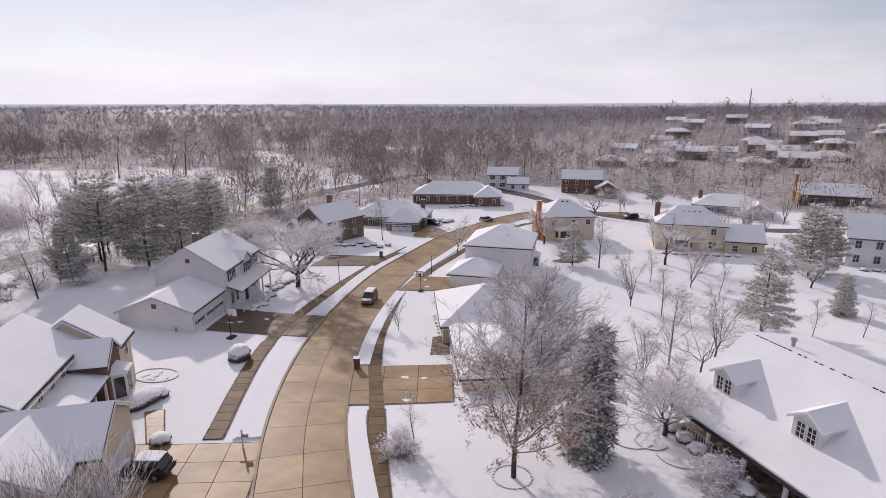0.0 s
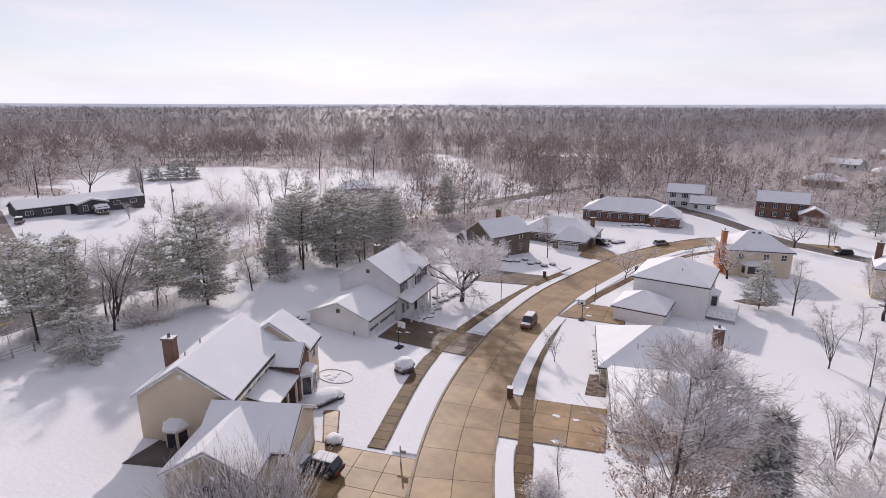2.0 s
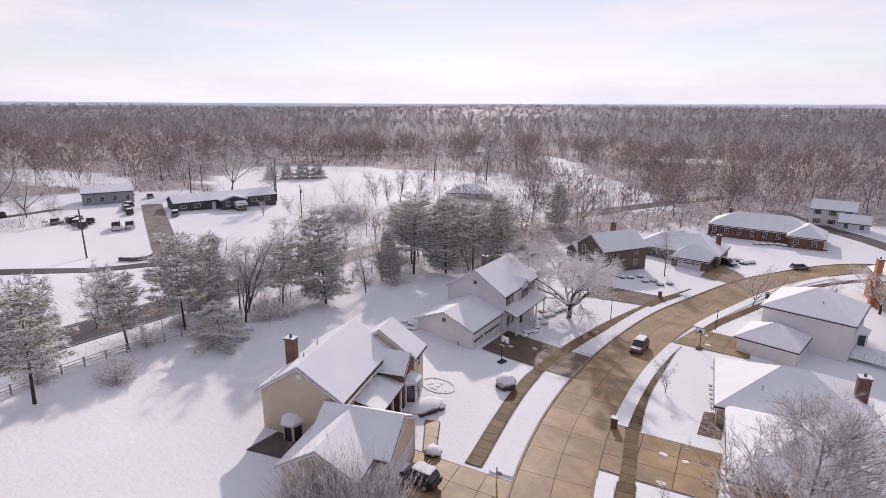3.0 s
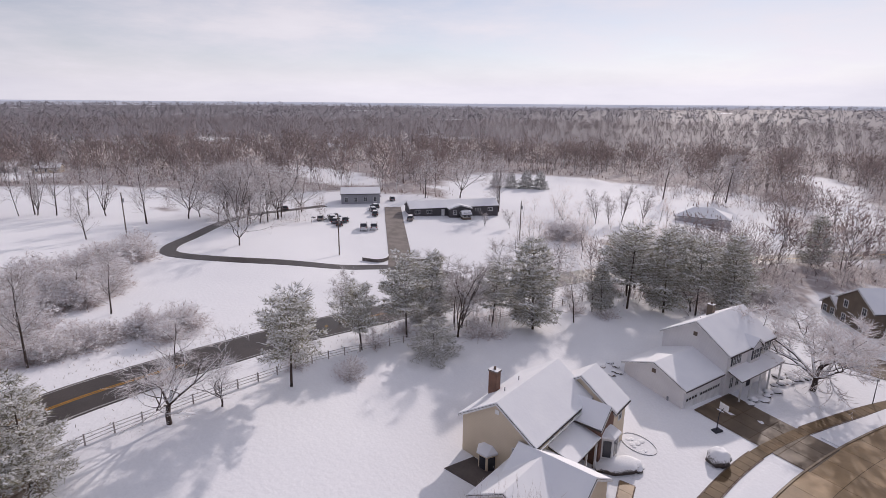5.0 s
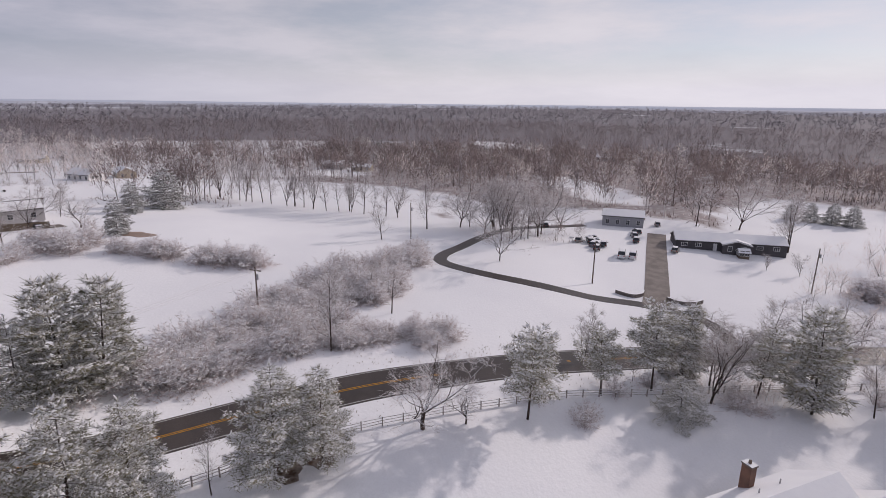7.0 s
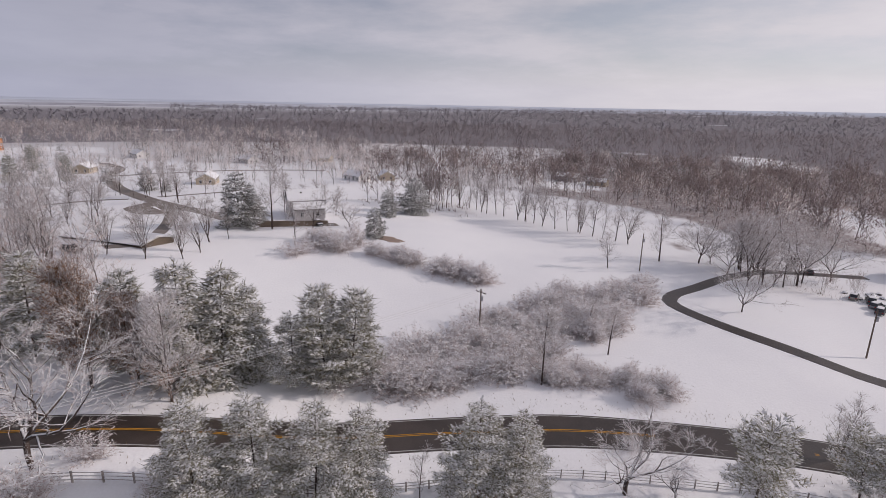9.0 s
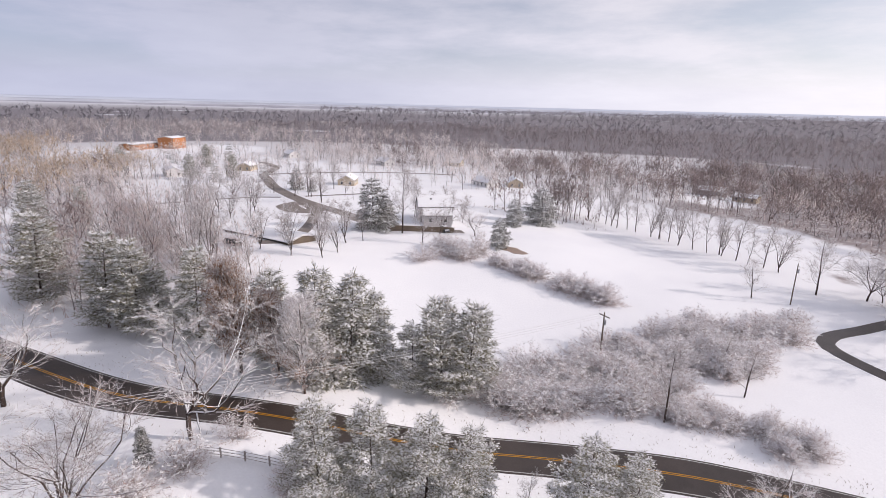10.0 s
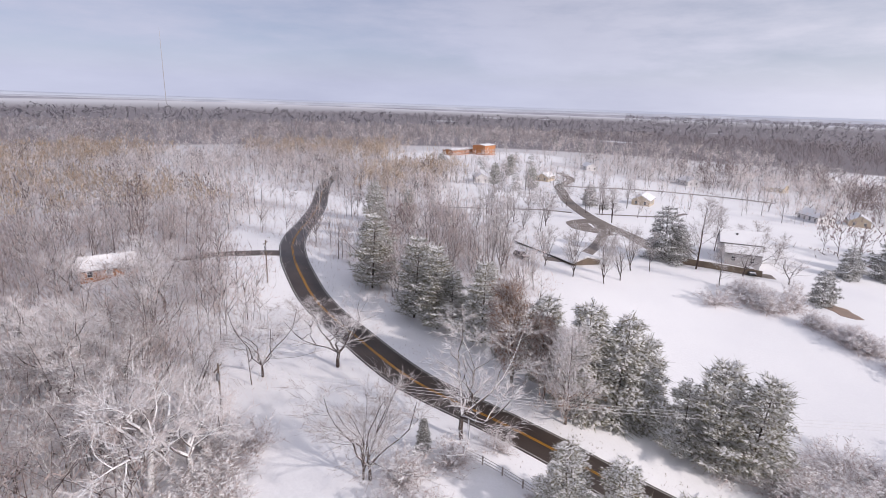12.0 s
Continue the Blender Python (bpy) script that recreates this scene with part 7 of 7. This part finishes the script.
def car(x, y, turn, colour, label, long=4.6, wide=1.85, high=1.68, hood=1.15, tail=0.25, snow=True, lift=0.0):
    """A parked car: body, glasshouse, roof, wheels, lamps and snow; x is its length."""
    if colour not in CAR_PAINT:
        CAR_PAINT[colour] = mat("car_paint", colour, [c * 0.85 for c in colour], 1.0, 0.3, spec=0.6)
    paint = CAR_PAINT[colour]
    root = thing("car", label, "car", pose(x, y, gz(x, y) + 0.08 + lift, 0, 0, turn))
    L, W = long / 2, wide / 2

    def loft(rows):
        """Rows of x, half width low, half width high, z low, z high."""
        s, vs = Shape(), []
        for xx, a, b, z0, z1 in rows:
            vs += [(xx, -a * 0.9, z0), (xx, a * 0.9, z0), (xx, a, z0 + (z1 - z0) * 0.35), (xx, a, z0 + (z1 - z0) * 0.7), (xx, b, z1), (xx, -b, z1), (xx, -a, z0 + (z1 - z0) * 0.7), (xx, -a, z0 + (z1 - z0) * 0.35)]
        n = len(rows)
        fs = [(8 * i + j, 8 * i + (j + 1) % 8, 8 * i + 8 + (j + 1) % 8, 8 * i + 8 + j) for i in range(n - 1) for j in range(8)]
        return s.add(vs, fs + [tuple(range(8))[::-1], tuple(8 * (n - 1) + j for j in range(8))])

    belt = high * 0.56
    part("body", loft([(-L, W * 0.8, W * 0.7, 0.42, belt * 0.9), (-L + 0.12, W * 0.97, W * 0.86, 0.28, belt), (-L + 1.2, W, W * 0.9, 0.24, belt), (L - hood, W, W * 0.9, 0.24, belt), (L - 0.35, W * 0.95, W * 0.8, 0.26, belt * 0.88), (L, W * 0.75, W * 0.65, 0.36, belt * 0.72)]), paint, root, smooth=False)
    part("glasshouse", loft([(-L + tail, W * 0.86, W * 0.7, belt - 0.02, belt + 0.1), (-L + tail + 0.35, W * 0.88, W * 0.74, belt - 0.02, high - 0.07), (L - hood - 0.75, W * 0.88, W * 0.74, belt - 0.02, high - 0.07), (L - hood + 0.1, W * 0.86, W * 0.7, belt - 0.02, belt + 0.06)]), M_GLASS, root, "dark car windows")
    part("roof_panel", loft([(-L + tail + 0.25, W * 0.72, W * 0.66, high - 0.075, high - 0.01), (-L + tail + 0.5, W * 0.77, W * 0.7, high - 0.075, high), (L - hood - 0.85, W * 0.77, W * 0.7, high - 0.075, high), (L - hood - 0.6, W * 0.72, W * 0.66, high - 0.075, high - 0.02)]), paint, root)
    if snow:
        part("snow_cover", loft([(-L + tail + 0.3, W * 0.62, W * 0.5, high, high + 0.05), (-L + tail + 0.6, W * 0.7, W * 0.62, high, high + 0.1), (L - hood - 1.0, W * 0.7, W * 0.62, high, high + 0.1), (L - hood - 0.7, W * 0.62, W * 0.5, high - 0.01, high + 0.05)]), M_ROOFSNOW, root, "snow on the car roof")
        part("snow_cover", loft([(L - hood + 0.25, W * 0.8, W * 0.7, belt - 0.06, belt + 0.05), (L - 0.3, W * 0.76, W * 0.6, belt * 0.84, belt * 0.93)]), M_ROOFSNOW, root, "snow on the bonnet")
    for xx in (-L + 0.85, L - 0.9):
        for yy in (-W + 0.1, W - 0.1):
            wheel(root, xx, yy)
    for yy in (-W * 0.7, W * 0.7):
        part("tail_lamp", Shape().box(-L - 0.01, -L + 0.1, yy - 0.14, yy + 0.14, belt * 0.72, belt * 0.95), M_REDLAMP, root, "red tail lamp")
        part("headlamp", Shape().box(L - 0.12, L + 0.01, yy - 0.16, yy + 0.16, belt * 0.55, belt * 0.7), M_METAL, root, "clear headlamp")
    for px in (-0.7, 0.3):
        part("pillar", Shape().box(px - 0.04, px + 0.04, -W * 0.865, W * 0.865, belt, high - 0.3), paint, root)
    return root


M_REDLAMP = mat("red_lamp_glass", (0.35, 0.02, 0.015), None, 2.0, 0.3)
car(-23.2, 35.9, 178, (0.02, 0.022, 0.024), "black hatchback with a snowy roof on the drive", 4.4, 1.85, 1.6)
car(-11.9, 82.0, 263, (0.22, 0.07, 0.07), "dull red sport-utility car parked at the kerb", 4.7, 1.9, 1.75)
car(-3.2, 146.5, 330, (0.03, 0.03, 0.035), "dark pickup-like car in the brick house's drive", 5.0, 1.95, 1.8)
car(12.5, 151.5, 40, (0.3, 0.3, 0.32), "grey saloon parked on the street under snow", 4.6, 1.8, 1.45)
car(-128.6, 68.6, 150, (0.75, 0.75, 0.76), "white van parked on the farm's lawn", 5.4, 2.0, 2.1, hood=0.9)
car(-128.2, 71.6, 148, (0.7, 0.7, 0.72), "second white van covered with snow", 5.2, 1.95, 1.9, hood=0.9)
for k, (x, y) in enumerate([(-135, 64.5), (-138.5, 65.2), (-142.5, 65.6), (-143.5, 62.6), (-143.5, 80.6), (-149, 82.8), (-153.5, 86), (-133.2, 86.9), (-164, 59.5), (-163, 98.5), (-139, 68.2)]):
    car(x, y, 140 + thing_rng.uniform(-35, 35), ((0.05, 0.05, 0.06), (0.25, 0.25, 0.27), (0.06, 0.08, 0.09), (0.3, 0.28, 0.26))[k % 4], "old car half buried in snow by the barn", 4.5, 1.8, 1.5)
car(-138.2, -76.6, 50, (0.03, 0.035, 0.04), "dark car on the drive below the white house", 4.6, 1.85, 1.6)
car(-84.5, -105.7, 95, (0.03, 0.03, 0.035), "dark car under the carport of the flat-roofed house", 4.6, 1.85, 1.6)
car(57, 160, 190, (0.02, 0.02, 0.025), "dark car in a snowy drive", 4.6, 1.85, 1.6)


def hoop(x, y, turn, label):
    root = thing("basketball_hoop", label, "basketball hoop", pose(x, y, gz(x, y) + 0.05, 0, 0, turn))
    part("base", Shape().box(-0.9, 0.3, -0.4, 0.4, 0, 0.18), M_DARK, root, "black ballast base with snow")
    part("pole", Shape().tube([(-0.4, 0, 0.1), (-0.35, 0, 2.6), (0.3, 0, 3.1)], [0.06, 0.055, 0.05], 8), M_DARK, root, "dark pole")
    part("backboard", Shape().box(0.3, 0.34, -0.66, 0.66, 2.8, 3.7), M_TRIM, root, "white backboard")
    part("board_frame", Shape().box(0.343, 0.355, -0.66, 0.66, 2.8, 2.87).box(0.343, 0.355, -0.66, 0.66, 3.63, 3.7).box(0.343, 0.355, -0.66, -0.6, 2.87, 3.63).box(0.343, 0.355, 0.6, 0.66, 2.87, 3.63).box(0.343, 0.353, -0.22, 0.22, 2.95, 3.3), M_DARK, root, "dark border and square")
    ring = [(0.36 + 0.23 + 0.23 * math.cos(a), 0.23 * math.sin(a), 3.05) for a in np.linspace(0, 2 * math.pi, 17)]
    part("rim", Shape().tube(ring, [0.012] * 17, 5), M_REDLAMP, root, "orange rim")


hoop(-27.2, 64.4, 75, "portable basketball hoop beside the white house's drive")
hoop(-3.9, 87.5, -100, "basketball hoop at the edge of the drive")


def mailbox(x, y, turn, brick=True):
    root = thing("mailbox", "brick mailbox pillar at the kerb" if brick else "mailbox on a wooden post at the kerb", "mailbox", pose(x, y, gz(x, y), 0, 0, turn), "mailboxes")
    if brick:
        part("pillar", Shape().box(-0.32, 0.32, -0.32, 0.32, -0.2, 1.3), M_BRICK, root)
        part("cap", Shape().box(-0.38, 0.38, -0.38, 0.38, 1.303, 1.4), M_STONE, root, "stone cap with snow")
        part("letter_door", Shape().box(0.323, 0.36, -0.14, 0.14, 0.9, 1.2), M_DARK, root, "dark letter door")
    else:
        part("post", Shape().box(-0.06, 0.06, -0.06, 0.06, -0.2, 1.9).box(-0.5, 0.55, -0.05, 0.05, 1.1, 1.2), M_TRIM, root, "white post")
        part("box", Shape().tube([(0.0, 0, 1.34), (0.5, 0, 1.34)], [0.14, 0.14], 10), M_METAL, root, "grey mailbox with snow")


mailbox(-16.9, 39.6, 0, False)
mailbox(-9.9, 56.2, 180)
mailbox(-13.2, 110.6, 0)
mailbox(5.6, 122.5, 180)


def lamp_post(x, y, h=3.4):
    root = thing("lamp_post", "slim dark street lamp on the verge", "street lamp", pose(x, y, gz(x, y)), "street lamps")
    part("pole", Shape().tube([(0, 0, -0.2), (0, 0, h)], [0.07, 0.05], 8), M_DARK, root)
    part("lantern", Shape().tube([(0, 0, h), (0, 0, h + 0.1), (0, 0, h + 0.45), (0, 0, h + 0.55)], [0.08, 0.17, 0.2, 0.05], 8), M_METAL, root, "pale lantern")


lamp_post(-18.6, 91.8, 3.6)
lamp_post(-2.2, 98.0, 3.2)


def stone_ring(x, y, r, label, a0=0, a1=360, n=26, sx=1.0):
    root = thing("stone_edging", label, "stone edging", pose(x, y, gz(x, y)))
    for k in range(n):
        a = radians(a0 + (a1 - a0) * k / n)
        px, py = r * math.cos(a) * sx, r * math.sin(a)
        z = gz(x + px, y + py) - gz(x, y)
        s = Shape().add([(q[0] * 0.15, q[1] * 0.09, q[2] * 0.08 + z) for q in [(-1, -1, -0.3), (1, -1, -0.3), (1, 1, -0.3), (-1, 1, -0.3), (-0.8, -0.8, 1), (0.8, -0.8, 1), (0.8, 0.8, 1), (-0.8, 0.8, 1)]],
                        [(0, 3, 2, 1), (4, 5, 6, 7), (0, 1, 5, 4), (1, 2, 6, 5), (2, 3, 7, 6), (3, 0, 4, 7)]).move(pose(px, py, 0, 0, 0, math.degrees(a) + 90 + thing_rng.uniform(-12, 12)))
        part("stone", s, M_STONE, root)


stone_ring(5.3, 35.8, 1.5, "ring of dark stones round the oak", n=24)
stone_ring(16.3, 41.2, 1.9, "curved stone edging of a snowy flower bed", 90, 320, 26)
stone_ring(17.8, 40.4, 1.3, "inner stone edging of a snowy flower bed", 120, 330, 18)
stone_ring(19.4, 38.4, 1.8, "stone edging before the porch bushes", 180, 300, 14)
oval = [(-30.9 + 2.2 * math.cos(a), 52.6 + 1.7 * math.sin(a), gz(-30.9 + 2.2 * math.cos(a), 52.6 + 1.7 * math.sin(a)) + 0.03) for a in np.linspace(0, 2 * math.pi, 33)]
solo("bed_edging", Shape().tube(oval, [0.07] * 33, 6), M_STONE, "thin oval edging of the snowy bed by the cream house", "garden edging")
for k in range(8):  # dry perennials in that bed
    bush(-30.9 + thing_rng.uniform(-1.5, 1.5), 52.6 + thing_rng.uniform(-1.1, 1.1), thing_rng.uniform(0.4, 0.9), 0.22, "small dry garden plant in the snowy bed", group="dry plants in the bed")


def heap(name, x, y, w, d, h, label, category, material):
    me = lump(thing_rng.randrange(50), 2, 0.35, 1.0)
    me.materials.append(material)
    ob = new(name, me)
    ob.matrix_world = pose(x, y, gz(x, y) - 0.08, 0, 0, thing_rng.uniform(0, 180)) @ Matrix.Diagonal((w, d, h, 1))
    return tagged(ob, label, category)


for k in range(7):
    heap("log_heap", -43.5 + thing_rng.uniform(-1.5, 1.5), 63.5 + thing_rng.uniform(-1, 2.5), 1.2, 0.8, 0.6, "heap of yard wood under snow behind the garage", "wood heap", M_BUSH)
for k in range(12):
    heap("scrap_lump", -146 + thing_rng.uniform(-6, 4), 66 + thing_rng.uniform(-4, 5), 1.6, 1.1, 0.9, "lump of scrap metal half covered with snow", "scrap", M_BUSH)
solo("patio", patch([(-38.6, 33.4), (-34.6, 34.2), (-33.4, 31.2), (-38.6, 29.4)], -0.2, 0.08), M_LANE, "wet dark patio slab behind the cream house", "patio", kind="structure")
solo("mulch_bed", patch([(-1.6, 60.2), (0.8, 60.4), (0.8, 66.6), (-1.4, 66.2)], -0.2, 0.09), M_MULCH, "bare brown bed beside the low house", "flower bed", kind="structure")
solo("bare_patch", patch([(-136.2, -56.6), (-134.4, -57.0), (-133.0, -55.4), (-131.4, -55.0), (-131.0, -52.8), (-129.8, -50.9), (-130.6, -48.4), (-132.0, -47.4), (-133.0, -48.9), (-133.8, -50.6), (-135.2, -52.0), (-135.0, -54.2)], -0.2, 0.08), M_LEAF, "bare patch of brown leaf litter below a tree", "leaf litter", kind="structure")
solo("bare_grass", patch([(22.5, 107.6), (24.5, 106.4), (28.0, 106.2), (28.5, 108.4), (25, 109.4)], -0.2, 0.06), M_MULCH, "bare brown grass under the conifer", "bare grass", kind="structure")
for k in range(10):
    x, y = [(-27, 71), (-3, 51.5), (-2, 91.5), (-21, 36.5)][k % 4]
    s = [(thing_rng.uniform(0.2, 0.7) * math.cos(a), thing_rng.uniform(0.15, 0.5) * math.sin(a)) for a in np.linspace(0, 2 * math.pi, 10, endpoint=False)]
    cx, cy = x + thing_rng.uniform(-3.5, 3.5), y + thing_rng.uniform(-3, 3)
    solo("snow_scrap", patch([(cx + a, cy + b) for a, b in s], -0.05, 0.105), M_SNOW, "scrap of unmelted snow on the drive", "snow", group="snow scraps")


# ---- rail fence along the back gardens ----
def rail_fence(points, label, gap=2.6):
    line = smooth_line(points, gap)
    root = thing("fence", label, "fence", pose(*line[0], gz(*line[0])))
    o = Vector((*line[0], gz(*line[0])))
    tops = []
    for p in line:
        z = gz(*p)
        part("post", Shape().box(-0.07, 0.07, -0.07, 0.07, -0.3, 1.25).move(Matrix.Translation(Vector((*p, z)) - o)), M_WOOD, root)
        tops.append(Vector((*p, z)) - o)
    for a, b in zip(tops, tops[1:]):
        for h in (0.35, 0.72, 1.08):
            j = thing_rng.uniform(-0.03, 0.03)
            part("rail", Shape().tube([a + Vector((0, 0, h + j)), b + Vector((0, 0, h - j))], [0.06, 0.06], 5), M_WOOD, root)


rail_fence([(-30, -46), (-38, -30), (-45.5, -19), (-52, -8.5), (-55.4, -0.5), (-58, 9), (-60.3, 18.5), (-62.5, 28), (-64, 40), (-65, 55), (-65, 72), (-63, 90), (-59, 108)], "weathered three-rail wooden fence with snow along the road")


# ---- poles and wires ----
def utility_pole(x, y, h, turn=0.0, arm=True):
    root = thing("utility_pole", "tall brown wooden utility pole in the snow", "utility pole", pose(x, y, gz(x, y), 0, 0, turn), "utility poles")
    part("pole", Shape().tube([(0, 0, -0.5), (0, 0, h)], [0.16, 0.11], 8), M_POLE, root)
    if arm:
        part("crossarm", Shape().box(-1.2, 1.2, -0.06, 0.06, h - 0.7, h - 0.55), M_POLE, root)
        for k in (-1.05, -0.4, 0.4, 1.05):
            part("insulator", Shape().tube([(k, 0, h - 0.55), (k, 0, h - 0.38)], [0.05, 0.03], 6), M_METAL, root)
    part("transformer", Shape().tube([(0.3, 0, h - 2.2), (0.3, 0, h - 1.3)], [0.2, 0.2], 10), M_METAL, root, "grey transformer can")


POLES = {"a": (-88.8, -17.4, 9.0), "b": (-6.0, -66.0, 9.5), "c": (-22.2, -114.2, 9.5), "e": (-108.9, 51.7, 9.6), "f": (-142, 13.6, 10.0), "g": (-102, 102, 10.8)}
for key, (x, y, h) in POLES.items():
    utility_pole(x, y, h, 60, key in "bca")
for a, b in (("a", "b"), ("b", "c")):
    for off in (-0.9, 0.0, 0.9):
        (xa, ya, ha), (xb, yb, hb) = POLES[a], POLES[b]
        pa, pb = Vector((xa, ya + off, gz(xa, ya) + ha - 0.4)), Vector((xb, yb + off, gz(xb, yb) + hb - 0.4))
        pts = [pa.lerp(pb, t) - Vector((0, 0, 4 * 1.2 * t * (1 - t))) for t in np.linspace(0, 1, 15)]
        solo("power_line", Shape().tube(pts, [0.022] * 15, 4), M_SNOWTUFT, "frosted power line between the poles", "power line", group="power lines")

def grass_tufts():
    """Brown grass blades that stick out of the snow along the road's banks."""
    r = np.random.default_rng(77)
    nr = normals(BACK_ROAD)
    rows = []
    for _ in range(5200):
        i = r.integers(20, len(BACK_ROAD) - 20)
        side = 1 if r.random() < 0.4 else -1
        p = BACK_ROAD[i] + nr[i] * side * (3.9 + abs(r.normal()) * 2.2) + r.normal(size=2) * 0.8
        z = gz(*p)
        rows.append([*p, z, p[0] + r.normal() * 0.12, p[1] + r.normal() * 0.12, z + r.uniform(0.12, 0.4), 0.035])
    v, f = blades(rows)
    tagged(new("grass_tufts", raw_mesh("grass_tufts", v, f.ravel(), np.full(len(f), 3), M_DRYGRASS)), "dry brown grass poking through the snow by the road", "grass", kind="stuff")


M_DRYGRASS = mat("dry_grass", (0.26, 0.19, 0.12), (0.16, 0.12, 0.08), 0.5, 0.95)
grass_tufts()
for x, y, w in ((-51.5, -4.8, 2.6), (-49, -8, 2.2), (-43.5, -19.5, 1.8), (27.5, 107.5, 1.6), (59, 74.4, 1.9)):
    pts = [(x + w * thing_rng.uniform(0.7, 1.1) * math.cos(a), y + 0.7 * w * thing_rng.uniform(0.7, 1.1) * math.sin(a)) for a in np.linspace(0, 2 * math.pi, 14, endpoint=False)]
    solo("needle_litter", patch(pts, -0.2, 0.07), M_MULCH, "bare brown needle litter under a conifer", "needle litter", kind="structure")

# ---- the farm gate walls, sheds ----
for pts in ([(-104, 55), (-101.5, 57.5), (-102, 60), (-104, 61.6)], [(-99.5, 64.6), (-97, 66), (-96.5, 69), (-97.5, 71.5)]):
    solo("gate_wall", strip(smooth_line(pts, 0.8), -0.25, 0.25, -0.3, 0.8), M_STONE, "low curved stone wall at the farm drive", "wall", group="gate walls")
plain_house("tiny well house with a snowy roof", -127.5, 103.6, 69, 2.6, 2.4, 1.7, 0.7, wall=M_BROWN, shutters=False, name="well_house")
solo("retaining_wall", strip(smooth_line([(-125.5, -88.6), (-132, -81.5), (-139.5, -74.2)], 1.5), -0.2, 0.2, -0.4, 1.6), M_BROWN, "dark timber retaining wall below the white house", "retaining wall", kind="structure")


def lattice_mast(x, y, h):
    root = thing("radio_mast", "thin red-grey radio mast on the horizon", "mast", pose(x, y, gz(x, y)))
    part("mast", Shape().tube([(0, 0, -5), (0, 0, h * 0.75), (0, 0, h)], [2.0, 1.6, 0.6], 4), M_METAL, root)


lattice_mast(-150, -2600, 300)
lattice_mast(800, 1450, 70)
